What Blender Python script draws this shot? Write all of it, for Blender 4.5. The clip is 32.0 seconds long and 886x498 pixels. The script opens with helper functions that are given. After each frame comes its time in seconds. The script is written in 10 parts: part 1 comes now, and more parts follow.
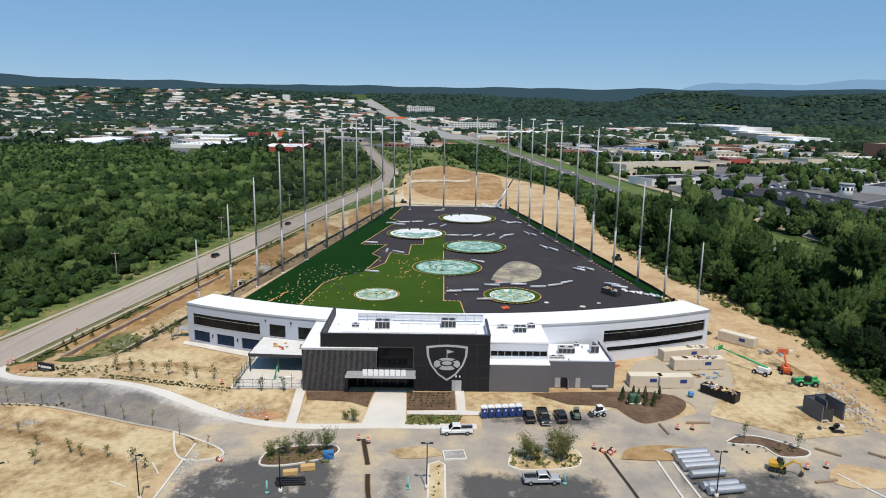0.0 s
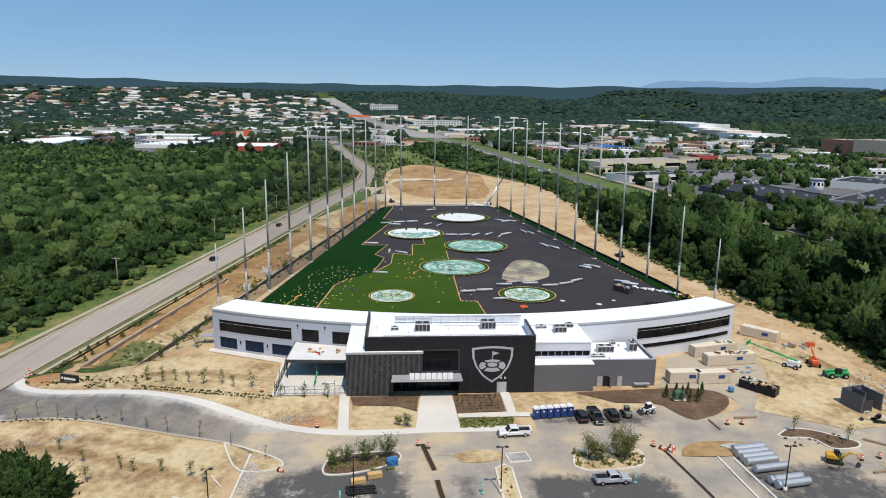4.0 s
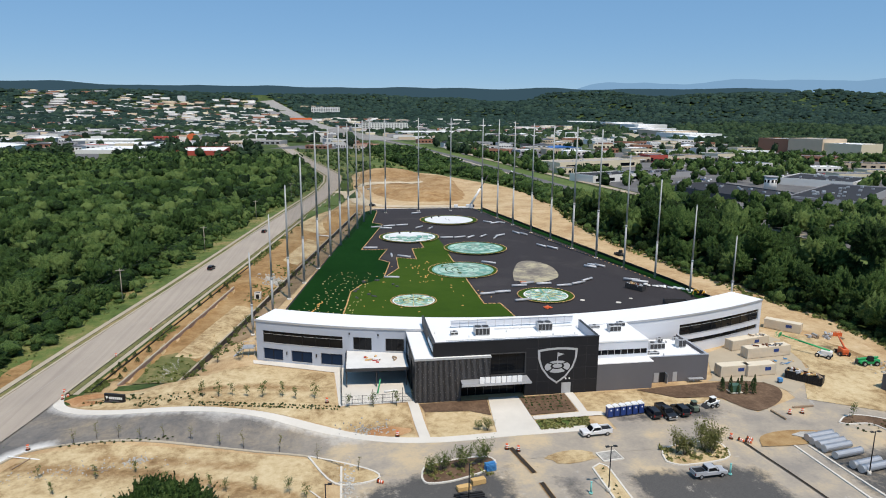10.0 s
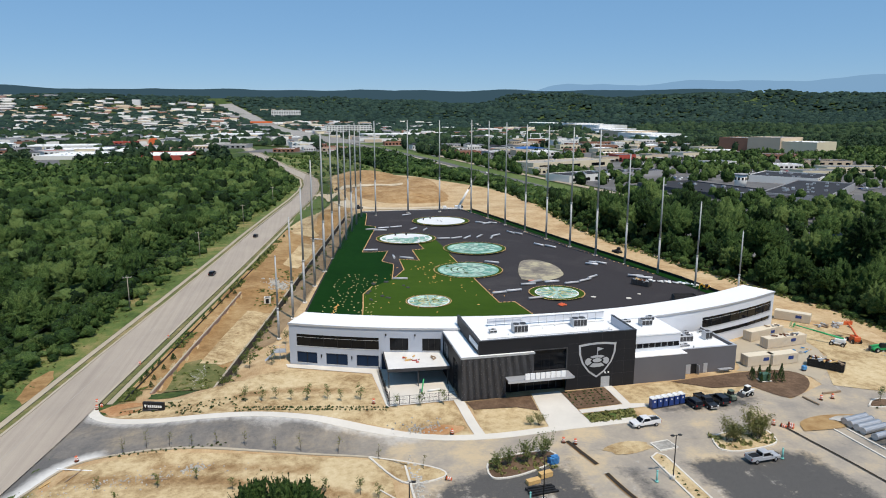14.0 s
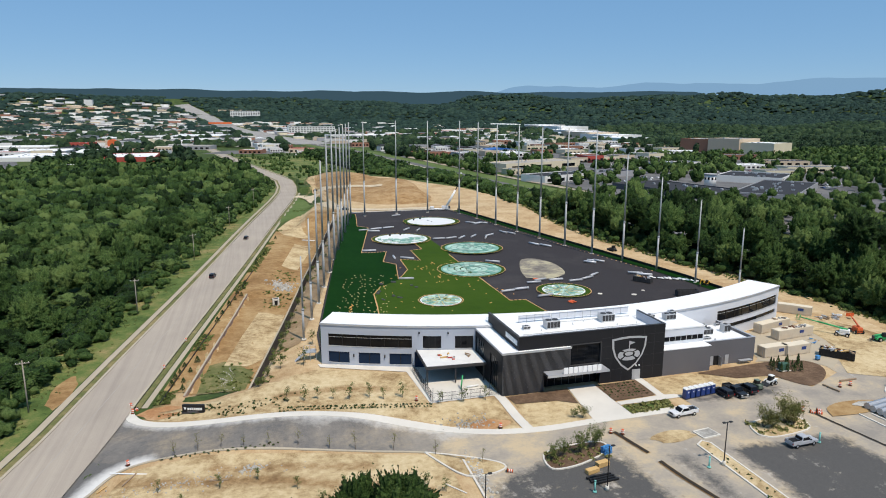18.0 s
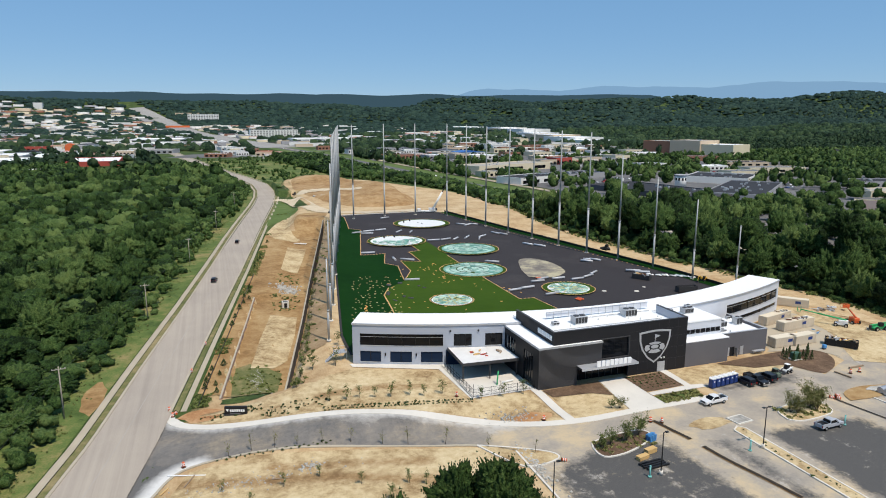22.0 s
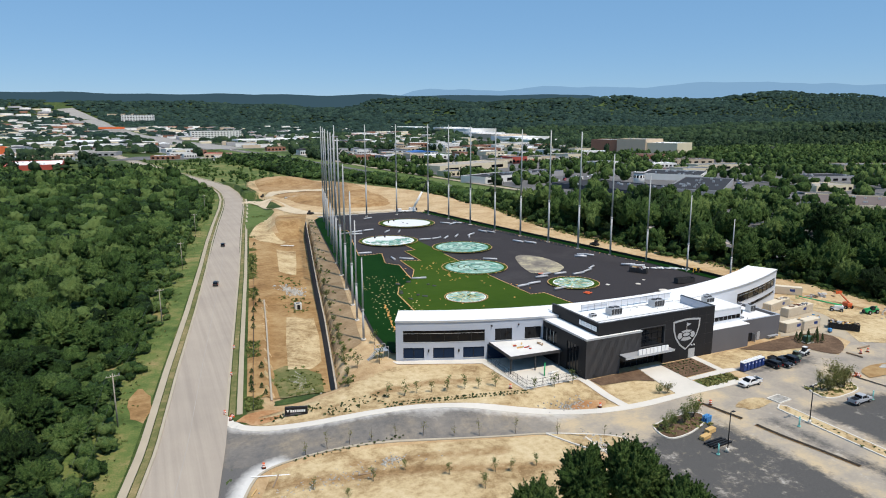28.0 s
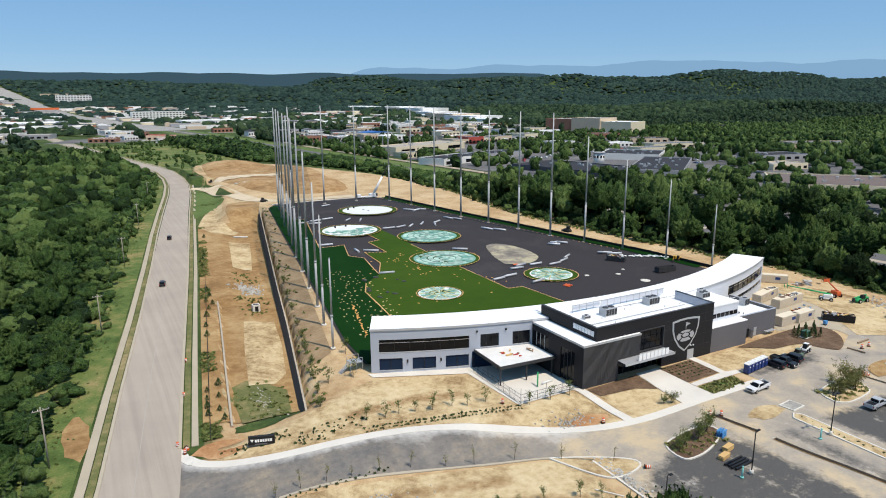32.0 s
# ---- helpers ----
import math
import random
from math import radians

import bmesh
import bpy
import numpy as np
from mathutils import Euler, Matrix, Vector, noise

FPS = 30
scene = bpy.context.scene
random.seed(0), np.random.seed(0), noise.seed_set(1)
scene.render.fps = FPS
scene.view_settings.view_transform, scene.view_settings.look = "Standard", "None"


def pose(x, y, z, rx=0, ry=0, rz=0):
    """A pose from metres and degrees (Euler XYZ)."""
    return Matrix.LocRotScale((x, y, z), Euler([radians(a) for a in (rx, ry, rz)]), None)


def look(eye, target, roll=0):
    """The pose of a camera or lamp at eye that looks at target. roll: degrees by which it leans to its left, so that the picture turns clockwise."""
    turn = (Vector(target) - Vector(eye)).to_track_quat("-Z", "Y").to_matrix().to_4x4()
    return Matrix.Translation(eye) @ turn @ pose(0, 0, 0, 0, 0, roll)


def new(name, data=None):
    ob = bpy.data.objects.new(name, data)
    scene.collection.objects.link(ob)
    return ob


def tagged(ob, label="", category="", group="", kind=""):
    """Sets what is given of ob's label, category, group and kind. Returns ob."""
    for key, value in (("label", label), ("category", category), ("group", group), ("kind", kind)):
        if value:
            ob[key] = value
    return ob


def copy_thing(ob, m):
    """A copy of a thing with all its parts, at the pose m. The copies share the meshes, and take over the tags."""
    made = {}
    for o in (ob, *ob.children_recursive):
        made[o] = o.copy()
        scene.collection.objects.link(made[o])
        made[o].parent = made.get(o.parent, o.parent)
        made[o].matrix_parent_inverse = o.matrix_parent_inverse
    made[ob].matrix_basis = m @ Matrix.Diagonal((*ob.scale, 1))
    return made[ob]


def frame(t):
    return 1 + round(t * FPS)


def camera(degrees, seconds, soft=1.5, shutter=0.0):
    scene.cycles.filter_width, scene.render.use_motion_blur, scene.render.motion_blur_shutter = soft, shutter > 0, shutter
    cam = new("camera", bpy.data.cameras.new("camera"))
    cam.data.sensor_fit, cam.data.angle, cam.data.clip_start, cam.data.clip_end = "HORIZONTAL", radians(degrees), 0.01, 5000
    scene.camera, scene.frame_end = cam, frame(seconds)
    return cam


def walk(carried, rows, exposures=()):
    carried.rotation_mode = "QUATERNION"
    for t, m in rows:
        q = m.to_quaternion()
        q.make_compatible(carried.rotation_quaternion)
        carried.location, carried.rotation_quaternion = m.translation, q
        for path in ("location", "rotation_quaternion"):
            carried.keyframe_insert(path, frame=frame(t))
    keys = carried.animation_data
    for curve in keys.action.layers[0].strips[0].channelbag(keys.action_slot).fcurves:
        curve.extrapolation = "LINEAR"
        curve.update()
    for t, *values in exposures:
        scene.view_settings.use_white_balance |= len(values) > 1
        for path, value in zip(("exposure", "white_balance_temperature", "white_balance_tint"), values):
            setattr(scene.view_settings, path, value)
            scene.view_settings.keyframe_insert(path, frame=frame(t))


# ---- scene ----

cam = camera(68.0, 32.0, soft=1.0)
PATH = [
    (0.0, (-0.01, -0.02, 55.98), (0.99, 97.85, 35.47), 0.93),
    (0.5, (-2.05, 0.25, 56.00), (-0.34, 98.11, 35.49), 0.88),
    (1.0, (-4.13, 0.48, 56.03), (-1.71, 98.32, 35.50), 0.85),
    (1.5, (-6.25, 0.70, 56.05), (-3.11, 98.51, 35.50), 0.83),
    (2.0, (-8.36, 0.91, 56.08), (-4.52, 98.69, 35.49), 0.82),
    (2.5, (-10.45, 1.12, 56.10), (-5.92, 98.87, 35.46), 0.80),
    (3.0, (-12.51, 1.33, 56.12), (-7.29, 99.03, 35.44), 0.79),
    (3.5, (-14.56, 1.54, 56.15), (-8.64, 99.20, 35.45), 0.77),
    (4.0, (-16.64, 1.75, 56.20), (-9.98, 99.36, 35.48), 0.75),
    (4.5, (-18.75, 1.97, 56.26), (-11.31, 99.51, 35.53), 0.73),
    (5.0, (-20.86, 2.18, 56.32), (-12.66, 99.67, 35.61), 0.72),
    (5.5, (-22.96, 2.39, 56.38), (-14.01, 99.81, 35.69), 0.70),
    (6.0, (-25.03, 2.59, 56.43), (-15.36, 99.96, 35.76), 0.68),
    (6.5, (-27.08, 2.80, 56.47), (-16.70, 100.09, 35.82), 0.67),
    (7.0, (-29.13, 3.02, 56.49), (-18.03, 100.24, 35.87), 0.65),
    (7.5, (-31.18, 3.25, 56.50), (-19.36, 100.39, 35.92), 0.63),
    (8.0, (-33.24, 3.49, 56.50), (-20.69, 100.55, 35.96), 0.61),
    (8.5, (-35.32, 3.75, 56.50), (-22.03, 100.72, 35.99), 0.58),
    (9.0, (-37.42, 4.03, 56.48), (-23.39, 100.90, 36.02), 0.55),
    (9.5, (-39.52, 4.33, 56.46), (-24.77, 101.11, 36.05), 0.50),
    (10.0, (-41.61, 4.62, 56.43), (-26.14, 101.30, 36.08), 0.44),
    (10.5, (-43.69, 4.88, 56.40), (-27.49, 101.45, 36.11), 0.38),
    (11.0, (-45.76, 5.09, 56.36), (-28.83, 101.54, 36.11), 0.31),
    (11.5, (-47.82, 5.27, 56.31), (-30.17, 101.60, 36.10), 0.23),
    (12.0, (-49.88, 5.45, 56.26), (-31.53, 101.66, 36.08), 0.17),
    (12.5, (-51.94, 5.66, 56.21), (-32.89, 101.74, 36.08), 0.11),
    (13.0, (-54.00, 5.88, 56.17), (-34.24, 101.83, 36.09), 0.06),
    (13.5, (-56.06, 6.08, 56.14), (-35.59, 101.89, 36.10), 0.03),
    (14.0, (-58.14, 6.25, 56.13), (-36.95, 101.90, 36.11), 0.01),
    (14.5, (-60.22, 6.41, 56.13), (-38.31, 101.90, 36.11), 0.01),
    (15.0, (-62.30, 6.58, 56.13), (-39.65, 101.90, 36.12), 0.01),
    (15.5, (-64.36, 6.78, 56.13), (-40.96, 101.92, 36.13), 0.03),
    (16.0, (-66.41, 7.00, 56.12), (-42.26, 101.96, 36.14), 0.05),
    (16.5, (-68.46, 7.25, 56.11), (-43.56, 102.02, 36.14), 0.07),
    (17.0, (-70.50, 7.50, 56.08), (-44.87, 102.09, 36.15), 0.10),
    (17.5, (-72.54, 7.75, 56.05), (-46.21, 102.15, 36.16), 0.12),
    (18.0, (-74.60, 7.97, 56.02), (-47.56, 102.18, 36.19), 0.13),
    (18.5, (-76.66, 8.17, 56.00), (-48.92, 102.19, 36.23), 0.14),
    (19.0, (-78.71, 8.36, 55.99), (-50.26, 102.18, 36.27), 0.15),
    (19.5, (-80.75, 8.56, 55.99), (-51.58, 102.17, 36.32), 0.15),
    (20.0, (-82.78, 8.78, 55.99), (-52.89, 102.16, 36.36), 0.14),
    (20.5, (-84.82, 9.00, 56.00), (-54.21, 102.17, 36.42), 0.12),
    (21.0, (-86.86, 9.21, 55.99), (-55.53, 102.14, 36.48), 0.10),
    (21.5, (-88.90, 9.37, 55.98), (-56.86, 102.08, 36.53), 0.08),
    (22.0, (-90.93, 9.51, 55.95), (-58.21, 102.00, 36.55), 0.05),
    (22.5, (-92.96, 9.67, 55.92), (-59.55, 101.91, 36.56), 0.02),
    (23.0, (-95.00, 9.86, 55.89), (-60.89, 101.85, 36.55), -0.01),
    (23.5, (-97.05, 10.10, 55.87), (-62.23, 101.83, 36.54), -0.03),
    (24.0, (-99.10, 10.36, 55.86), (-63.57, 101.82, 36.55), -0.06),
    (24.5, (-101.17, 10.59, 55.87), (-64.94, 101.78, 36.57), -0.09),
    (25.0, (-103.32, 10.74, 55.89), (-66.41, 101.66, 36.63), -0.11),
    (25.5, (-105.59, 10.78, 55.92), (-68.02, 101.44, 36.73), -0.13),
    (26.0, (-107.94, 10.76, 55.96), (-69.73, 101.18, 36.86), -0.14),
    (26.5, (-110.18, 10.92, 56.00), (-71.34, 101.08, 36.98), -0.15),
    (27.0, (-112.04, 11.52, 56.03), (-72.59, 101.42, 37.02), -0.16),
    (27.5, (-113.32, 12.80, 56.07), (-73.23, 102.39, 36.94), -0.16),
    (28.0, (-113.92, 14.84, 56.11), (-73.13, 104.05, 36.71), -0.16),
    (28.5, (-113.95, 17.45, 56.18), (-72.38, 106.22, 36.36), -0.16),
    (29.0, (-113.62, 20.19, 56.26), (-71.24, 108.47, 35.99), -0.16),
    (29.5, (-113.14, 22.68, 56.36), (-69.96, 110.47, 35.66), -0.18),
    (30.0, (-112.64, 24.82, 56.48), (-68.70, 112.14, 35.41), -0.20),
    (30.5, (-112.23, 26.72, 56.61), (-67.56, 113.59, 35.20), -0.24),
    (31.0, (-111.95, 28.57, 56.74), (-66.57, 114.99, 35.01), -0.27),
    (31.5, (-111.82, 30.48, 56.86), (-65.70, 116.42, 34.79), -0.31),
    (32.0, (-111.82, 32.48, 56.97), (-64.97, 117.93, 34.53), -0.35),
]
walk(cam, [(t, look(eye, aim, roll)) for t, eye, aim, roll in PATH], [(0.0, -0.10, 6950, 13), (20.0, -0.08, 6950, 12), (32.0, 0.02, 6950, 12)])

# ---------- light ----------
SUN_TO = Vector((0.125, -0.45, 0.883)).normalized()
world = bpy.data.worlds.new("sky")
scene.world = world
world.use_nodes = True
wn = world.node_tree
sky = wn.nodes.new("ShaderNodeTexSky")
sky.sky_type = "NISHITA"
sky.sun_disc = False
sky.sun_elevation = math.asin(SUN_TO.z)
sky.sun_rotation = math.atan2(SUN_TO.x, SUN_TO.y)
sky.air_density, sky.dust_density, sky.ozone_density = 1.0, 0.0, 5.0
sky.altitude = 1700
clear = wn.nodes.new("ShaderNodeMix")
clear.data_type = "RGBA"
clear.inputs[0].default_value = 0.5
clear.inputs[7].default_value = (2.45, 6.2, 11.3, 1)
wn.links.new(sky.outputs["Color"], clear.inputs[6])
wn.links.new(clear.outputs[2], wn.nodes["Background"].inputs["Color"])
wn.nodes["Background"].inputs["Strength"].default_value = 0.085
sun_data = bpy.data.lights.new("sun", "SUN")
sun_data.energy, sun_data.angle, sun_data.color = 4.0, radians(0.53), (1.0, 0.95, 0.87)
sun = new("sun", sun_data)
sun.matrix_world = look(SUN_TO * 900, (0, 0, 0))
scene.view_settings.exposure = 0.0

# ---------- materials ----------
def shader(name, build):
    m = bpy.data.materials.new(name)
    m.use_nodes = True
    nt = m.node_tree
    bsdf = nt.nodes["Principled BSDF"]
    build(nt, bsdf)
    return m


def node(nt, kind, **inputs):
    n = nt.nodes.new("ShaderNode" + kind)
    for key, value in inputs.items():
        n.inputs[key.replace("_", " ")].default_value = value
    return n


def noise_fac(nt, scale, detail=4.0, rough=0.6, coord="pos"):
    n = node(nt, "TexNoise", Scale=scale, Detail=detail, Roughness=rough)
    if coord == "pos":
        nt.links.new(nt.nodes.new("ShaderNodeNewGeometry").outputs["Position"], n.inputs["Vector"])
    else:
        nt.links.new(nt.nodes.new("ShaderNodeTexCoord").outputs["Object"], n.inputs["Vector"])
    return n.outputs["Fac"]


def ramp(nt, fac, stops):
    r = nt.nodes.new("ShaderNodeValToRGB")
    while len(r.color_ramp.elements) < len(stops):
        r.color_ramp.elements.new(0.5)
    for e, (p, c) in zip(r.color_ramp.elements, stops):
        e.position = p
        e.color = (*c, 1) if len(c) == 3 else c
    nt.links.new(fac, r.inputs["Fac"])
    return r.outputs["Color"]


def mix(nt, fac, a, b, blend="MIX"):
    m = nt.nodes.new("ShaderNodeMix")
    m.data_type, m.blend_type = "RGBA", blend
    for sock, v in ((m.inputs[0], fac), (m.inputs[6], a), (m.inputs[7], b)):
        if isinstance(v, (int, float)):
            sock.default_value = v
        elif isinstance(v, tuple):
            sock.default_value = (*v, 1)
        else:
            nt.links.new(v, sock)
    return m.outputs[2]


def math_node(nt, op, a, b=0.0, c=0.0):
    m = nt.nodes.new("ShaderNodeMath")
    m.operation = op
    for sock, v in zip(m.inputs, (a, b, c)):
        if isinstance(v, (int, float)):
            sock.default_value = v
        else:
            nt.links.new(v, sock)
    return m.outputs[0]


def bump(nt, bsdf, fac, strength, dist=0.05):
    b = node(nt, "Bump", Strength=strength, Distance=dist)
    nt.links.new(fac, b.inputs["Height"])
    nt.links.new(b.outputs["Normal"], bsdf.inputs["Normal"])


def tint(c, k):
    return tuple(min(1.0, v * k) for v in c)


def worn(name, col, rough=0.6, metal=0.0, var=0.18, big=0.35, fine=6.0, bumps=0.12, random_amount=0.0, coord="pos"):
    """A surface of one colour with stains at a large and grain at a small scale."""
    def build(nt, bsdf):
        c = mix(nt, noise_fac(nt, big, 3, 0.6, coord), tint(col, 1 - var), tint(col, 1 + var))
        g = noise_fac(nt, fine, 5, 0.7, coord)
        c = mix(nt, 0.5 * var, c, ramp(nt, g, [(0.3, tint(col, 0.5)), (0.7, tint(col, 1.35))]))
        if random_amount:
            info = nt.nodes.new("ShaderNodeObjectInfo")
            k = math_node(nt, "MULTIPLY_ADD", info.outputs["Random"], 2 * random_amount, 1 - random_amount)
            v = nt.nodes.new("ShaderNodeHueSaturation")
            nt.links.new(k, v.inputs["Value"])
            nt.links.new(c, v.inputs["Color"])
            c = v.outputs["Color"]
        nt.links.new(c, bsdf.inputs["Base Color"])
        nt.links.new(math_node(nt, "MULTIPLY_ADD", g, 0.2, rough - 0.1), bsdf.inputs["Roughness"])
        bsdf.inputs["Metallic"].default_value = metal
        bsdf.inputs["Specular IOR Level"].default_value = 0.15 if rough >= 0.8 else 0.5
        if bumps:
            bump(nt, bsdf, g, bumps, 0.03)
    return shader(name, build)


def blotchy(name, stops, scales=(0.06, 0.6, 6.0), weights=(1.0, 0.6, 0.35), rough=0.95, bumps=0.4, coord="pos"):
    """Loose ground: a colour ramp driven by noise at three sizes."""
    def build(nt, bsdf):
        total = None
        for s, w in zip(scales, weights):
            f = math_node(nt, "MULTIPLY", math_node(nt, "SUBTRACT", noise_fac(nt, s, 5, 0.65, coord), 0.5), w)
            total = f if total is None else math_node(nt, "ADD", total, f)
        fac = math_node(nt, "ADD", total, 0.5)
        nt.links.new(ramp(nt, fac, stops), bsdf.inputs["Base Color"])
        bsdf.inputs["Roughness"].default_value = rough
        bsdf.inputs["Specular IOR Level"].default_value = 0.2
        if bumps:
            bump(nt, bsdf, fac, bumps, 0.12)
    return shader(name, build)


STRAW_STOPS = [(0.22, (0.27, 0.175, 0.085)), (0.4, (0.43, 0.31, 0.165)), (0.55, (0.55, 0.42, 0.24)), (0.8, (0.65, 0.53, 0.33))]
DIRT_STOPS = [(0.2, (0.30, 0.17, 0.08)), (0.42, (0.46, 0.31, 0.165)), (0.56, (0.55, 0.40, 0.23)), (0.8, (0.65, 0.51, 0.33))]
GRASS_STOPS = [(0.25, (0.022, 0.040, 0.012)), (0.48, (0.050, 0.082, 0.022)), (0.62, (0.090, 0.120, 0.034)), (0.8, (0.22, 0.19, 0.08))]


def ground_build(nt, bsdf):
    big, mid, fine = noise_fac(nt, 0.05, 5), noise_fac(nt, 0.5, 5), noise_fac(nt, 5.0, 4)
    s = math_node(nt, "MULTIPLY_ADD", mid, 0.55, math_node(nt, "MULTIPLY_ADD", fine, 0.3, math_node(nt, "MULTIPLY", big, 0.9)))
    s = math_node(nt, "SUBTRACT", s, 0.375)
    dirt = ramp(nt, s, DIRT_STOPS)
    wave = node(nt, "TexWave", Scale=0.5, Distortion=9.0, Detail=3.0)
    nt.links.new(nt.nodes.new("ShaderNodeNewGeometry").outputs["Position"], wave.inputs["Vector"])
    dirt = mix(nt, 0.05, dirt, ramp(nt, wave.outputs["Fac"], [(0.2, (0.28, 0.16, 0.07)), (0.8, (0.68, 0.55, 0.36))]))
    grass = ramp(nt, s, GRASS_STOPS)
    att = nt.nodes.new("ShaderNodeAttribute")
    att.attribute_name = "veg"
    edge = math_node(nt, "ADD", att.outputs["Fac"], math_node(nt, "MULTIPLY_ADD", mid, 0.9, math_node(nt, "MULTIPLY_ADD", fine, 0.4, -0.65)))
    cover = math_node(nt, "SMOOTH_MIN", math_node(nt, "MAXIMUM", math_node(nt, "MULTIPLY_ADD", edge, 3.0, -1.0), 0.0), 1.0, 0.05)
    nt.links.new(mix(nt, cover, dirt, grass), bsdf.inputs["Base Color"])
    bsdf.inputs["Roughness"].default_value = 0.95
    bsdf.inputs["Specular IOR Level"].default_value = 0.15
    bump(nt, bsdf, s, 0.5, 0.2)


def leaves(name, dark, mid, light, grain=2.2):
    """Foliage; 'tone' is stored per tree, the rest varies leaf by leaf."""
    def build(nt, bsdf):
        att = nt.nodes.new("ShaderNodeAttribute")
        att.attribute_name = "tone"
        info = nt.nodes.new("ShaderNodeObjectInfo")
        geo = nt.nodes.new("ShaderNodeNewGeometry")
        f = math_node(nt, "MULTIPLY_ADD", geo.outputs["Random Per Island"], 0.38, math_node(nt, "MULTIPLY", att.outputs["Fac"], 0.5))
        f = math_node(nt, "MULTIPLY_ADD", info.outputs["Random"], 0.12, f)
        fine, clump = noise_fac(nt, grain, 6, 0.82), noise_fac(nt, grain * 0.22, 2, 0.5)
        f = math_node(nt, "MULTIPLY_ADD", math_node(nt, "SUBTRACT", fine, 0.5), 2.4, f)
        f = math_node(nt, "MULTIPLY_ADD", math_node(nt, "SUBTRACT", clump, 0.5), 0.7, f)
        bump(nt, bsdf, fine, 0.8, 1.2 / grain)
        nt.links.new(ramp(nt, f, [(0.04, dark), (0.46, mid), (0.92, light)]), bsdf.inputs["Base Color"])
        bsdf.inputs["Roughness"].default_value = 0.75
        bsdf.inputs["Specular IOR Level"].default_value = 0.12
        bsdf.inputs["Subsurface Weight"].default_value = 0.0
    return shader(name, build)


def asphalt_build(base, dust, amount, scale=0.12):
    def build(nt, bsdf):
        g = noise_fac(nt, 9.0, 5, 0.7)
        c = ramp(nt, g, [(0.3, tint(base, 0.75)), (0.7, tint(base, 1.3))])
        mask = ramp(nt, noise_fac(nt, scale, 6, 0.62), [(0.62 - amount, (0, 0, 0)), (0.86 - amount, (1, 1, 1))])
        c = mix(nt, math_node(nt, "MULTIPLY", mask, 0.85), c, ramp(nt, noise_fac(nt, 0.8, 5), [(0.3, tint(dust, 0.8)), (0.7, tint(dust, 1.15))]))
        nt.links.new(c, bsdf.inputs["Base Color"])
        bsdf.inputs["Roughness"].default_value = 0.95
        bsdf.inputs["Specular IOR Level"].default_value = 0.2
        bump(nt, bsdf, g, 0.2, 0.02)
    return build


def paving_build(nt, bsdf, amp=2.5, low=(0.066, 0.064, 0.062), high=(0.122, 0.117, 0.110)):
    """Asphalt under blown dust ("dust") and spilt concrete ("spill"), both with ragged edges."""
    def spread(key, gain):
        att = nt.nodes.new("ShaderNodeAttribute")
        att.attribute_name = key
        n = math_node(nt, "MULTIPLY_ADD", noise_fac(nt, 0.16, 6, 0.62), 1.0, math_node(nt, "MULTIPLY_ADD", noise_fac(nt, 0.9, 6, 0.75), 0.9, -0.95))
        n = math_node(nt, "MULTIPLY_ADD", streak(nt, 0.35, 0.06), 0.5, math_node(nt, "SUBTRACT", n, 0.25))
        e = math_node(nt, "MULTIPLY_ADD", math_node(nt, "ADD", math_node(nt, "MULTIPLY", n, amp), math_node(nt, "MULTIPLY", att.outputs["Fac"], 2.0)), gain, 0.5 - gain)
        return math_node(nt, "MINIMUM", math_node(nt, "MAXIMUM", e, 0.0), 1.0)
    g = noise_fac(nt, 7.0, 5, 0.7)
    tar = ramp(nt, g, [(0.3, low), (0.7, high)])
    dust = ramp(nt, math_node(nt, "MULTIPLY_ADD", noise_fac(nt, 0.12, 5), 0.8, math_node(nt, "MULTIPLY", noise_fac(nt, 2.0, 5), 0.2)),
                [(0.34, (0.29, 0.26, 0.225)), (0.49, (0.40, 0.345, 0.275)), (0.63, (0.56, 0.44, 0.285))])
    c = mix(nt, math_node(nt, "MULTIPLY", spread("dust", 1.0), 0.96), tar, dust)
    c = mix(nt, math_node(nt, "MULTIPLY", spread("spill", 0.8), 0.9), c, (0.72, 0.70, 0.66))
    nt.links.new(c, bsdf.inputs["Base Color"])
    bsdf.inputs["Roughness"].default_value = 0.92
    bsdf.inputs["Specular IOR Level"].default_value = 0.25
    bump(nt, bsdf, g, 0.25, 0.03)


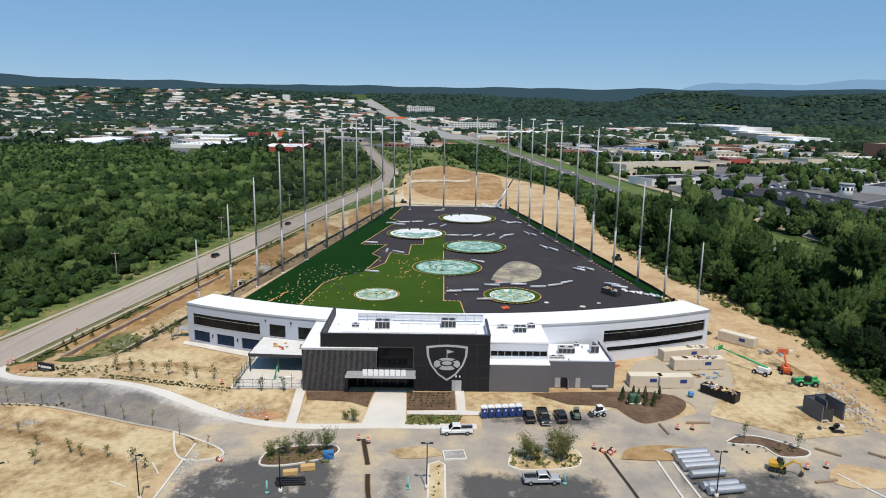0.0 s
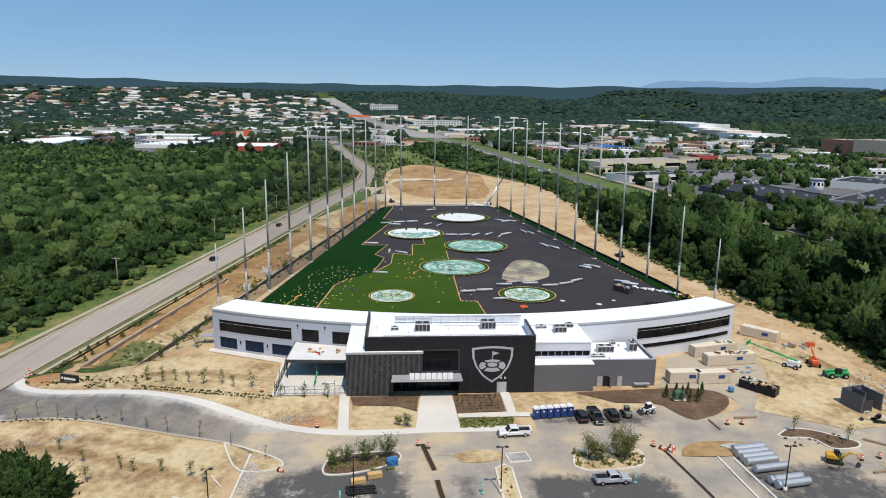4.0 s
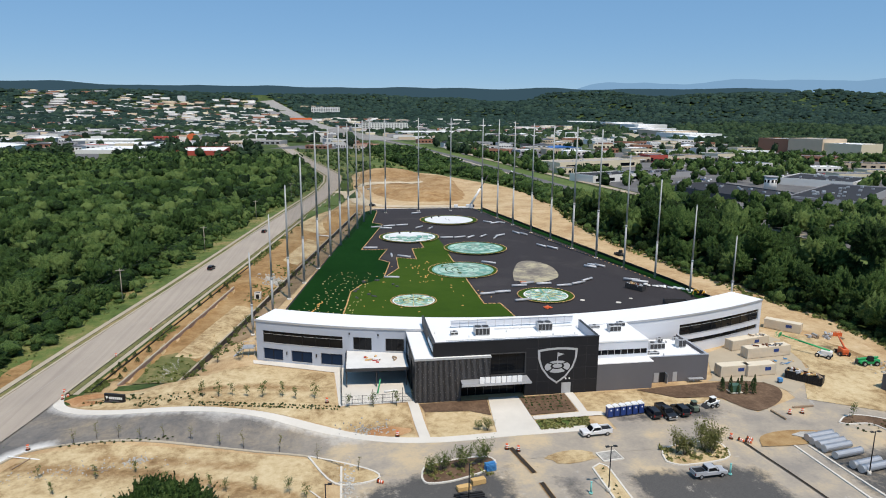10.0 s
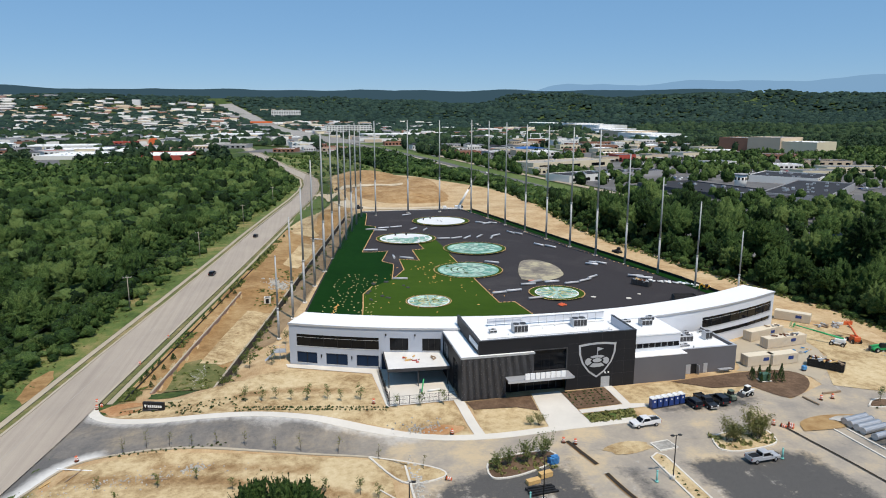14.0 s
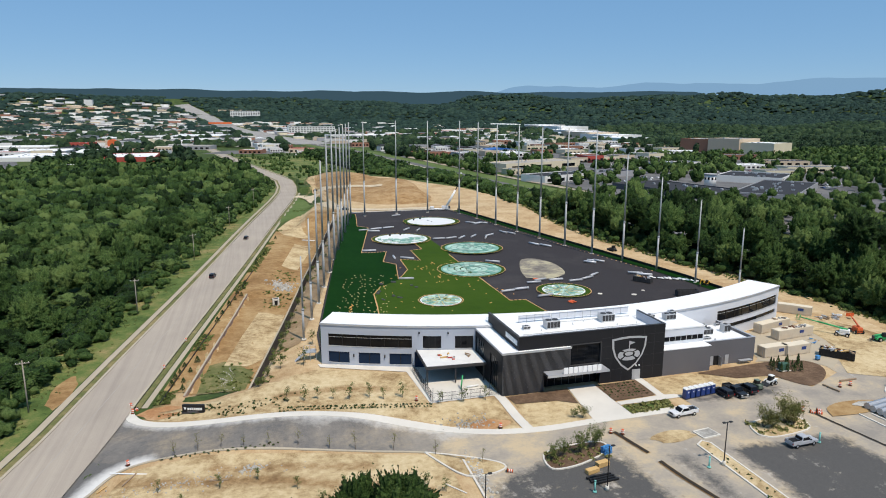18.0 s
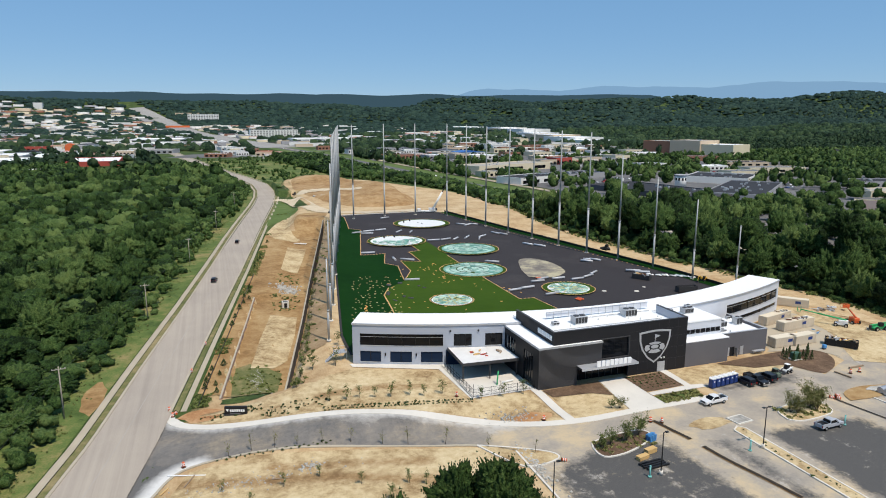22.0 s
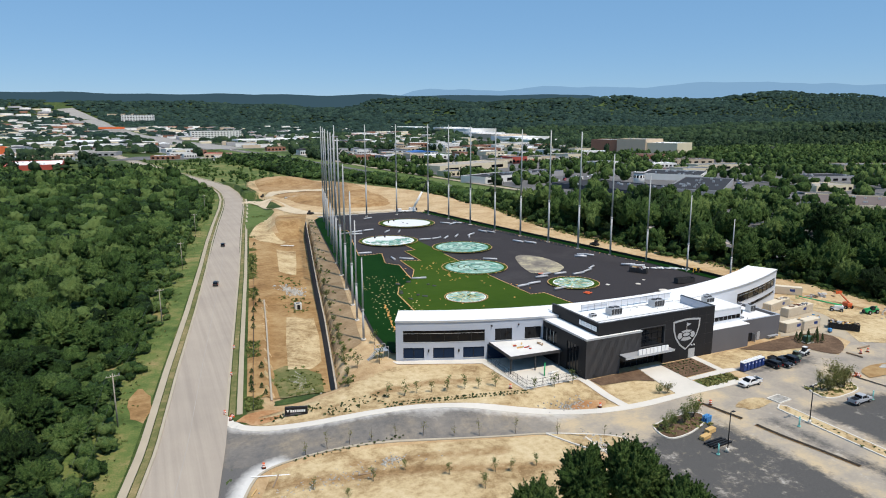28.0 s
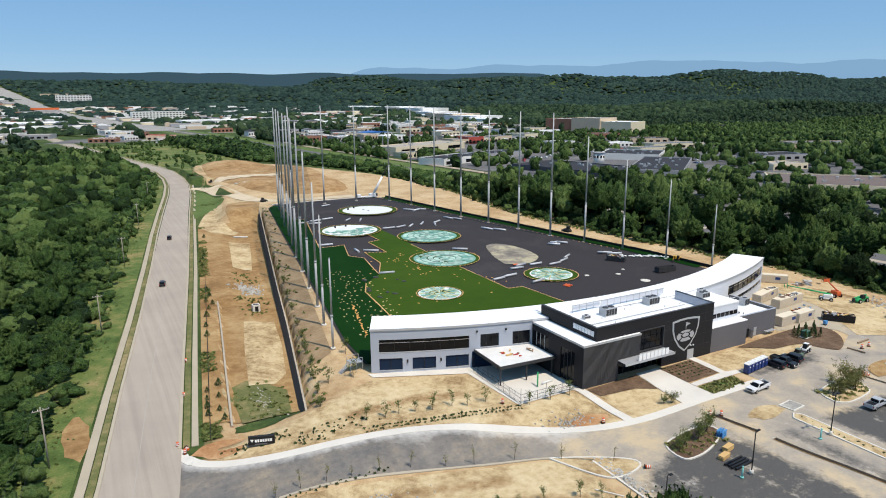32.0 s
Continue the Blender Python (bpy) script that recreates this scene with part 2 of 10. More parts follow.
def graded_build(nt, bsdf):
    """Graded straw-coloured soil, with rough brown soil where "brown" is set."""
    total = None
    for s, w in ((0.1, 1.2), (0.7, 0.9), (5.0, 0.5)):
        f = math_node(nt, "MULTIPLY", math_node(nt, "SUBTRACT", noise_fac(nt, s, 5, 0.65), 0.5), w)
        total = f if total is None else math_node(nt, "ADD", total, f)
    fac = math_node(nt, "ADD", total, 0.5)
    straw = ramp(nt, fac, STRAW_STOPS)
    rough = ramp(nt, fac, [(0.25, (0.19, 0.11, 0.05)), (0.5, (0.33, 0.21, 0.10)), (0.75, (0.50, 0.36, 0.20))])
    att = nt.nodes.new("ShaderNodeAttribute")
    att.attribute_name = "brown"
    e = math_node(nt, "ADD", math_node(nt, "MULTIPLY", att.outputs["Fac"], 2.2), math_node(nt, "MULTIPLY_ADD", noise_fac(nt, 0.8, 6, 0.7), 2.4, -2.0))
    e = math_node(nt, "MINIMUM", math_node(nt, "MAXIMUM", e, 0.0), 1.0)
    nt.links.new(mix(nt, e, straw, rough), bsdf.inputs["Base Color"])
    bsdf.inputs["Roughness"].default_value = 0.95
    bsdf.inputs["Specular IOR Level"].default_value = 0.2
    bump(nt, bsdf, fac, 0.5, 0.15)


def streak(nt, across, lengthwise, turn=0.15):
    """Noise drawn out along y, for wheel tracks and wash marks."""
    geo = nt.nodes.new("ShaderNodeNewGeometry")
    mp = nt.nodes.new("ShaderNodeMapping")
    mp.inputs["Rotation"].default_value = (0, 0, turn)
    mp.inputs["Scale"].default_value = (across, lengthwise, 0)
    nt.links.new(geo.outputs["Position"], mp.inputs["Vector"])
    n = node(nt, "TexNoise", Scale=1.0, Detail=4.0, Roughness=0.6)
    nt.links.new(mp.outputs["Vector"], n.inputs["Vector"])
    return n.outputs["Fac"]


def road_build(nt, bsdf):
    g, blot = noise_fac(nt, 8.0, 5, 0.7), noise_fac(nt, 0.05, 5, 0.6)
    c = ramp(nt, streak(nt, 0.9, 0.012), [(0.34, (0.335, 0.275, 0.212)), (0.5, (0.40, 0.332, 0.256)), (0.68, (0.46, 0.386, 0.30))])
    c = mix(nt, 0.35, c, ramp(nt, blot, [(0.35, (0.285, 0.24, 0.20)), (0.65, (0.455, 0.385, 0.31))]))
    c = mix(nt, 0.18, c, ramp(nt, g, [(0.3, (0.2, 0.18, 0.17)), (0.7, (0.55, 0.5, 0.46))]))
    nt.links.new(c, bsdf.inputs["Base Color"])
    bsdf.inputs["Roughness"].default_value = 0.9
    bump(nt, bsdf, g, 0.2, 0.02)


def glass_build(nt, bsdf):
    bsdf.inputs["Base Color"].default_value = (0.006, 0.007, 0.009, 1)
    bsdf.inputs["Roughness"].default_value = 0.06
    bsdf.inputs["Specular IOR Level"].default_value = 0.2
    bump(nt, bsdf, noise_fac(nt, 0.4, 2), 0.03, 0.05)


def net_build(nt, bsdf):
    bsdf.inputs["Base Color"].default_value = (0.02, 0.02, 0.02, 1)
    bsdf.inputs["Roughness"].default_value = 0.9
    bsdf.inputs["Alpha"].default_value = 0.22


M = {}
M["ground"] = shader("earth_and_grass", ground_build)
M["dirt"] = blotchy("clay", DIRT_STOPS)
M["mulch"] = blotchy("brown_mulch", [(0.25, (0.075, 0.045, 0.028)), (0.55, (0.15, 0.095, 0.06)), (0.85, (0.25, 0.165, 0.105))], (0.3, 2, 9))
M["gravel"] = blotchy("grey_gravel", [(0.2, (0.2, 0.19, 0.17)), (0.5, (0.4, 0.38, 0.34)), (0.8, (0.6, 0.58, 0.53))], (0.3, 3, 12))
M["straw"] = shader("pale_straw_soil", graded_build)
M["grass"] = blotchy("mown_grass", GRASS_STOPS, (0.05, 0.4, 5.0))
M["verge"] = blotchy("verge_grass", [(0.22, (0.055, 0.090, 0.022)), (0.46, (0.105, 0.152, 0.040)), (0.62, (0.175, 0.185, 0.060)), (0.85, (0.32, 0.235, 0.110))], (0.035, 0.25, 3.0), (1.3, 1.0, 0.6))
M["dusty"] = shader("dusty_asphalt", asphalt_build((0.28, 0.255, 0.22), (0.56, 0.44, 0.28), 0.24, 0.06))
M["road"] = shader("old_road", road_build)
M["paving"] = shader("dusty_paving", paving_build)
M["drive"] = shader("drive_asphalt", lambda nt, bsdf: paving_build(nt, bsdf, 0.9, (0.105, 0.10, 0.097), (0.165, 0.157, 0.148)))
M["path"] = worn("tan_path_concrete", (0.44, 0.375, 0.28), 0.88, var=0.16, big=0.15)
M["brown_clay"] = blotchy("brown_clay", [(0.2, (0.17, 0.09, 0.036)), (0.42, (0.30, 0.175, 0.073)), (0.58, (0.39, 0.25, 0.115)), (0.8, (0.49, 0.35, 0.18))], (0.07, 0.5, 5))
M["orange_clay"] = blotchy("orange_clay", [(0.22, (0.28, 0.12, 0.05)), (0.45, (0.42, 0.22, 0.10)), (0.7, (0.55, 0.35, 0.19))], (0.15, 0.9, 5))
M["spoil"] = blotchy("orange_spoil", [(0.22, (0.20, 0.105, 0.042)), (0.42, (0.32, 0.19, 0.085)), (0.58, (0.41, 0.265, 0.13)), (0.8, (0.51, 0.36, 0.20))], (0.05, 0.3, 2.0))
M["matting"] = blotchy("brown_erosion_mat", [(0.2, (0.20, 0.13, 0.066)), (0.5, (0.32, 0.22, 0.125)), (0.8, (0.43, 0.315, 0.19))], (0.12, 0.9, 7))
M["highway"] = shader("highway_asphalt", asphalt_build((0.13, 0.128, 0.128), (0.23, 0.22, 0.21), 0.14, 0.03))
M["subbase"] = shader("range_subbase", asphalt_build((0.038, 0.034, 0.036), (0.078, 0.070, 0.068), 0.09, 0.035))
M["concrete"] = worn("pale_concrete", (0.66, 0.62, 0.55), 0.85, var=0.16, big=0.2)
M["ply"] = worn("weathered_plywood", (0.70, 0.69, 0.66), 0.85, var=0.14, big=0.5, fine=5)
M["kerb"] = worn("kerb_concrete", (0.44, 0.38, 0.29), 0.85, var=0.2, big=0.3)
M["turf_dark"] = blotchy("dark_green_turf", [(0.2, (0.003, 0.021, 0.003)), (0.5, (0.006, 0.035, 0.005)), (0.8, (0.011, 0.048, 0.008))], (0.03, 0.3, 8), (0.6, 0.4, 0.5), 0.8, 0.1)
M["turf_light"] = blotchy("olive_green_turf", [(0.2, (0.024, 0.058, 0.006)), (0.5, (0.040, 0.082, 0.009)), (0.8, (0.058, 0.10, 0.013))], (0.03, 0.3, 8), (0.6, 0.4, 0.5), 0.8, 0.1)
M["roof_white"] = worn("white_roof_membrane", (0.86, 0.86, 0.85), 0.6, var=0.035, big=0.08, fine=2, bumps=0.03)
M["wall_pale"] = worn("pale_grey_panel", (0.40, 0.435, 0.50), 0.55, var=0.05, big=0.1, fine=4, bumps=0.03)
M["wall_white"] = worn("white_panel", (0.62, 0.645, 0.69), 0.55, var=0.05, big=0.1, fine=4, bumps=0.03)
M["wall_grey"] = worn("grey_stucco", (0.135, 0.13, 0.137), 0.8, var=0.10, big=0.2, fine=8)
M["wall_black"] = worn("black_panel", (0.022, 0.022, 0.024), 0.5, var=0.2, big=0.15, fine=5, bumps=0.03)
M["slat"] = worn("charcoal_fin", (0.10, 0.096, 0.097), 0.6, var=0.2, big=0.5, fine=5, bumps=0)
M["bright_sign"] = worn("white_letter_acrylic", (0.88, 0.88, 0.88), 0.4, var=0.03, bumps=0)
M["black"] = worn("black_paint", (0.018, 0.018, 0.019), 0.45, var=0.25, bumps=0)
M["charcoal"] = worn("charcoal_metal", (0.05, 0.05, 0.052), 0.5, var=0.25, bumps=0.02)
M["glass"] = shader("dark_glass", glass_build)
M["blue_glass"] = worn("blue_film_glass", (0.012, 0.026, 0.055), 0.12, var=0.2, bumps=0)
M["silver"] = worn("brushed_silver", (0.52, 0.53, 0.55), 0.38, 0.35, var=0.08, bumps=0.02)
M["steel"] = worn("galvanised_steel", (0.47, 0.48, 0.49), 0.5, 0.35, var=0.12, big=1.0)
M["pole"] = worn("grey_pole_steel", (0.40, 0.41, 0.41), 0.5, 0.1, var=0.12, big=0.2)
M["white"] = worn("white_paint", (0.80, 0.80, 0.78), 0.45, var=0.06, bumps=0.02)
M["cream"] = worn("tan_container_paint", (0.62, 0.53, 0.41), 0.6, var=0.10, big=0.5, fine=3)
M["timber"] = worn("weathered_timber", (0.30, 0.22, 0.15), 0.85, var=0.25, fine=12)
M["pine"] = worn("fresh_pine", (0.62, 0.40, 0.17), 0.8, var=0.15, fine=10)
M["bark"] = worn("tree_bark", (0.11, 0.085, 0.06), 0.9, var=0.3, fine=14, bumps=0.4)
M["rust"] = worn("rusty_steel", (0.16, 0.06, 0.03), 0.8, var=0.3, fine=8)
M["orange"] = worn("orange_plastic", (0.66, 0.12, 0.035), 0.5, var=0.1, bumps=0)
M["red"] = worn("red_paint", (0.50, 0.05, 0.03), 0.5, var=0.12, bumps=0)
M["yellow"] = worn("yellow_machine_paint", (0.66, 0.36, 0.03), 0.45, var=0.15, bumps=0)
M["green_machine"] = worn("green_machine_paint", (0.02, 0.36, 0.12), 0.45, var=0.15, bumps=0)
M["teal"] = worn("pale_teal_plastic", (0.20, 0.52, 0.47), 0.5, var=0.1, bumps=0)
M["blue"] = worn("blue_plastic", (0.015, 0.045, 0.19), 0.45, var=0.15, bumps=0.02)
M["sky_blue"] = worn("light_blue_paint", (0.06, 0.25, 0.52), 0.5, var=0.15, bumps=0)
M["tyre"] = worn("black_rubber", (0.02, 0.02, 0.02), 0.9, var=0.2, bumps=0)
M["chrome"] = worn("bright_rim", (0.55, 0.55, 0.56), 0.3, 0.7, var=0.08, bumps=0)
M["lamp_clear"] = worn("headlight_lens", (0.7, 0.7, 0.68), 0.15, var=0.05, bumps=0)
M["lamp_red"] = worn("tail_light_lens", (0.35, 0.01, 0.01), 0.2, var=0.05, bumps=0)
M["rockwall"] = worn("retaining_wall_block", (0.30, 0.25, 0.22), 0.9, var=0.15, big=0.4, fine=5, bumps=0.3, random_amount=0.15)
M["pinkwall"] = worn("pink_wall_block", (0.34, 0.235, 0.19), 0.9, var=0.15, big=0.4, fine=5, bumps=0.3, random_amount=0.15)
# Darkened block colour: the shade on the wall's west face is put in.
M["shadedwall"] = worn("shaded_wall_block", (0.085, 0.078, 0.075), 0.9, var=0.15, big=0.4, fine=5, bumps=0.3, random_amount=0.2)
M["beaten_track"] = blotchy("beaten_pale_track", [(0.25, (0.46, 0.36, 0.23)), (0.5, (0.60, 0.49, 0.34)), (0.8, (0.68, 0.57, 0.41))], (0.1, 0.6, 4.0))
M["kerb_grass"] = blotchy("dry_kerb_grass", [(0.22, (0.075, 0.095, 0.030)), (0.45, (0.145, 0.150, 0.055)), (0.6, (0.24, 0.20, 0.09)), (0.8, (0.36, 0.28, 0.15))], (0.08, 0.5, 3.0))
M["mown"] = blotchy("mown_verge", [(0.25, (0.07, 0.11, 0.028)), (0.5, (0.105, 0.155, 0.042)), (0.8, (0.17, 0.19, 0.07))], (0.02, 0.2, 2.0))
M["trench"] = worn("dark_trench_strip", (0.045, 0.036, 0.028), 0.95, var=0.35, big=0.8, fine=6)
M["concrete_road"] = shader("pale_highway_concrete", asphalt_build((0.30, 0.285, 0.265), (0.40, 0.38, 0.35), 0.15, 0.02))
M["leaf"] = leaves("woodland_leaves", (0.005, 0.014, 0.004), (0.036, 0.076, 0.018), (0.116, 0.168, 0.051))
# Bluer step by step: distance haze is put into these leaf colours.
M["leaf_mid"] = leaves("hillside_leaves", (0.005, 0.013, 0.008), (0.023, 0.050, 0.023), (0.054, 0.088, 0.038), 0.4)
M["leaf_hazed"] = leaves("hazed_distant_leaves", (0.008, 0.021, 0.018), (0.020, 0.045, 0.034), (0.038, 0.070, 0.048), 0.3)
M["leaf_light"] = leaves("young_leaves", (0.065, 0.095, 0.028), (0.125, 0.165, 0.045), (0.22, 0.235, 0.085))
M["leaf_dry"] = leaves("dry_shrub_leaves", (0.105, 0.11, 0.036), (0.19, 0.195, 0.062), (0.29, 0.28, 0.11))
M["leaf_dark"] = leaves("evergreen_needles", (0.020, 0.036, 0.012), (0.042, 0.070, 0.022), (0.085, 0.115, 0.040))
M["net"] = shader("fine_black_net", net_build)
M["roof_grey"] = worn("grey_flat_roof", (0.16, 0.165, 0.18), 0.8, var=0.15, big=0.05, fine=1.0)
M["brick"] = worn("red_brown_brick", (0.30, 0.16, 0.11), 0.85, var=0.15, big=0.1, fine=3)
M["blue_roof"] = worn("blue_metal_roof", (0.03, 0.14, 0.42), 0.5, var=0.1, big=0.2, fine=2)
for key, level in (("wall_black", 0.12), ("black", 0.2), ("charcoal", 0.25), ("slat", 0.3), ("blue_glass", 0.08), ("wall_grey", 0.2), ("turf_dark", 0.04), ("turf_light", 0.05), ("subbase", 0.25)):
    M[key].node_tree.nodes["Principled BSDF"].inputs["Specular IOR Level"].default_value = level

# ---------- building blocks ----------
def mesh_from(bm, name, material):
    me = bpy.data.meshes.new(name)
    bm.to_mesh(me)
    bm.free()
    for m in material if isinstance(material, (list, tuple)) else [material]:
        me.materials.append(m)
    return me


def part(name, bm, material, parent=None, label=""):
    ob = new(name, mesh_from(bm, name, material))
    if parent is not None:
        ob.parent = parent
    if label:
        ob["label"] = label
    return ob


def share(name, me, parent, m=None, label=""):
    ob = new(name, me)
    ob.parent = parent
    if m is not None:
        ob.matrix_basis = m
    if label:
        ob["label"] = label
    return ob


def thing(name, label, category, m=None, group="", kind=""):
    ob = new(name)
    ob.empty_display_size = 0.3
    if m is not None:
        ob.matrix_basis = m
    return tagged(ob, label, category, group, kind)


def add_box(bm, x0, x1, y0, y1, z0, z1, m=None, bevel=0.0):
    vs = [bm.verts.new((x, y, z)) for z in (z0, z1) for y in (y0, y1) for x in (x0, x1)]
    fs = [bm.faces.new([vs[i] for i in q]) for q in ((0, 2, 3, 1), (4, 5, 7, 6), (0, 1, 5, 4), (2, 6, 7, 3), (0, 4, 6, 2), (1, 3, 7, 5))]
    if bevel:
        es = list({e for f in fs for e in f.edges})
        out = bmesh.ops.bevel(bm, geom=es, offset=bevel, segments=1, affect="EDGES")
        vs = list({v for f in out["faces"] for v in f.verts} | {v for v in vs if v.is_valid})
    if m is not None:
        bmesh.ops.transform(bm, matrix=m, verts=vs)
    return vs


def box(x0, x1, y0, y1, z0, z1, m=None, bevel=0.0):
    bm = bmesh.new()
    add_box(bm, x0, x1, y0, y1, z0, z1, m, bevel)
    return bm


def add_tube(bm, a, b, r0, r1=None, n=8, caps=True):
    a, b = Vector(a), Vector(b)
    r1 = r0 if r1 is None else r1
    q = (b - a).to_track_quat("Z", "Y")
    rings = []
    for p, r in ((a, r0), (b, r1)):
        rings.append([bm.verts.new(p + q @ Vector((r * math.cos(2 * math.pi * i / n), r * math.sin(2 * math.pi * i / n), 0))) for i in range(n)])
    for i in range(n):
        f = bm.faces.new((rings[0][i], rings[0][(i + 1) % n], rings[1][(i + 1) % n], rings[1][i]))
        f.smooth = n > 6
    if caps:
        bm.faces.new(rings[0][::-1])
        bm.faces.new(rings[1])
    return rings[0] + rings[1]


def tube(a, b, r0, r1=None, n=8):
    bm = bmesh.new()
    add_tube(bm, a, b, r0, r1, n)
    return bm


def add_prism(bm, poly, z0, z1):
    lo = [bm.verts.new((x, y, z0)) for x, y in poly]
    hi = [bm.verts.new((x, y, z1)) for x, y in poly]
    n = len(poly)
    for i in range(n):
        bm.faces.new((lo[i], lo[(i + 1) % n], hi[(i + 1) % n], hi[i]))
    bm.faces.new(hi)
    bm.faces.new(lo[::-1])
    bmesh.ops.recalc_face_normals(bm, faces=bm.faces)


def prism(poly, z0, z1):
    bm = bmesh.new()
    add_prism(bm, poly, z0, z1)
    return bm


def profile(points, y0, y1, m=None):
    """A closed outline in x and z, drawn out along y."""
    bm = bmesh.new()
    a = [bm.verts.new((x, y0, z)) for x, z in points]
    b = [bm.verts.new((x, y1, z)) for x, z in points]
    n = len(points)
    for i in range(n):
        bm.faces.new((a[i], a[(i + 1) % n], b[(i + 1) % n], b[i]))
    bm.faces.new(a)
    bm.faces.new(b[::-1])
    bmesh.ops.recalc_face_normals(bm, faces=bm.faces)
    if m is not None:
        bmesh.ops.transform(bm, matrix=m, verts=bm.verts)
    return bm


def mesh_np(name, verts, quads=None, tris=None, tone=None, material=None, smooth=False, attr="tone"):
    me = bpy.data.meshes.new(name)
    quads = np.zeros((0, 4), int) if quads is None else quads
    tris = np.zeros((0, 3), int) if tris is None else tris
    me.vertices.add(len(verts))
    me.vertices.foreach_set("co", np.ascontiguousarray(verts, dtype=np.float32).ravel())
    loops = np.concatenate([quads.ravel(), tris.ravel()]).astype(np.int32)
    me.loops.add(len(loops))
    me.loops.foreach_set("vertex_index", loops)
    totals = np.concatenate([np.full(len(quads), 4), np.full(len(tris), 3)]).astype(np.int32)
    starts = np.concatenate([[0], np.cumsum(totals)[:-1]]).astype(np.int32)
    me.polygons.add(len(totals))
    me.polygons.foreach_set("loop_start", starts)
    me.polygons.foreach_set("loop_total", totals)
    if smooth:
        me.polygons.foreach_set("use_smooth", np.ones(len(totals), bool))
    me.update(calc_edges=True)
    me.validate()
    if tone is not None:
        a = me.attributes.new(attr, "FLOAT", "POINT")
        a.data.foreach_set("value", np.ascontiguousarray(tone, dtype=np.float32))
    if material is not None:
        me.materials.append(material)
    return me


# ---------- the lie of the land ----------
def clamp(a, lo=0.0, hi=1.0):
    return max(lo, min(hi, a))


def ease(a):
    a = clamp(a)
    return a * a * (3 - 2 * a)


def along(table, u):
    """Straight-line reading of a table of (u, value)."""
    if u <= table[0][0]:
        return table[0][1]
    for (a, va), (b, vb) in zip(table, table[1:]):
        if u <= b:
            return va + (vb - va) * (u - a) / (b - a)
    return table[-1][1]


ROAD_EAST = [(-100, -145), (20, -124), (134, -104.6), (153, -101.8), (193, -95.8), (284, -81.8), (417, -62.3), (501, -49.2), (560, -42.2), (610, -39.3), (673, -39.5), (756, -53), (1026, -96), (1400, -150)]
ROAD_WEST = [(-100, -160), (20, -139), (140, -115.4), (181, -109.6), (235, -101.4), (300, -92.2), (367, -83.2), (430, -74), (505, -62.5), (560, -55.5), (610, -52), (673, -52.5), (756, -66), (1026, -109), (1400, -163)]
HWY = [(-200, 186), (60, 158), (180, 149), (300, 147), (450, 144), (600, 140), (716, 135), (900, 126), (1300, 97), (1750, 42), (2284, -43), (3156, -134), (3610, -222), (4117, -330), (4387, -424), (4700, -560)]
WEST_EDGE = [(60, -144), (120, -131.5), (138, -127.5), (150, -129), (162, -128), (176, -124.5), (187, -122.5), (219, -118), (294, -108.5), (390, -95), (494, -76.5), (580, -67), (640, -60), (700, -64), (800, -82), (1000, -113)]
MALL_BACK = [(700, 880), (1400, 940), (1800, 1020), (2800, 1260), (3450, 1330), (5000, 1500)]
FAR = [(0, -5), (500, -5.5), (800, -7.5), (1500, -9), (2200, -9), (3000, -4), (3400, 6), (3800, 22), (4200, 60), (4500, 108), (4800, 162), (8000, 170)]


WALL_LINE = [(140, -80.3), (150, -78.2), (205, -66.8), (242, -59.7), (378, -32.3), (430, -22.0)]
RANGE_LEVEL = [(170, -2.4), (245, -2.2), (280, -1.5), (350, -0.05), (380, 0.5), (398, -0.4), (425, -1.6)]


def wall_x(y):
    return along(WALL_LINE, y)


def pole_x(y):
    return -64.5 + (y - 173.2) * 0.2045


def east_x(y):
    return 75.5 - (y - 178) * 0.178


def wall_top(y):
    return -3.3 + 3.5 * clamp((y - 147) / 231)


def road_z(y):
    return -4.5 - 1.5 * (y - 140) / 400


def range_z(y, x=0.0):
    """The range floor: it rises away from the building and towards both rows of poles."""
    z = along(RANGE_LEVEL, y)
    if y < 395:
        z += max(0.0, -0.4 - z) * ease(1 - (x - pole_x(y)) / 18) + max(0.0, -0.7 - z) * ease(1 - (east_x(y) - x) / 14)
    return z


def front_z(x):
    return -1.6 - 2.7 * clamp((-10 - x) / 95)


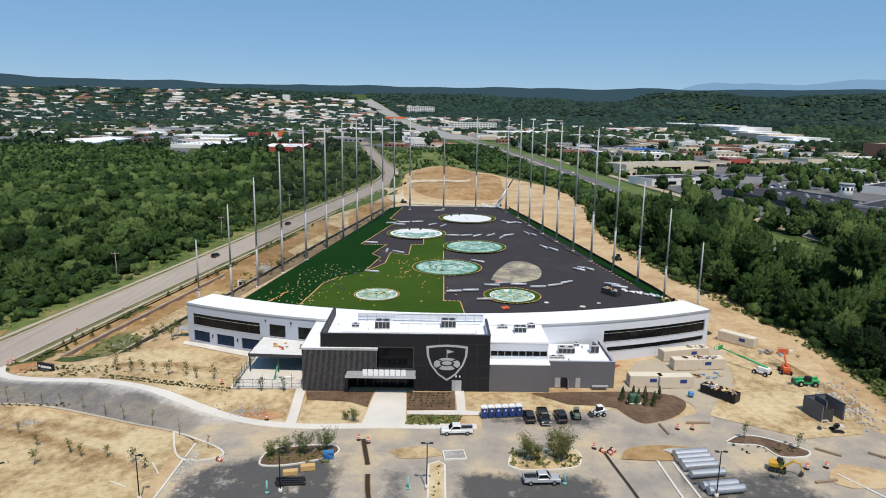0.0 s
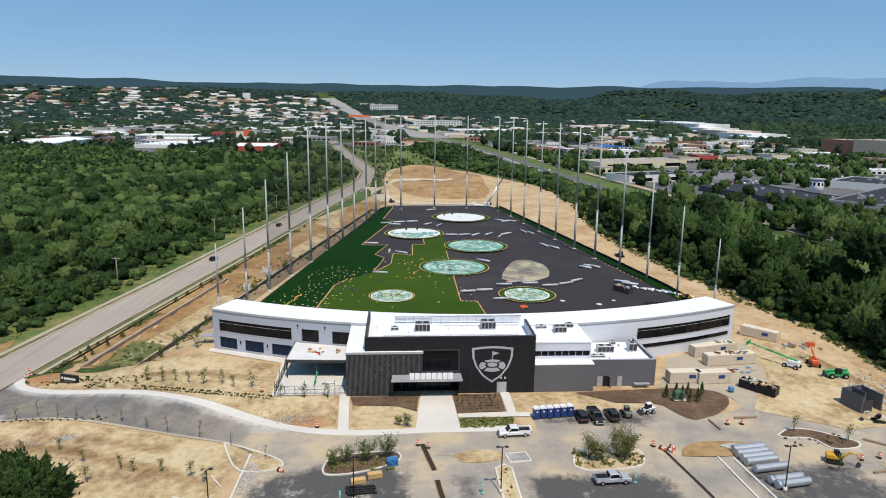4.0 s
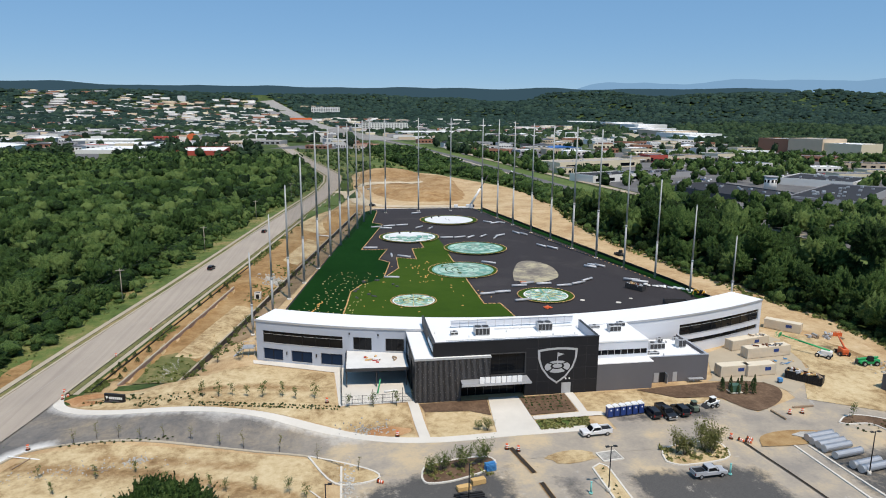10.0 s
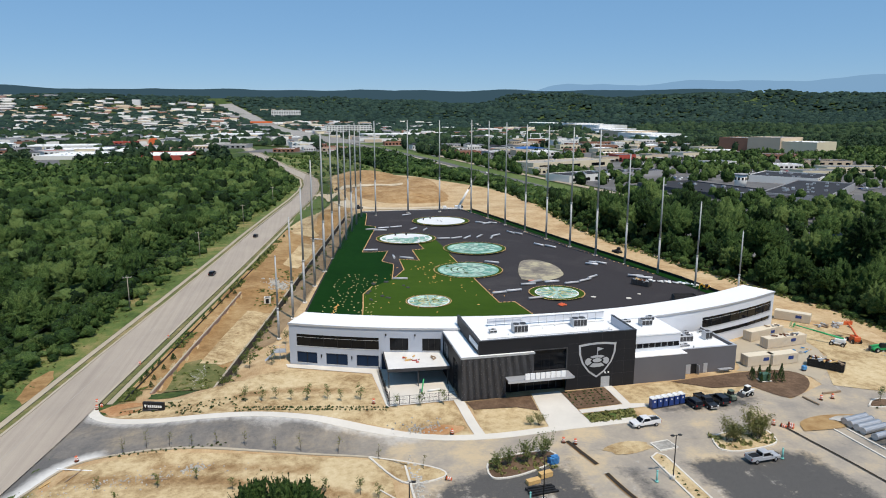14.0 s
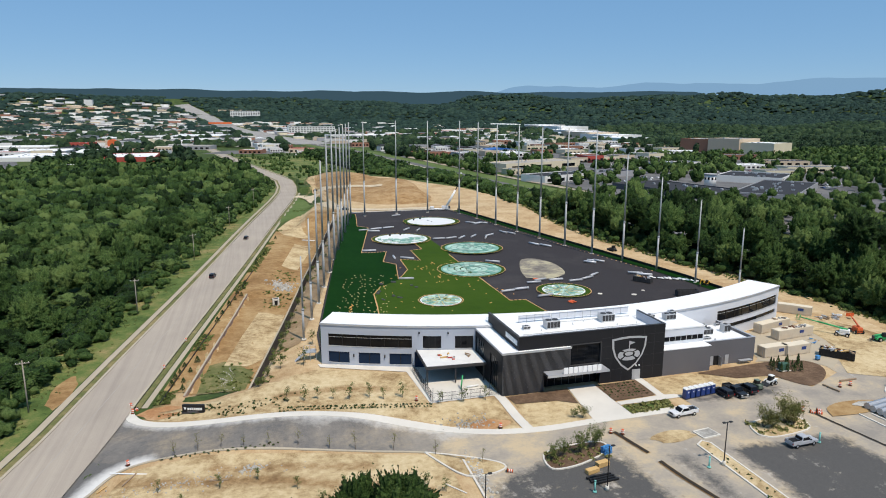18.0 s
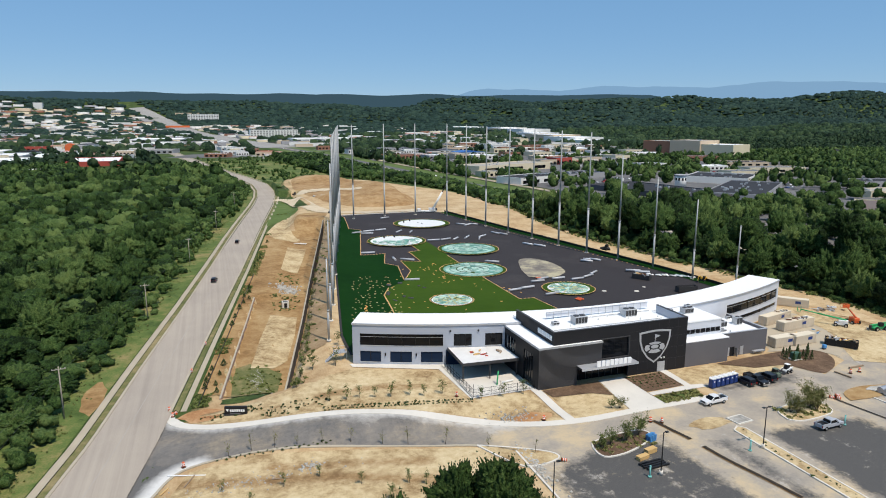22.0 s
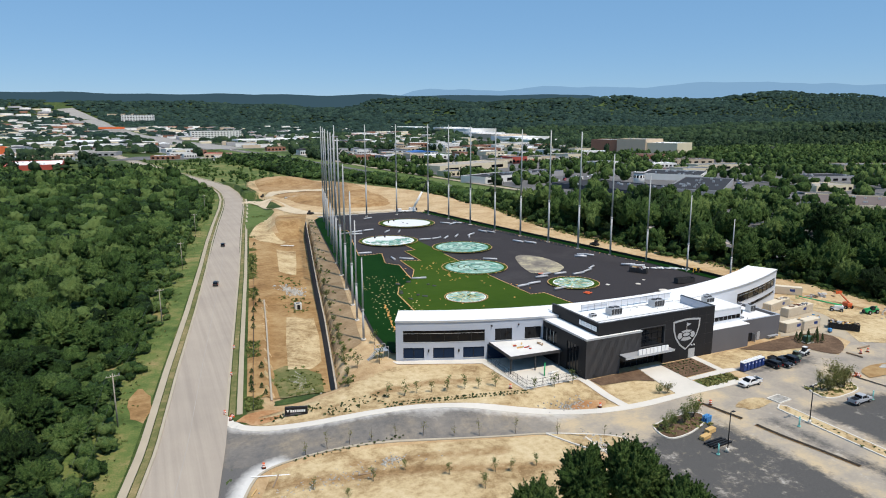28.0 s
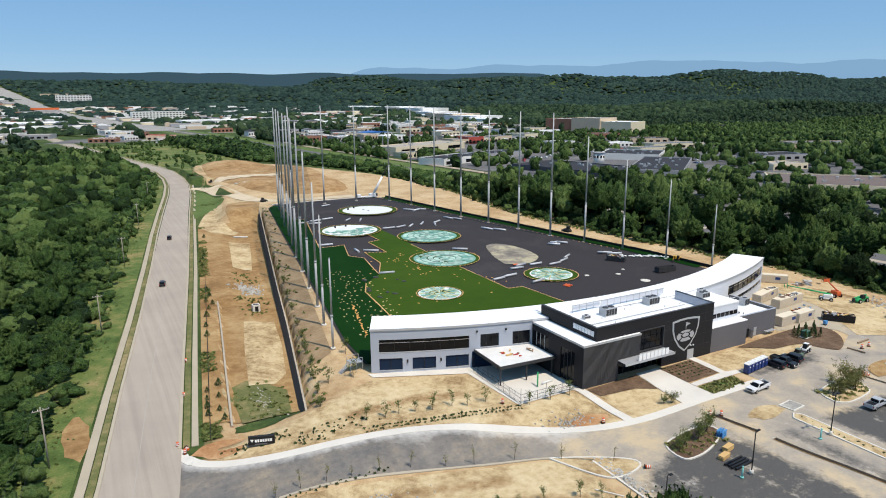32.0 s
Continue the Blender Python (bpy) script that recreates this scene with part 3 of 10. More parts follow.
def ground_z(x, y):
    r = math.hypot(x, y)
    far = along(FAR, r)
    if r > 900:
        hill = noise.noise(Vector((x * 0.0011, y * 0.0011, 3.1)))
        far += ease((r - 900) / 2500) * 14 * hill
        far += 12 * ease((x - 450) / 700) * ease((r - 1700) / 900) * (1 - ease((r - 2600) / 600))
        far += 19 * ease((x - along(MALL_BACK, y)) / 380) * (1 - 0.7 * ease((r - 2500) / 500)) * ease((r - 1680) / 620) * (1 - 0.5 * ease((x - along(MALL_BACK, y) - 1000) / 700)) * (1 + 0.45 * hill)
        far += 20 * ease((x - 700) / 500) * ease((r - 1300) / 500) * noise.noise(Vector((x * 0.0035, y * 0.0022, 14.0)))
        if r > 3000:
            far += ease((r - 3000) / 1700) * ((16 + 44 * ease((x - 100) / 900)) * hill + (8 + 30 * ease((x - 100) / 900)) * noise.noise(Vector((x * 0.0027, y * 0.0027, 9.0))) + 14 * ease((x - 300) / 1500))
        return far
    z = far
    if y > 700:
        return z
    rz = road_z(y)
    # west of the road and the road itself
    xe = along(ROAD_EAST, y)
    if x < xe + 2:
        near = rz - 0.25 - 0.02 * clamp((along(ROAD_WEST, y) - x) / 60, 0, 1) * 30
        return near + (far - near) * ease((-x - 160) / 200) if x < -160 else near
    # east: the building site
    pad = front_z(x) + (-1.25 - front_z(x)) * ease((y - 118) / 10) * ease((x + 95) / 30)
    if y < 150:
        z = pad - 0.1
    if y >= 150 or x < wall_x(y):
        rear = range_z(y, max(x, pole_x(y))) - 0.25
        if y < 176:
            rear = -1.35 + (rear + 1.35) * ease((y - 164) / 12)
        if x < pole_x(y):
            rear += (wall_top(y) + 0.1 - rear) * clamp((pole_x(y) - x) / (pole_x(y) - wall_x(y) - 1.6)) * (1 - ease((y - 378) / 25))
        if x > 60:
            rear += 0.15
        z = rear if y >= 150 else z
    # the sunken basin between retaining wall and road
    if 146 < y < 560 and x < wall_x(y) + 1.6:
        depth = ease((y - 147) / 12) * (1 - ease((y - 362) / 30))
        side = ease((x - xe - 13) / 9)
        side = max(side, 0.72 * ease((x - xe - 9.1) / 1.1) * ease((y - 152) / 3) * (1 - ease((y - 238) / 4)))
        low = rz - 1.9 * side
        top = z
        u = clamp((x - wall_x(y) - 0.35) / 1.2)
        z = (low + (top - low) * u) * depth + (rz * (1 - side) + z * side) * (1 - depth)
    elif x < xe + 14 and y < 560:
        z = rz + (z - rz) * ease((x - xe - 2) / 12)
    # spoil heaps behind the range
    if y > 395:
        for hx, hy, rx, ry, hh in ((4, 650, 34, 60, 6.5), (22, 470, 30, 34, 4.2), (-8, 500, 18, 22, 2.5), (44, 560, 22, 60, 4.0)):
            q = ((x - hx) / rx) ** 2 + ((y - hy) / ry) ** 2
            if q < 1:
                z += hh * (1 - q) ** 1.3
        z += (far - z) * ease((y - 620) / 80) * 0.6
    if x > 70:
        z += (far - z) * ease((x - 88) / 40)
    return z


def in_poly(x, y, poly):
    inside = False
    j = len(poly) - 1
    for i in range(len(poly)):
        (xi, yi), (xj, yj) = poly[i], poly[j]
        if (yi > y) != (yj > y) and x < (xj - xi) * (y - yi) / (yj - yi) + xi:
            inside = not inside
        j = i
    return inside


SITE = [(-103, 60), (-103, 118), (-99, 142), (-92, 160), (-88, 200), (-74, 300), (-57, 395), (-44, 480), (-36, 535), (-30, 560), (-32, 600), (-18, 690), (12, 715), (34, 690),
        (58, 610), (90, 520), (103, 450), (101, 393), (94, 340), (90, 290), (93, 250), (97, 222), (100, 190), (101, 168), (97, 145), (92, 118), (98, 60)]


def edge_distance(x, y, poly):
    best = 1e9
    for (ax, ay), (bx, by) in zip(poly, poly[1:] + poly[:1]):
        dx, dy = bx - ax, by - ay
        u = clamp(((x - ax) * dx + (y - ay) * dy) / (dx * dx + dy * dy))
        best = min(best, math.hypot(x - ax - u * dx, y - ay - u * dy))
    return best


def vegetation(x, y):
    if x < -400 or x > 300 or y > 900:
        return 1.0
    d = edge_distance(x, y, SITE) * (-1 if in_poly(x, y, SITE) else 1)
    v = clamp(0.5 + d / 8)
    if d < 0 and x < wall_x(y) and y > 150:
        # the weedy basin and the verge along the pavement
        v = max(v, 0.30 + 0.30 * noise.noise(Vector((x * 0.11, y * 0.06, 0.7))))
        if y < 172 and x > -90:
            v = max(v, 0.75)
    if d < 0 and x < along(ROAD_EAST, y) + 5 and y > 150:
        v = max(v, 0.42)
    if d < 0 and y > 390 and x < -30:
        v = max(v, 0.78 if y > 455 else 0.3)
    return v


def steps(spans):
    out = []
    for a, b, s in spans:
        n = max(1, round((b - a) / s))
        out += [a + (b - a) * i / n for i in range(n)]
    return out + [spans[-1][1]]


def build_ground():
    xs = steps([(-5200, -1500, 185), (-1500, -500, 50), (-500, -180, 16), (-180, -120, 4), (-120, 100, 1.3), (100, 180, 4), (180, 500, 16), (500, 1500, 50), (1500, 5200, 185)])
    ys = steps([(-600, 0, 60), (0, 80, 8), (80, 260, 1.4), (260, 420, 2.4), (420, 700, 5), (700, 1200, 20), (1200, 2600, 50), (2600, 4950, 90)])
    nx, ny = len(xs), len(ys)
    verts = np.array([(x, y, ground_z(x, y)) for y in ys for x in xs])
    veg = np.array([vegetation(x, y) for y in ys for x in xs])
    i = np.arange((ny - 1) * (nx - 1))
    a = (i // (nx - 1)) * nx + i % (nx - 1)
    quads = np.stack([a, a + 1, a + nx + 1, a + nx], axis=1)
    me = mesh_np("ground", verts, quads, tone=veg, material=M["ground"], smooth=True, attr="veg")
    tagged(new("ground", me), "bare tan clay building site among rough green land", "ground", kind="structure")


build_ground()


def smooth_line(pts, n=6):
    """Points along a soft curve through the given corners."""
    pts = [Vector((*p[:2], 0)) for p in pts]
    out = []
    for i in range(len(pts) - 1):
        p0, p1, p2, p3 = pts[max(i - 1, 0)], pts[i], pts[i + 1], pts[min(i + 2, len(pts) - 1)]
        for k in range(n):
            t = k / n
            out.append(0.5 * ((2 * p1) + (p2 - p0) * t + (2 * p0 - 5 * p1 + 4 * p2 - p3) * t * t + (3 * p1 - p0 - 3 * p2 + p3) * t ** 3))
    return [(v.x, v.y) for v in out + [pts[-1]]]


def drape(name, poly, dz, material, step=2.5, height=None, label="", category="", kind="structure", marks=None):
    """A sheet cut to an outline, following the ground dz above it."""
    height = height or ground_z
    bm = bmesh.new()
    bm.faces.new([bm.verts.new((x, y, 0)) for x, y in poly])
    bmesh.ops.triangulate(bm, faces=bm.faces)
    x0, x1 = min(p[0] for p in poly), max(p[0] for p in poly)
    y0, y1 = min(p[1] for p in poly), max(p[1] for p in poly)
    for axis, lo, hi in (((1, 0, 0), x0, x1), ((0, 1, 0), y0, y1)):
        k = lo + step
        while k < hi:
            bmesh.ops.bisect_plane(bm, geom=bm.verts[:] + bm.edges[:] + bm.faces[:], plane_co=Vector(axis) * k, plane_no=axis)
            k += step
    for v in bm.verts:
        v.co.z = height(v.co.x, v.co.y) + dz
    bmesh.ops.recalc_face_normals(bm, faces=bm.faces)
    if sum(f.normal.z for f in bm.faces) < 0:
        bmesh.ops.reverse_faces(bm, faces=bm.faces)
    for f in bm.faces:
        f.smooth = True
    ob = part(name, bm, material)
    for key, f in (marks or {}).items():
        a = ob.data.attributes.new(key, "FLOAT", "POINT")
        a.data.foreach_set("value", [f(v.co.x, v.co.y) for v in ob.data.vertices])
    return tagged(ob, label, category, kind=kind)


def strip(name, line, half, dz, material, label="", category="", kind="structure", height=None, thick=0.0, offset=0.0, parent=None):
    """A band of even width along a line; with a thickness it stands proud as a kerb."""
    height = height or ground_z
    bm = bmesh.new()
    rows = []
    n = len(line)
    for i, (x, y) in enumerate(line):
        ax, ay = line[max(i - 1, 0)]
        bx, by = line[min(i + 1, n - 1)]
        l = math.hypot(bx - ax, by - ay) or 1
        px, py = (by - ay) / l, -(bx - ax) / l
        row = []
        for s in (-half + offset, half + offset):
            qx, qy = x + px * s, y + py * s
            z = height(qx, qy) + dz
            row += [bm.verts.new((qx, qy, z)), bm.verts.new((qx, qy, z + thick))] if thick else [bm.verts.new((qx, qy, z))]
        rows.append(row)
    for a, b in zip(rows, rows[1:]):
        if thick:
            bm.faces.new((a[1], b[1], b[3], a[3]))
            bm.faces.new((a[0], b[0], b[1], a[1]))
            bm.faces.new((a[2], a[3], b[3], b[2]))
        else:
            bm.faces.new((a[0], b[0], b[1], a[1]))
    if thick:
        bm.faces.new((rows[0][0], rows[0][1], rows[0][3], rows[0][2]))
        bm.faces.new((rows[-1][0], rows[-1][2], rows[-1][3], rows[-1][1]))
    bmesh.ops.recalc_face_normals(bm, faces=bm.faces)
    if not thick and sum(f.normal.z for f in bm.faces) < 0:
        bmesh.ops.reverse_faces(bm, faces=bm.faces)
    ob = part(name, bm, material, parent)
    return tagged(ob, label, category, kind=kind) if parent is None else ob

# ---------- roads and paving ----------
ROAD_Y = steps([(-90, 60, 10), (60, 700, 6), (700, 1400, 25)])
road_mid = [((along(ROAD_EAST, y) + along(ROAD_WEST, y)) / 2, y) for y in ROAD_Y]


def road_level(x, y):
    return road_z(y) if y < 650 else road_z(650) + (ground_z(x, y) - road_z(650)) * ease((y - 650) / 250)


strip("road", [(x, y) for x, y in road_mid], 6.4, 0.06, M["road"], "worn pale grey two-lane asphalt road with concrete kerbs", "road", height=road_level)
for side, table, s in (("west", ROAD_WEST, -1), ("east", ROAD_EAST, 1)):
    line = [(along(table, y), y) for y in ROAD_Y if (y > 147 or s < 0)]
    strip("kerb_" + side, line, 0.3, 0.0, M["kerb"], "weathered concrete kerb beside the road", "kerb", height=road_level, thick=0.2, offset=s * 0.3)
    strip("pavement_" + side, line, 0.6 if s > 0 else 0.75, 0.02, M["path"], "narrow concrete footpath along the road", "pavement", height=road_level, thick=0.1, offset=s * 2.9)
    strip("verge_" + side, line, 0.6, 0.05, M["kerb_grass"], "narrow strip of rough verge grass", "verge", height=road_level, offset=s * 1.4)

UPPER = smooth_line([(-104, 151), (-101.5, 143.5), (-97, 139.5), (-88, 135.8), (-71.5, 131), (-60, 127.2), (-48, 121.2), (-35.5, 115.0), (-25, 112.6), (-13, 112.3), (8, 112.4)])
LOWER = smooth_line([(-107, 108), (-103.5, 115.5), (-98.5, 123.5), (-87, 124.5), (-69, 120), (-57, 115.5), (-47.5, 111.8), (-42, 107.6)])
BAYS = [[(-42, 100), (-36, 102.3), (-30, 103.8), (-16.5, 104.2), (-13, 98), (-13.2, 24), (-45, 24)],
        [(-9.5, 99), (-3, 98.5), (-1.5, 24), (-9.3, 24)],
        [(2, 99), (12, 98.5), (15, 97.6), (23, 98.4), (28.5, 97), (29.8, 24), (2, 24)],
        [(9, 112.5), (9, 119.2), (34.5, 120.2), (38, 115.5), (30, 111.5)],
        [(38, 99), (62, 101), (70, 24), (42, 24)]]


def lot_dust(x, y):
    d = 1.0
    for k, poly in enumerate(BAYS):
        if in_poly(x, y, poly):
            d = min(d, 1 - clamp(edge_distance(x, y, poly) / 3.6) * (0.84, 0.78, 0.9, 0.64, 0.72)[k])
    return d


def drive_dust(x, y):
    return 0.36 + 0.5 * ease((x + 62) / 30) - 0.45 * ease((-90 - x) / 10) * ease((128 - y) / 6)


def drive_spill(x, y):
    up = min(math.hypot(x - a, y - b) for a, b in UPPER)
    low = min(math.hypot(x - a, y - b) for a, b in LOWER[:24])
    s = 0.62 * clamp(1 - up / 2.8) * ease((-32 - x) / 10)
    s = max(s, 0.9 * clamp(1 - (low - 1.0) / 3.2) * ease((-92 - x) / 5))
    return max(s, 0.4 * clamp(1 - math.hypot((x + 66) / 7, (y - 128) / 5)), 0.55 * clamp(1 - math.hypot((x + 40) / 9, (y - 117) / 4)))


drape("drive", UPPER + [(12, 104), (-12, 104), (-34, 103)] + LOWER[::-1] + [(-112, 104), (-112, 152)], 0.09, M["drive"], 1.5, label="curving grey asphalt entrance drive with pale concrete dust", category="drive", marks={"dust": drive_dust, "spill": drive_spill})
strip("kerb_upper", UPPER, 1.0, 0.03, M["concrete"], "broad white concrete kerb and gutter of the drive", "kerb", thick=0.14, offset=-0.9)
strip("kerb_lower", LOWER, 0.24, 0.03, M["kerb"], "pale concrete kerb of the drive", "kerb", thick=0.17)
LOT = [(-42, 107.5), (-12, 112), (9, 112.3), (9, 119.5), (30, 120), (36, 121.5), (40, 115), (52, 120), (53, 131), (66, 134), (76, 124), (86, 112), (92, 60), (92, 20), (-44, 20)]
drape("parking_lot", LOT, 0.05, M["paving"], 1.2, label="unfinished car park of dark asphalt drifted with tan dust", category="parking lot", marks={"dust": lot_dust, "spill": lambda x, y: 0.5 * clamp(1 - math.hypot((x + 5) / 9, (y - 108) / 5))})
drape("service_yard", [(38, 130), (40, 131.5), (47, 146), (69, 157), (73, 150), (62, 128), (53, 122), (50, 127.5)], 0.1, M["path"], 3, label="pale concrete service yard beside the building", category="pavement")
BANDS = [smooth_line(q) for q in ([(-100, 119), (-95, 117.4), (-88, 115.2), (-80, 113.3), (-72, 110.8), (-63, 106.3), (-56, 103.2), (-50, 100)], [(-102, 99), (-88, 95.5), (-74, 93), (-62, 88)], [(-84, 118.5), (-70, 114.5), (-58, 110.5)],
                                 [(-98, 144), (-92, 147.5), (-86, 148)], [(-42, 117), (-36, 119.5), (-30, 118)], [(-72, 141), (-60, 141), (-50, 138)])]


def rough_soil(x, y):
    d = min(math.hypot(x - a, y - b) for q in BANDS for a, b in q)
    return 0.95 * clamp(1.15 - d / 2.6)


for name, poly, mat, lab in (
        ("footpath", [(-28.9, 129.5), (-26.9, 129.5), (-26.0, 113.8), (-28.0, 113.9)], "concrete", "narrow pale concrete footpath"),
        ("entrance_walk", [(-12.2, 128.2), (-5.9, 128.2), (-5.2, 113), (-13.8, 113)], "concrete", "wide pale concrete entrance walk"),
        ("footpath", [(4.3, 128.6), (6.2, 128.6), (6.2, 120), (9, 119.5), (9, 118), (-5.3, 118), (-5.3, 119.5), (4.5, 120)], "concrete", "pale concrete footpath to a side door"),
        ("planting_bed", [(-5.7, 127.6), (4.2, 127.9), (4.2, 120.3), (-5.4, 120.0)], "mulch", "brown mulch planting bed with young shrubs"),
        ("planting_bed", [(-5.2, 117.6), (5.5, 117.8), (3, 113.4), (-5.1, 113.4)], "verge", "weedy planting bed of green and straw tufts"),
        ("mulch_bed", [(20, 127.6), (28, 128.4)] + smooth_line([(37.5, 128.9), (43, 129.0), (47, 128.5), (50.4, 126.6), (51.2, 124.0), (49.4, 120.6), (45.5, 117.4), (41.5, 115.6), (39.4, 115.8), (38, 117.8), (36.5, 121.6)], 3) + [(33, 122.6), (27, 123)], "mulch", "dark brown mulch planting bed"),
        ("patio", [(-42.2, 149), (-42.2, 128.5), (-27.6, 128.5), (-27.6, 147)], "concrete", "pale concrete patio slab"),
        ("footing", [(-62.6, 156.5), (-62.2, 154.3), (-43.6, 146.2), (-42.6, 128.2), (-42.1, 128.2), (-42.1, 149.5)], "concrete", "pale concrete edging along the building"),
        ("soil_bed", [(-26.6, 127.2), (-12.6, 127.6), (-13.2, 121), (-17, 123.2), (-25.8, 124)], "mulch", "brown soil bed with straw patches"),
        ("clay_patch", smooth_line([(32, 102), (34, 105.4), (39.4, 106.9), (46, 106), (48, 103.9), (40, 101.6), (32, 102)], 3)[:-1], "brown_clay", "heap of smoothed orange clay"),
        ("clay_track", [(-45, 104), (-47, 30), (-108, 30), (-102, 112), (-97.5, 122.5), (-87, 123.6), (-69, 119.1), (-57, 114.6), (-47.5, 111)], "straw", "straw-coloured graded earth"),
        ("graded_earth", [(-96, 146), (-80, 147), (-62.5, 153.5), (-43.8, 145.5), (-43, 128), (-29, 128), (-28.5, 114.5), (-35, 117.5), (-48, 123.8), (-60, 129.8), (-72, 133.5), (-88, 138.2), (-97, 142)], "straw", "straw-coloured graded earth in front of the building"),
        ("graded_earth", [(-26, 127.2), (-12.4, 127.3), (-13.8, 113.8), (-26, 114.4)], "straw", "straw-coloured graded earth beside the walk"),
        ("graded_earth", [(6.4, 127.8), (24, 127.6), (27, 123), (36, 122.3), (35, 120.6), (9.2, 119.8), (6.4, 120.2)], "straw", "straw-coloured graded earth by the parked cars"),
        ("earth_track", [(66, 134), (70, 158), (80, 178), (72, 212), (64, 260), (55, 310), (46, 360), (42, 384), (66, 392), (92, 380), (88, 340), (84, 290), (88, 250), (93, 215), (95, 165), (88, 130), (90, 100), (84, 112), (76, 124)], "dirt", "tan clay haul track beside the tree line")):
    drape(name, poly, {"straw": 0.04, "dirt": 0.06, "brown_clay": 0.2, "mulch": 0.16, "grass": 0.16, "verge": 0.16, "concrete": 0.14}[mat], M[mat], 1.5 if mat == "straw" else 2.0, label=lab, category=name.replace("_", " "), marks={"brown": rough_soil} if mat == "straw" else None)

strip("lane_line", [p for p in road_mid if p[1] < 640], 0.07, 0.075, worn("faded_lane_paint", (0.40, 0.36, 0.315), 0.9, var=0.2, big=0.1, bumps=0), "faded pale lane line on the road", "road marking", height=road_level, offset=-0.6)
vy = list(range(64, 640, 24))
drape("road_bank", [(along(WEST_EDGE, y) - 4, y) for y in vy] + [(along(ROAD_WEST, y) - 4.3, y) for y in vy[::-1]], 0.06, M["verge"], 4.0, label="rough green and straw grass between road and woods", category="verge")
my = [600, 640, 690, 740, 800, 860, 920, 980, 1040, 1100]
drape("meadow", [(along(ROAD_EAST, y) + 4.6, y) for y in my] + [(4, 1100), (14, 1000), (26, 900), (36, 800), (40, 722), (18, 724), (-6, 716), (-22, 690), (-33, 600)], 0.06, M["verge"], 6.0, label="rough meadow of green and straw grass beyond the spoil heap", category="meadow")
strip("haul_track", smooth_line([(-48, 531), (-38, 528), (-33, 512), (-31, 480), (-28, 445), (-20, 421), (-2, 409), (32, 408)]), 6.0, 0.2, M["beaten_track"], "pale beaten haul track from the road to the range", "track")
drape("weed_patch", smooth_line([(-62, 399), (-57, 440), (-49, 490), (-45, 519), (-40, 508), (-38.5, 470), (-38, 442), (-49, 420), (-62, 399)], 3)[:-1], 0.18, M["mown"], 3.0, label="rough green grass beside the haul track", category="grass")
SPOIL = smooth_line([(-27, 606), (-15, 690), (12, 708), (33, 686), (48, 612), (57, 540), (46, 446), (18, 432), (-4, 442), (-22, 492), (-30, 560), (-27, 606)], 3)[:-1]


def spoil_z(x, y):
    """The heap's top: it sinks into the ground at its rim and is tipped in lumps on the near face."""
    rim = 1e9
    for (ax, ay), (bx, by) in zip(SPOIL, SPOIL[1:] + SPOIL[:1]):
        u = clamp(((x - ax) * (bx - ax) + (y - ay) * (by - ay)) / ((bx - ax) ** 2 + (by - ay) ** 2 + 1e-6))
        rim = min(rim, math.hypot(x - ax - u * (bx - ax), y - ay - u * (by - ay)))
    rim = rim if in_poly(x, y, SPOIL) else 0.0
    inner = ease(rim / 9.0)
    near = ease((y - 428) / 14) * ease((512 - y) / 26)
    lumps = 1.5 * noise.noise(Vector((x * 0.17, y * 0.12, 2.0))) + 0.9 * noise.noise(Vector((x * 0.38, y * 0.24, 5.0)))
    gully = 0.55 * noise.noise(Vector((x * 0.22 + y * 0.04, y * 0.03, 8.0)))
    return ground_z(x, y) + inner * (0.6 + near * (1.0 + lumps) + (1 - near) * gully) - 0.5 * (1 - inner)


drape("haul_track", smooth_line([(-38, 518), (-22, 530), (-6, 542), (14, 545), (26, 543), (26, 556), (8, 558), (-10, 558), (-28, 548), (-38, 536), (-38, 518)], 3)[:-1], 0.3, M["beaten_track"], 2.4, spoil_z, label="pale beaten haul track over the spoil", category="track")
drape("spoil_heap", SPOIL, 0.0, M["spoil"], 2.4, spoil_z, label="broad heap of orange-tan spoil behind the range", category="spoil heap")
drape("sandy_yard", [(54, 119), (60, 128), (66, 134), (70, 150), (77, 160), (84, 146), (87, 124), (80, 112), (68, 110)], 0.12, M["straw"], 2.0, label="pale trampled sand of the works yard", category="yard", marks={"brown": lambda x, y: 0.9 * ease((x - 78) / 7)})
wall_ys = [160, 200, 240, 280, 320, 350, 374]
drape("basin_floor", [(along(ROAD_EAST, y) + 4.4, y) for y in [156] + wall_ys] + [(wall_x(y) - 0.7, y) for y in wall_ys[::-1] + [156]], 0.16, M["brown_clay"], 1.5, label="orange-brown clay of the drainage basin", category="basin")
drape("bank_matting", [(wall_x(y) + 0.9, y) for y in [168] + wall_ys[1:]] + [(pole_x(y) - 0.6, y) for y in wall_ys[:0:-1] + [172]], 0.14, M["matting"], 1.5, label="brown erosion matting on the bank below the poles", category="bank")

# highway with two carriageways and a grass median
HWY_Y = steps([(-150, 900, 30), (900, 4550, 60)])


def hwy_level(x, y):
    return ground_z(along(HWY, y), y) + 0.4


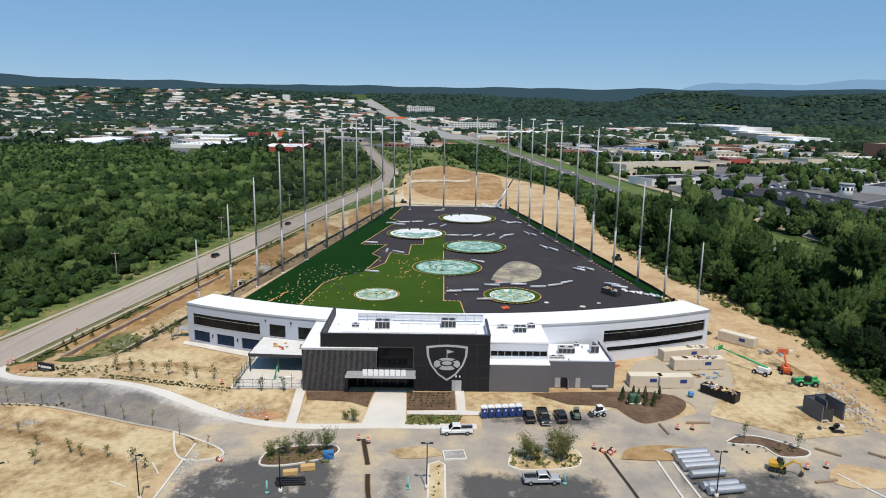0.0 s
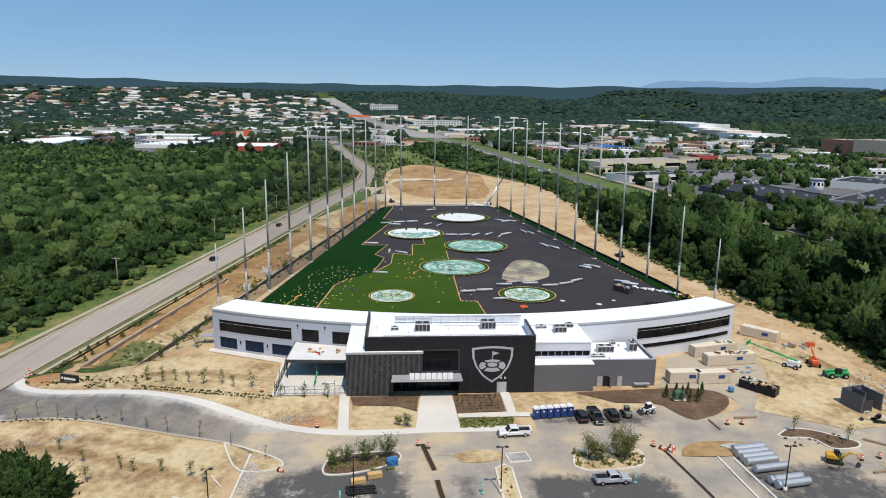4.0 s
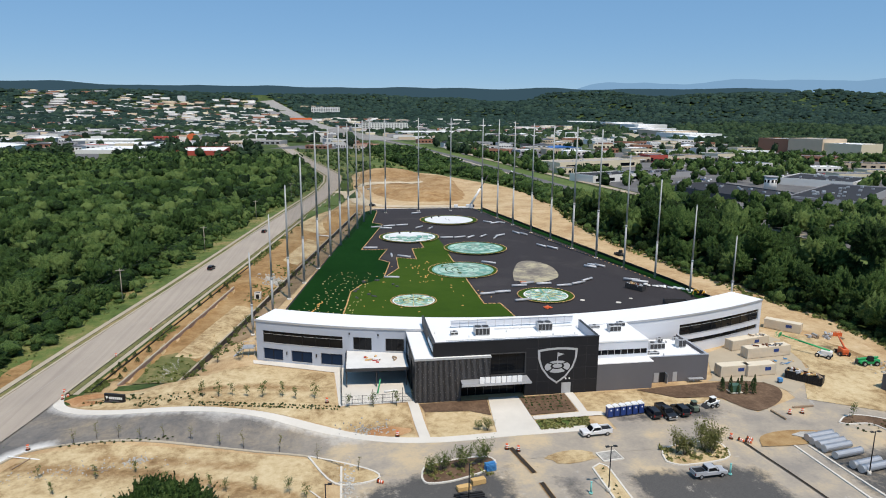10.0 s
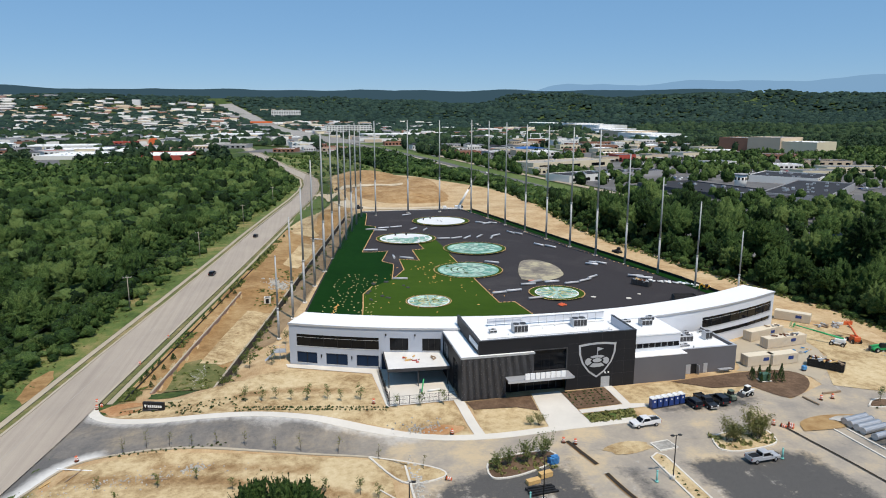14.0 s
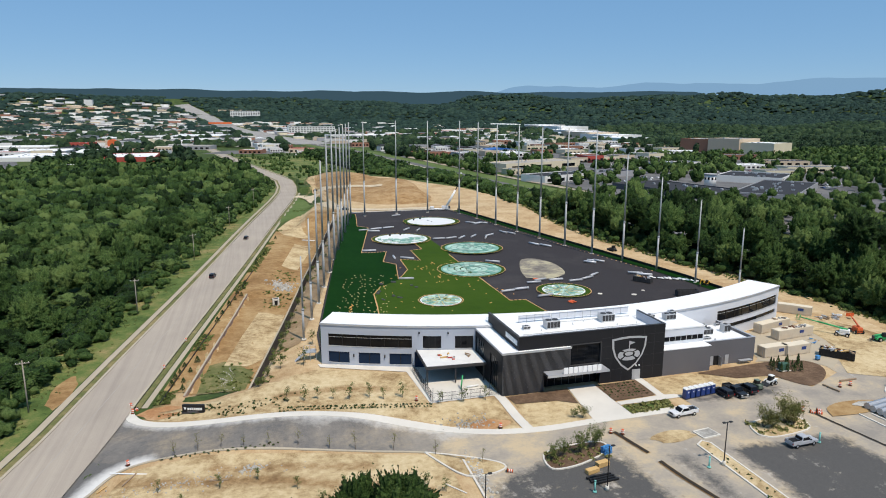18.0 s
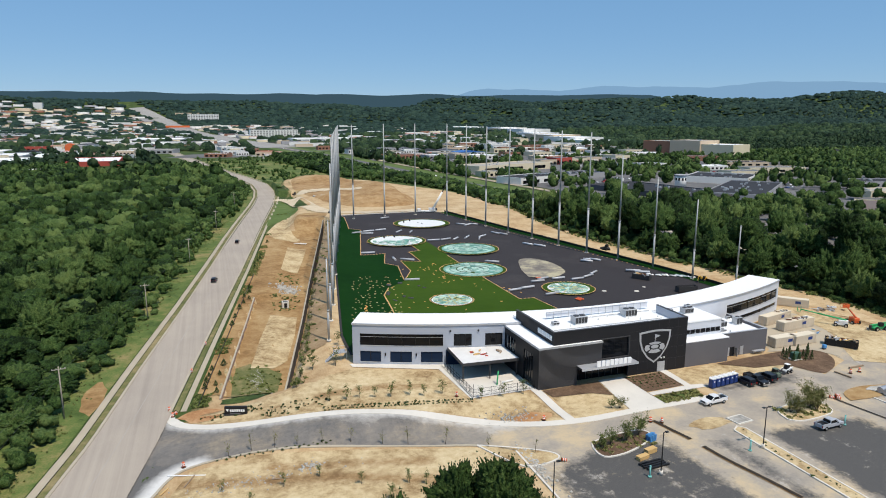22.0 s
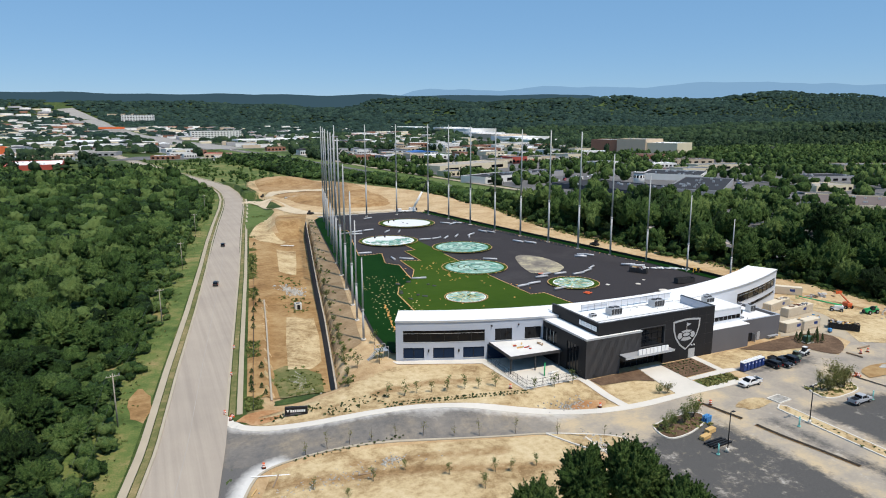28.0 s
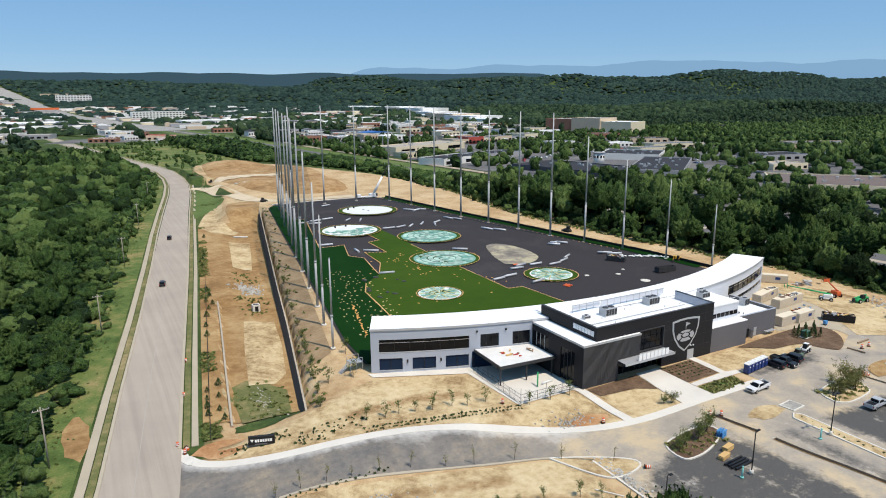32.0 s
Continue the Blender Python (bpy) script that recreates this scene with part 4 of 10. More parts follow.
hwy = [(along(HWY, y), y) for y in HWY_Y]
strip("highway_verge", [p for p in hwy if p[1] < 2400], 34, -0.05, M["mown"], "broad mown grass verge of the highway", "verge", height=hwy_level)
strip("highway_far", [p for p in hwy if p[1] > 1500], 46, 0.3, M["concrete_road"], "pale wide concrete highway running to the horizon", "highway", height=hwy_level)
strip("highway", hwy, 5.8, 0.12, M["highway"], "grey asphalt highway carriageway", "highway", height=hwy_level, offset=-8)
strip("highway", hwy, 5.8, 0.12, M["highway"], "grey asphalt highway carriageway", "highway", height=hwy_level, offset=8)
strip("highway_median", hwy, 1.9, 0.16, M["kerb"], "pale concrete highway median", "median", height=hwy_level)

# ---------- the golf range ----------
FIELD = [(-61.2, 161.4), (-61, 175.9), (-27.6, 378), (-20.2, 393), (34.4, 393), (40.5, 382.5), (71.6, 197.5), (74, 166.5), (67.3, 164), (45.4, 156.7), (29.5, 151.7), (3.2, 149.3), (-25, 151.7), (-44.9, 157.2)]


def range_level(x, y):
    return range_z(y, x)


drape("range_field", FIELD, 0.02, M["subbase"], 4, range_level, "graded charcoal subbase of a golf driving range", "sports field")
DARK = [(-60.7, 161.1), (-60.3, 176), (-27.3, 377.1), (-22.7, 386.2), (-20.5, 382.5), (-20.2, 378.1), (-24.8, 342.9), (-19.9, 337.9), (-32.7, 279), (-21.6, 281), (-26.4, 263.1), (-22.4, 257.4), (-26.3, 234.7), (-34.6, 226), (-38.5, 216.7), (-39.9, 203), (-41.2, 192.4), (-41.9, 178.4), (-42.4, 158.7), (-49.8, 159.7)]
drape("dark_turf", DARK, 0.17, M["turf_dark"], 2.5, range_level, "deep green artificial turf laid on the range", "turf")
LIGHT = [(-42.2, 158.7), (-41.9, 178.4), (-41.2, 192.4), (-39.9, 203), (-38.5, 216.7), (-34.6, 225.7), (-26.2, 234.4), (-19.8, 248.1), (-19.4, 257.3), (-19, 265.2), (-11.3, 261.7), (-11, 280.6), (-5.6, 282), (-5.9, 294.9), (1.3, 296.8), (3.4, 301.9), (3.9, 280), (2.9, 246.7), (2.8, 225.3), (2.5, 198), (7.6, 197.6), (9.2, 176.5), (10.2, 151.2), (3.2, 150.2), (-20.1, 152.1)]
drape("light_turf", LIGHT, 0.24, M["turf_light"], 2.5, range_level, "olive green artificial turf laid on the range", "turf")

# ---------- the curved range building ----------
AX, AY, AR = 3.5, 290.8, 149.0
BASE, ROOF = -1.25, 8.45


def arc_point(x, depth):
    """A point on the building's curve: x along the front face, depth behind it."""
    a = math.asin((x - AX) / AR)
    r = AR - depth
    return AX + r * math.sin(a), AY - r * math.cos(a)


def arc_slab(x0, x1, d0, d1, z0, z1, n=1, bevel=0.0):
    bm = bmesh.new()
    rows = []
    for i in range(n + 1):
        x = x0 + (x1 - x0) * i / n
        (ax, ay), (bx, by) = arc_point(x, d0), arc_point(x, d1)
        rows.append([bm.verts.new(v) for v in ((ax, ay, z0), (bx, by, z0), (bx, by, z1), (ax, ay, z1))])
    for a, b in zip(rows, rows[1:]):
        for k in range(4):
            bm.faces.new((a[k], b[k], b[(k + 1) % 4], a[(k + 1) % 4]))
    bm.faces.new(rows[0][::-1])
    bm.faces.new(rows[-1])
    bmesh.ops.recalc_face_normals(bm, faces=bm.faces)
    return bm


hall = thing("range_building", "two-storey curved golf range building with white roof and black entrance block", "building")


def curved_wall(x0, x1, openings, material, z1=ROOF):
    """The front wall cut by rectangular openings, built from flush pieces."""
    cuts = sorted({x0, x1, *[o[0] for o in openings], *[o[1] for o in openings]})
    for a, b in zip(cuts, cuts[1:]):
        holes = sorted((o[2], o[3]) for o in openings if o[0] <= a and o[1] >= b)
        z = BASE - 0.6
        for lo, hi in holes + [(z1, z1)]:
            if lo - z > 0.01:
                part("wall", arc_slab(a, b, 0.0, 0.35, z, lo, max(1, round((b - a) / 2.5))), material, hall)
            z = hi
    return None


def window(x0, x1, z0, z1, panes, glass="glass", frame="black", rail=True, depth=0.22):
    w = part("window", arc_slab(x0, x1, depth + 0.1, depth + 0.2, z0, z1, max(1, round((x1 - x0) / 3))), M["black"], hall, "dark glazed opening")
    for i in range(panes):
        a, b = x0 + (x1 - x0) * i / panes, x0 + (x1 - x0) * (i + 1) / panes
        part("pane", arc_slab(a + 0.06, b - 0.06, depth, depth + 0.08, z0 + 0.08, z1 - 0.08), M[glass], w)
        if i:
            part("mullion", arc_slab(a - 0.05, a + 0.05, depth - 0.08, depth + 0.1, z0, z1), M[frame], w)
    part("sill", arc_slab(x0, x1, -0.06, depth, z0 - 0.08, z0 + 0.002, max(1, round((x1 - x0) / 3))), M["silver"], w)
    if rail:
        part("rail", arc_slab(x0, x1, depth - 0.06, depth - 0.01, z0 + (z1 - z0) * 0.72, z0 + (z1 - z0) * 0.72 + 0.07, max(1, round((x1 - x0) / 3))), M["steel"], w)
    return w


LEFT_HOLES = [(-60.0, -41.6, 3.35, 6.25), (-39.2, -35.1, 3.3, 6.3), (-32.0, -27.9, 3.3, 6.3), (-60.0, -55.4, -0.75, 1.95), (-53.4, -48.6, -0.75, 1.95), (-46.6, -41.7, -0.75, 1.95)]
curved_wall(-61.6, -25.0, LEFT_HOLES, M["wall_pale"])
window(-60.0, -41.6, 3.35, 6.25, 6)
for o in LEFT_HOLES[1:3]:
    window(*o, 3, rail=False)
for o in LEFT_HOLES[3:]:
    window(*o, 2, glass="blue_glass", rail=False)
RIGHT_HOLES = [(39.5, 67.2, 3.5, 6.3), (40.5, 67.0, 1.1, 2.2)]
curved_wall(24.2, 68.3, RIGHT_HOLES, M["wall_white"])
window(*RIGHT_HOLES[0], 8)
window(*RIGHT_HOLES[1], 8, rail=False)
curved_wall(-25.0, 24.2, [], M["wall_white"])
# ends, range side with two tiers of open bays, and floors
for x in (-61.6, 68.3 - 0.35):
    part("end_wall", arc_slab(x, x + 0.35, 0.35, 8.6, BASE - 1.5, ROOF), M["wall_black"] if x < 0 else M["wall_white"], hall)
part("back_wall", arc_slab(-61.2, 67.9, 5.6, 5.9, BASE - 1.5, ROOF, 40), M["charcoal"], hall)
for z in (BASE - 0.3, 3.0):
    part("bay_floor", arc_slab(-61.2, 67.9, 5.9, 9.4, z, z + 0.3, 40), M["concrete"], hall)
for i in range(1, 36):
    x = -61.4 + 129.4 * i / 36
    part("bay_divider", arc_slab(x - 0.08, x + 0.08, 5.9, 8.2, BASE, ROOF), M["charcoal"], hall)
part("roof", arc_slab(-61.7, 68.4, -0.12, 8.9, ROOF, ROOF + 0.28, 60), M["roof_white"], hall, "smooth white membrane roof")
part("fascia", arc_slab(-61.75, 68.45, -0.2, -0.08, ROOF - 0.12, ROOF + 0.33, 60), M["silver"], hall)

# entrance block: tall black box with a white roof sunk behind its parapet
B = dict(x0=-23.6, x1=11.4, y0=128.4, y1=147.0, top=11.0)


def panel(name, x0, x1, y0, y1, z0, z1, mat, parent=None, label=""):
    return part(name, box(x0, x1, y0, y1, z0, z1), M[mat], hall if parent is None else parent, label)


# front wall in pieces round the upper window and the doors
panel("wall", -4.4, B["x1"], 128.4, 128.8, BASE - 0.5, 11.0, "wall_black")
panel("wall", -11.9, -4.4, 128.4, 128.8, 8.2, 11.0, "wall_black")
panel("wall", -11.9, -4.4, 128.4, 128.8, 2.4, 3.6, "wall_black")
panel("wall", -23.6, -11.9, 128.4, 128.8, 8.1, 11.0, "wall_black")
panel("wall", B["x0"], B["x0"] + 0.4, 128.8, 147.0, 8.1, 11.0, "wall_black")
panel("wall", B["x1"] - 0.4, B["x1"], 128.8, 139.5, BASE, 11.0, "wall_black")
panel("parapet_lining", B["x1"] - 0.47, B["x1"] - 0.402, 128.9, 139.4, 9.0, 10.95, "wall_pale")
panel("block_roof", B["x0"] + 0.4, B["x1"] - 0.47, 128.8, 149.6, 8.76, 9.0, "roof_white")
for x0, x1, y0, y1 in ((B["x0"] - 0.06, B["x1"] + 0.06, 128.34, 128.86), (B["x0"] - 0.06, B["x0"] + 0.46, 128.86, 147.05), (B["x1"] - 0.46, B["x1"] + 0.06, 128.86, 139.5)):
    panel("coping", x0, x1, y0, y1, 11.0, 11.09, "charcoal")
# sheet joints on the black front
for z in (1.6, 4.3, 7.0, 9.0):
    panel("joint", -4.2, B["x1"] - 0.05, 128.385, 128.4, z, z + 0.03, "charcoal")
for k in range(1, 6):
    x = -4.4 + 15.8 * k / 6
    panel("joint", x, x + 0.03, 128.385, 128.4, BASE, 10.95, "charcoal")
# large upper window
win = panel("window", -11.7, -4.4, 128.75, 128.85, 3.6, 8.2, "black", None, "tall dark window")
for i in range(4):
    for k in range(3):
        a, b = -11.7 + 7.3 * i / 4, -11.7 + 7.3 * (i + 1) / 4
        c, d = 3.6 + 4.6 * k / 3, 3.6 + 4.6 * (k + 1) / 3
        panel("pane", a + 0.05, b - 0.05, 128.66, 128.74, c + 0.05, d - 0.05, "glass", win)
for x0, x1, z0, z1 in ((-11.75, -4.3, 8.15, 8.35), (-4.55, -4.3, 3.6, 8.15), (-11.75, -4.3, 3.45, 3.65)):
    panel("frame", x0, x1, 128.22, 128.7, z0, z1, "charcoal", win)
# slatted lower block
S0, S1, SY = -27.4, -11.9, 127.7
panel("wall", S0 + 0.3, S1, SY + 0.25, 128.4, 2.2, 7.9, "wall_black")
panel("wall", S0 + 0.3, -17.9, SY + 0.25, 128.4, BASE - 0.5, 2.2, "wall_black")
slats = panel("fin_screen", S0, S1, SY + 0.14, SY + 0.25, 2.2, 7.9, "wall_black", None, "charcoal vertical fins with a diamond pattern")
panel("screen_foot", S0, -17.9, SY + 0.14, SY + 0.25, BASE, 2.2, "wall_black", slats)
fin_long = mesh_from(box(-0.055, 0.055, -0.22, 0.0, BASE, 7.9), "fin", M["slat"])
fin_short = mesh_from(box(-0.055, 0.055, -0.22, 0.0, 3.3, 7.9), "fin", M["slat"])
for i in range(62):
    x = S0 + 0.12 + 0.25 * i
    share("fin", fin_long if x < -17.9 else fin_short, slats, pose(x, SY + 0.14, 0))
stud = mesh_from(box(-0.035, 0.035, -0.02, 0.02, -0.05, 0.05), "stud", M["steel"])
for i in range(0, 62, 2):
    x = S0 + 0.12 + 0.25 * i
    for s in (-1, 1):
        for o in range(-10, 11):
            z = -0.6 + s * (x - S0) * 1.15 + o * 2.9 - (0 if s > 0 else -1.45)
            if -0.9 < z < 7.4 and (x < -17.9 or z > 3.6):
                share("stud", stud, slats, pose(x + 0.125, SY + 0.12, z))
panel("ledge_roof", S0 - 0.05, S1 + 0.1, SY - 0.05, 128.38, 7.9, 8.12, "roof_white", None, "white roof ledge")
panel("ledge_roof", S0 - 0.05, B["x0"] - 0.002, 128.38, 150.5, 7.9, 8.12, "roof_white", None, "white roof ledge")
panel("ledge_edge", S0 - 0.12, S1 + 0.14, SY - 0.12, SY - 0.052, 7.75, 8.18, "steel")
panel("ledge_edge", S0 - 0.12, S0 - 0.052, SY - 0.05, 150.5, 7.75, 8.18, "steel")
# side wall facing the patio, with two glazed openings
SIDE = [(130.5, 135.0, BASE + 0.1, 5.8), (139.2, 145.0, 3.2, 6.3)]
cut = [SY + 0.25, 130.5, 135.0, 139.2, 145.0, 147.2]
for a, b in zip(cut, cut[1:]):
    hole = [o for o in SIDE if o[0] == a]
    if hole:
        panel("wall", S0, S0 + 0.3, a, b, hole[0][3], 7.9, "wall_black")
        if hole[0][2] > BASE + 0.2:
            panel("wall", S0, S0 + 0.3, a, b, BASE - 0.5, hole[0][2], "wall_black")
        w = panel("window", S0 + 0.25, S0 + 0.3, a, b, hole[0][2], hole[0][3], "black")
        for k in range(4):
            y0, y1 = a + (b - a) * k / 4, a + (b - a) * (k + 1) / 4
            panel("pane", S0 + 0.16, S0 + 0.24, y0 + 0.06, y1 - 0.06, hole[0][2] + 0.06, hole[0][3] - 0.06, "glass", w)
            if k:
                panel("mullion", S0 + 0.06, S0 + 0.2, y0 - 0.05, y0 + 0.05, hole[0][2], hole[0][3], "silver" if a > 138 else "charcoal", w)
    else:
        panel("wall", S0, S0 + 0.3, a, b, BASE - 0.5, 7.9, "wall_black")
# entrance under the canopy
lobby = panel("entrance", -17.9, -4.4, 129.9, 130.0, BASE, 2.4, "black", None, "recessed dark glass entrance")
for i in range(8):
    a = -17.9 + 13.5 * i / 8
    panel("pane", a + 0.05, a + 1.64, 129.8, 129.88, BASE + 0.05, 2.3, "glass", lobby)
    panel("mullion", a - 0.05, a + 0.05, 129.72, 129.9, BASE, 2.4, "charcoal", lobby)
panel("soffit", -17.9, -4.4, 128.0, 130.0, 2.2, 2.4, "wall_black")
panel("wall", -18.1, -17.9, 128.0, 130.0, BASE, 2.2, "wall_black")
canopy = panel("canopy", -18.2, -3.9, 125.3, 128.4, 2.75, 3.15, "charcoal", None, "projecting steel entrance canopy")
panel("fascia", -18.25, -3.85, 125.22, 125.3, 2.7, 3.22, "silver", canopy)
panel("top_sheet", -18.1, -4.0, 125.4, 128.4, 3.154, 3.2, "silver", canopy)


def sign_bars(x0, width, y, z0, z1, n, parent, along_y=False, gap=0.22):
    """Lettering shown as plain upright bars."""
    w = width / n
    for i in range(n):
        a = x0 + i * w
        if along_y:
            panel("sign_bar", y - 0.14, y, a, a + w * (1 - gap), z0, z1, "bright_sign", parent)
        else:
            panel("sign_bar", a, a + w * (1 - gap), y, y + 0.2, z0, z1, "bright_sign", parent)


sign = panel("sign_rail", -14.0, -5.6, 125.45, 125.55, 3.22, 3.3, "steel", canopy)
sign_bars(-14.6, 8.9, 125.2, 3.25, 4.55, 8, canopy, gap=0.16)
sign_bars(129.2, 6.6, B["x0"] - 0.002, 9.0, 10.1, 7, hall, True)

# shield emblem as plain raised shapes
def shield(scale):
    pts = []
    for u, w in ((-1, 0.90), (-0.5, 0.97), (0, 1.0), (0.5, 0.97), (1, 0.90), (0.97, 0.35), (0.8, -0.2), (0.45, -0.75), (0, -1.12), (-0.45, -0.75), (-0.8, -0.2), (-0.97, 0.35)):
        pts.append((2.5 + 4.3 * u * scale, 5.2 + 3.75 * w * scale))
    return pts


emblem = part("emblem", profile(shield(1.0), 128.30, 128.385), M["silver"], hall, "silver shield emblem")
part("field", profile(shield(0.885), 128.27, 128.299), M["wall_black"], emblem)
disc = bmesh.new()
outer = [disc.verts.new((2.5 + 2.75 * math.cos(a), 128.262, 4.75 + 1.35 * math.sin(a))) for a in [2 * math.pi * i / 28 for i in range(28)]]
inner = [disc.verts.new((2.5 + 1.5 * math.cos(a), 128.262, 4.9 + 0.66 * math.sin(a))) for a in [2 * math.pi * i / 28 for i in range(28)]]
for i in range(28):
    if i % 7 != 3:
        disc.faces.new((outer[i], outer[(i + 1) % 28], inner[(i + 1) % 28], inner[i]))
part("disc", disc, M["silver"], emblem)
disc = bmesh.new()
disc.faces.new([disc.verts.new((2.5 + 1.05 * math.cos(a), 128.258, 4.95 + 0.46 * math.sin(a))) for a in [2 * math.pi * i / 20 for i in range(20)]])
part("disc", disc, M["silver"], emblem)
part("stem", box(2.42, 2.56, 128.24, 128.27, 4.9, 7.9), M["silver"], emblem)
part("pennant", profile([(2.56, 7.9), (3.9, 7.45), (2.56, 7.0)], 128.24, 128.27), M["silver"], emblem)

# right-hand blocks
panel("wall", 11.4, 24.0, 131.4, 131.8, BASE, ROOF - 0.1, "wall_white")
panel("wall", 23.6, 24.0, 131.8, 143.6, BASE, ROOF - 0.1, "wall_white")
panel("block_roof", 11.4, 24.1, 131.3, 143.6, ROOF - 0.1, ROOF + 0.2, "roof_white")
ribbon = panel("window", 11.8, 23.7, 131.34, 131.398, 5.55, 6.6, "black", None, "narrow dark ribbon window")
for i in range(8):
    a = 11.8 + 11.9 * i / 8
    panel("pane", a + 0.06, a + 1.42, 131.30, 131.338, 5.62, 6.53, "glass", ribbon)
    panel("mullion", a - 0.05, a + 0.05, 131.27, 131.335, 5.55, 6.6, "silver", ribbon)
panel("wall", 11.4, 24.0, 128.5, 128.9, BASE - 0.5, 4.6, "wall_grey")
panel("wall", 23.6, 24.0, 128.9, 131.38, BASE - 0.5, 4.6, "wall_grey")
panel("block_roof", 11.4, 24.05, 128.45, 131.38, 4.6, 4.78, "roof_white")
panel("wall", 24.0, 38.2, 130.9, 131.3, BASE - 0.5, 4.6, "wall_grey", None, "")
panel("wall", 37.8, 38.2, 131.3, 144.6, BASE - 0.5, 4.6, "wall_grey")
panel("block_roof", 24.0, 37.8, 131.3, 143.5, 3.7, 3.9, "roof_white")
panel("coping", 24.0, 38.25, 130.85, 131.32, 4.6, 4.7, "silver")
panel("coping", 37.78, 38.25, 131.32, 144.6, 4.6, 4.7, "silver")
for x, w in ((25.6, 1.1), (30.0, 1.0)):
    d = panel("door", x, x + w, 130.82, 130.898, BASE, 0.95, "steel", None, "grey steel service door")
    panel("handle", x + w - 0.16, x + w - 0.1, 130.76, 130.82, -0.3, 0.0, "chrome", d)
# A black sheet on the wall stands for the unlit room inside.
d = panel("doorway", 26.9, 28.2, 130.86, 130.9, BASE, 1.0, "black", None, "open doorway, its unlit inside a black sheet")
panel("door_leaf", 28.2, 28.28, 129.7, 130.86, BASE, 0.95, "steel", d)
d = panel("door", 3.6, 5.6, 128.3, 128.398, BASE, 1.1, "steel", None, "pale grey double door")
panel("handle", 4.55, 4.65, 128.24, 128.3, -0.4, 0.0, "chrome", d)
for x in (4.3, 5.1):
    panel("wall_lamp", x, x + 0.25, 128.1, 128.398, 1.9, 2.2, "white")

# ---------- tall net poles ----------
def net_pole(x, y, top, z0=-3.4):
    p = thing("net_pole", "tall grey steel pole carrying the range netting", "pole", pose(x, y, z0), "range net poles")
    h = top - z0
    r = 0.2 + 0.005 * h
    part("base_plate", tube((0, 0, 0.0), (0, 0, 0.45), r * 2.0, r * 1.9, 10), M["concrete"], p)
    part("lower_section", tube((0, 0, 0.4), (0, 0, h * 0.38), r, r * 0.9, 10), M["pole"], p)
    part("collar", tube((0, 0, h * 0.38 - 0.35), (0, 0, h * 0.38 + 0.15), r * 1.12, r * 1.1, 10), M["steel"], p)
    part("upper_section", tube((0, 0, h * 0.38), (0, 0, h), r * 0.84, r * 0.55, 10), M["pole"], p)
    part("cap", tube((0, 0, h), (0, 0, h + 0.25), r * 0.62, r * 0.2, 8), M["steel"], p)
    return p


EAST_POLES = [(39.3, 371.0, 53.1), (44.0, 352.3, 52.8), (47.2, 331.3, 52.1), (50.7, 310.2, 51.5), (54.0, 290.1, 51.1), (57.6, 270.8, 50.9), (60.9, 252.0, 50.4), (65.2, 235.0, 41.6), (68.8, 216.9, 34.2), (71.3, 197.4, 28.0), (75.1, 180.5, 21.0)]
WEST_POLES = [(-64.5, 173.1, 21.2), (-61.0, 190.0, 28.3), (-57.5, 205.8, 34.6), (-53.9, 225.0, 41.6), (-49.7, 245.6, 49.5), (-45.4, 266.8, 50.2), (-41.3, 286.4, 50.6), (-37.4, 305.0, 51.0), (-32.9, 327.8, 51.6), (-28.9, 347.0, 52.0), (-24.2, 369.6, 52.4)]
BACK_POLES = [(-15.6, 374.5, 52.7), (3.8, 379.5, 53.2), (22.4, 379.0, 53.2)]
for x, y, top in EAST_POLES + WEST_POLES + BACK_POLES:
    net_pole(x, y, top, range_z(y, x) - 0.35)
net = thing("range_net", "fine black safety net hung between tall poles", "netting", pose(WEST_POLES[2][0], WEST_POLES[2][1], -0.4))
for (ax, ay, at), (bx, by, bt) in zip(WEST_POLES[2:], WEST_POLES[3:]):
    bm = bmesh.new()
    bm.faces.new([bm.verts.new(v) for v in ((ax, ay, -0.4), (bx, by, -0.4), (bx, by, bt - 0.5), (ax, ay, at - 0.5))])
    part("net_panel", bm, M["net"], net).matrix_basis = pose(-WEST_POLES[2][0], -WEST_POLES[2][1], --0.4)

# ---------- trees ----------
ICO = bmesh.new()
bmesh.ops.create_icosphere(ICO, subdivisions=1, radius=1.0)
ICO_V = np.array([v.co[:] for v in ICO.verts])
ICO_F = np.array([[v.index for v in f.verts] for f in ICO.faces])
ICO.free()


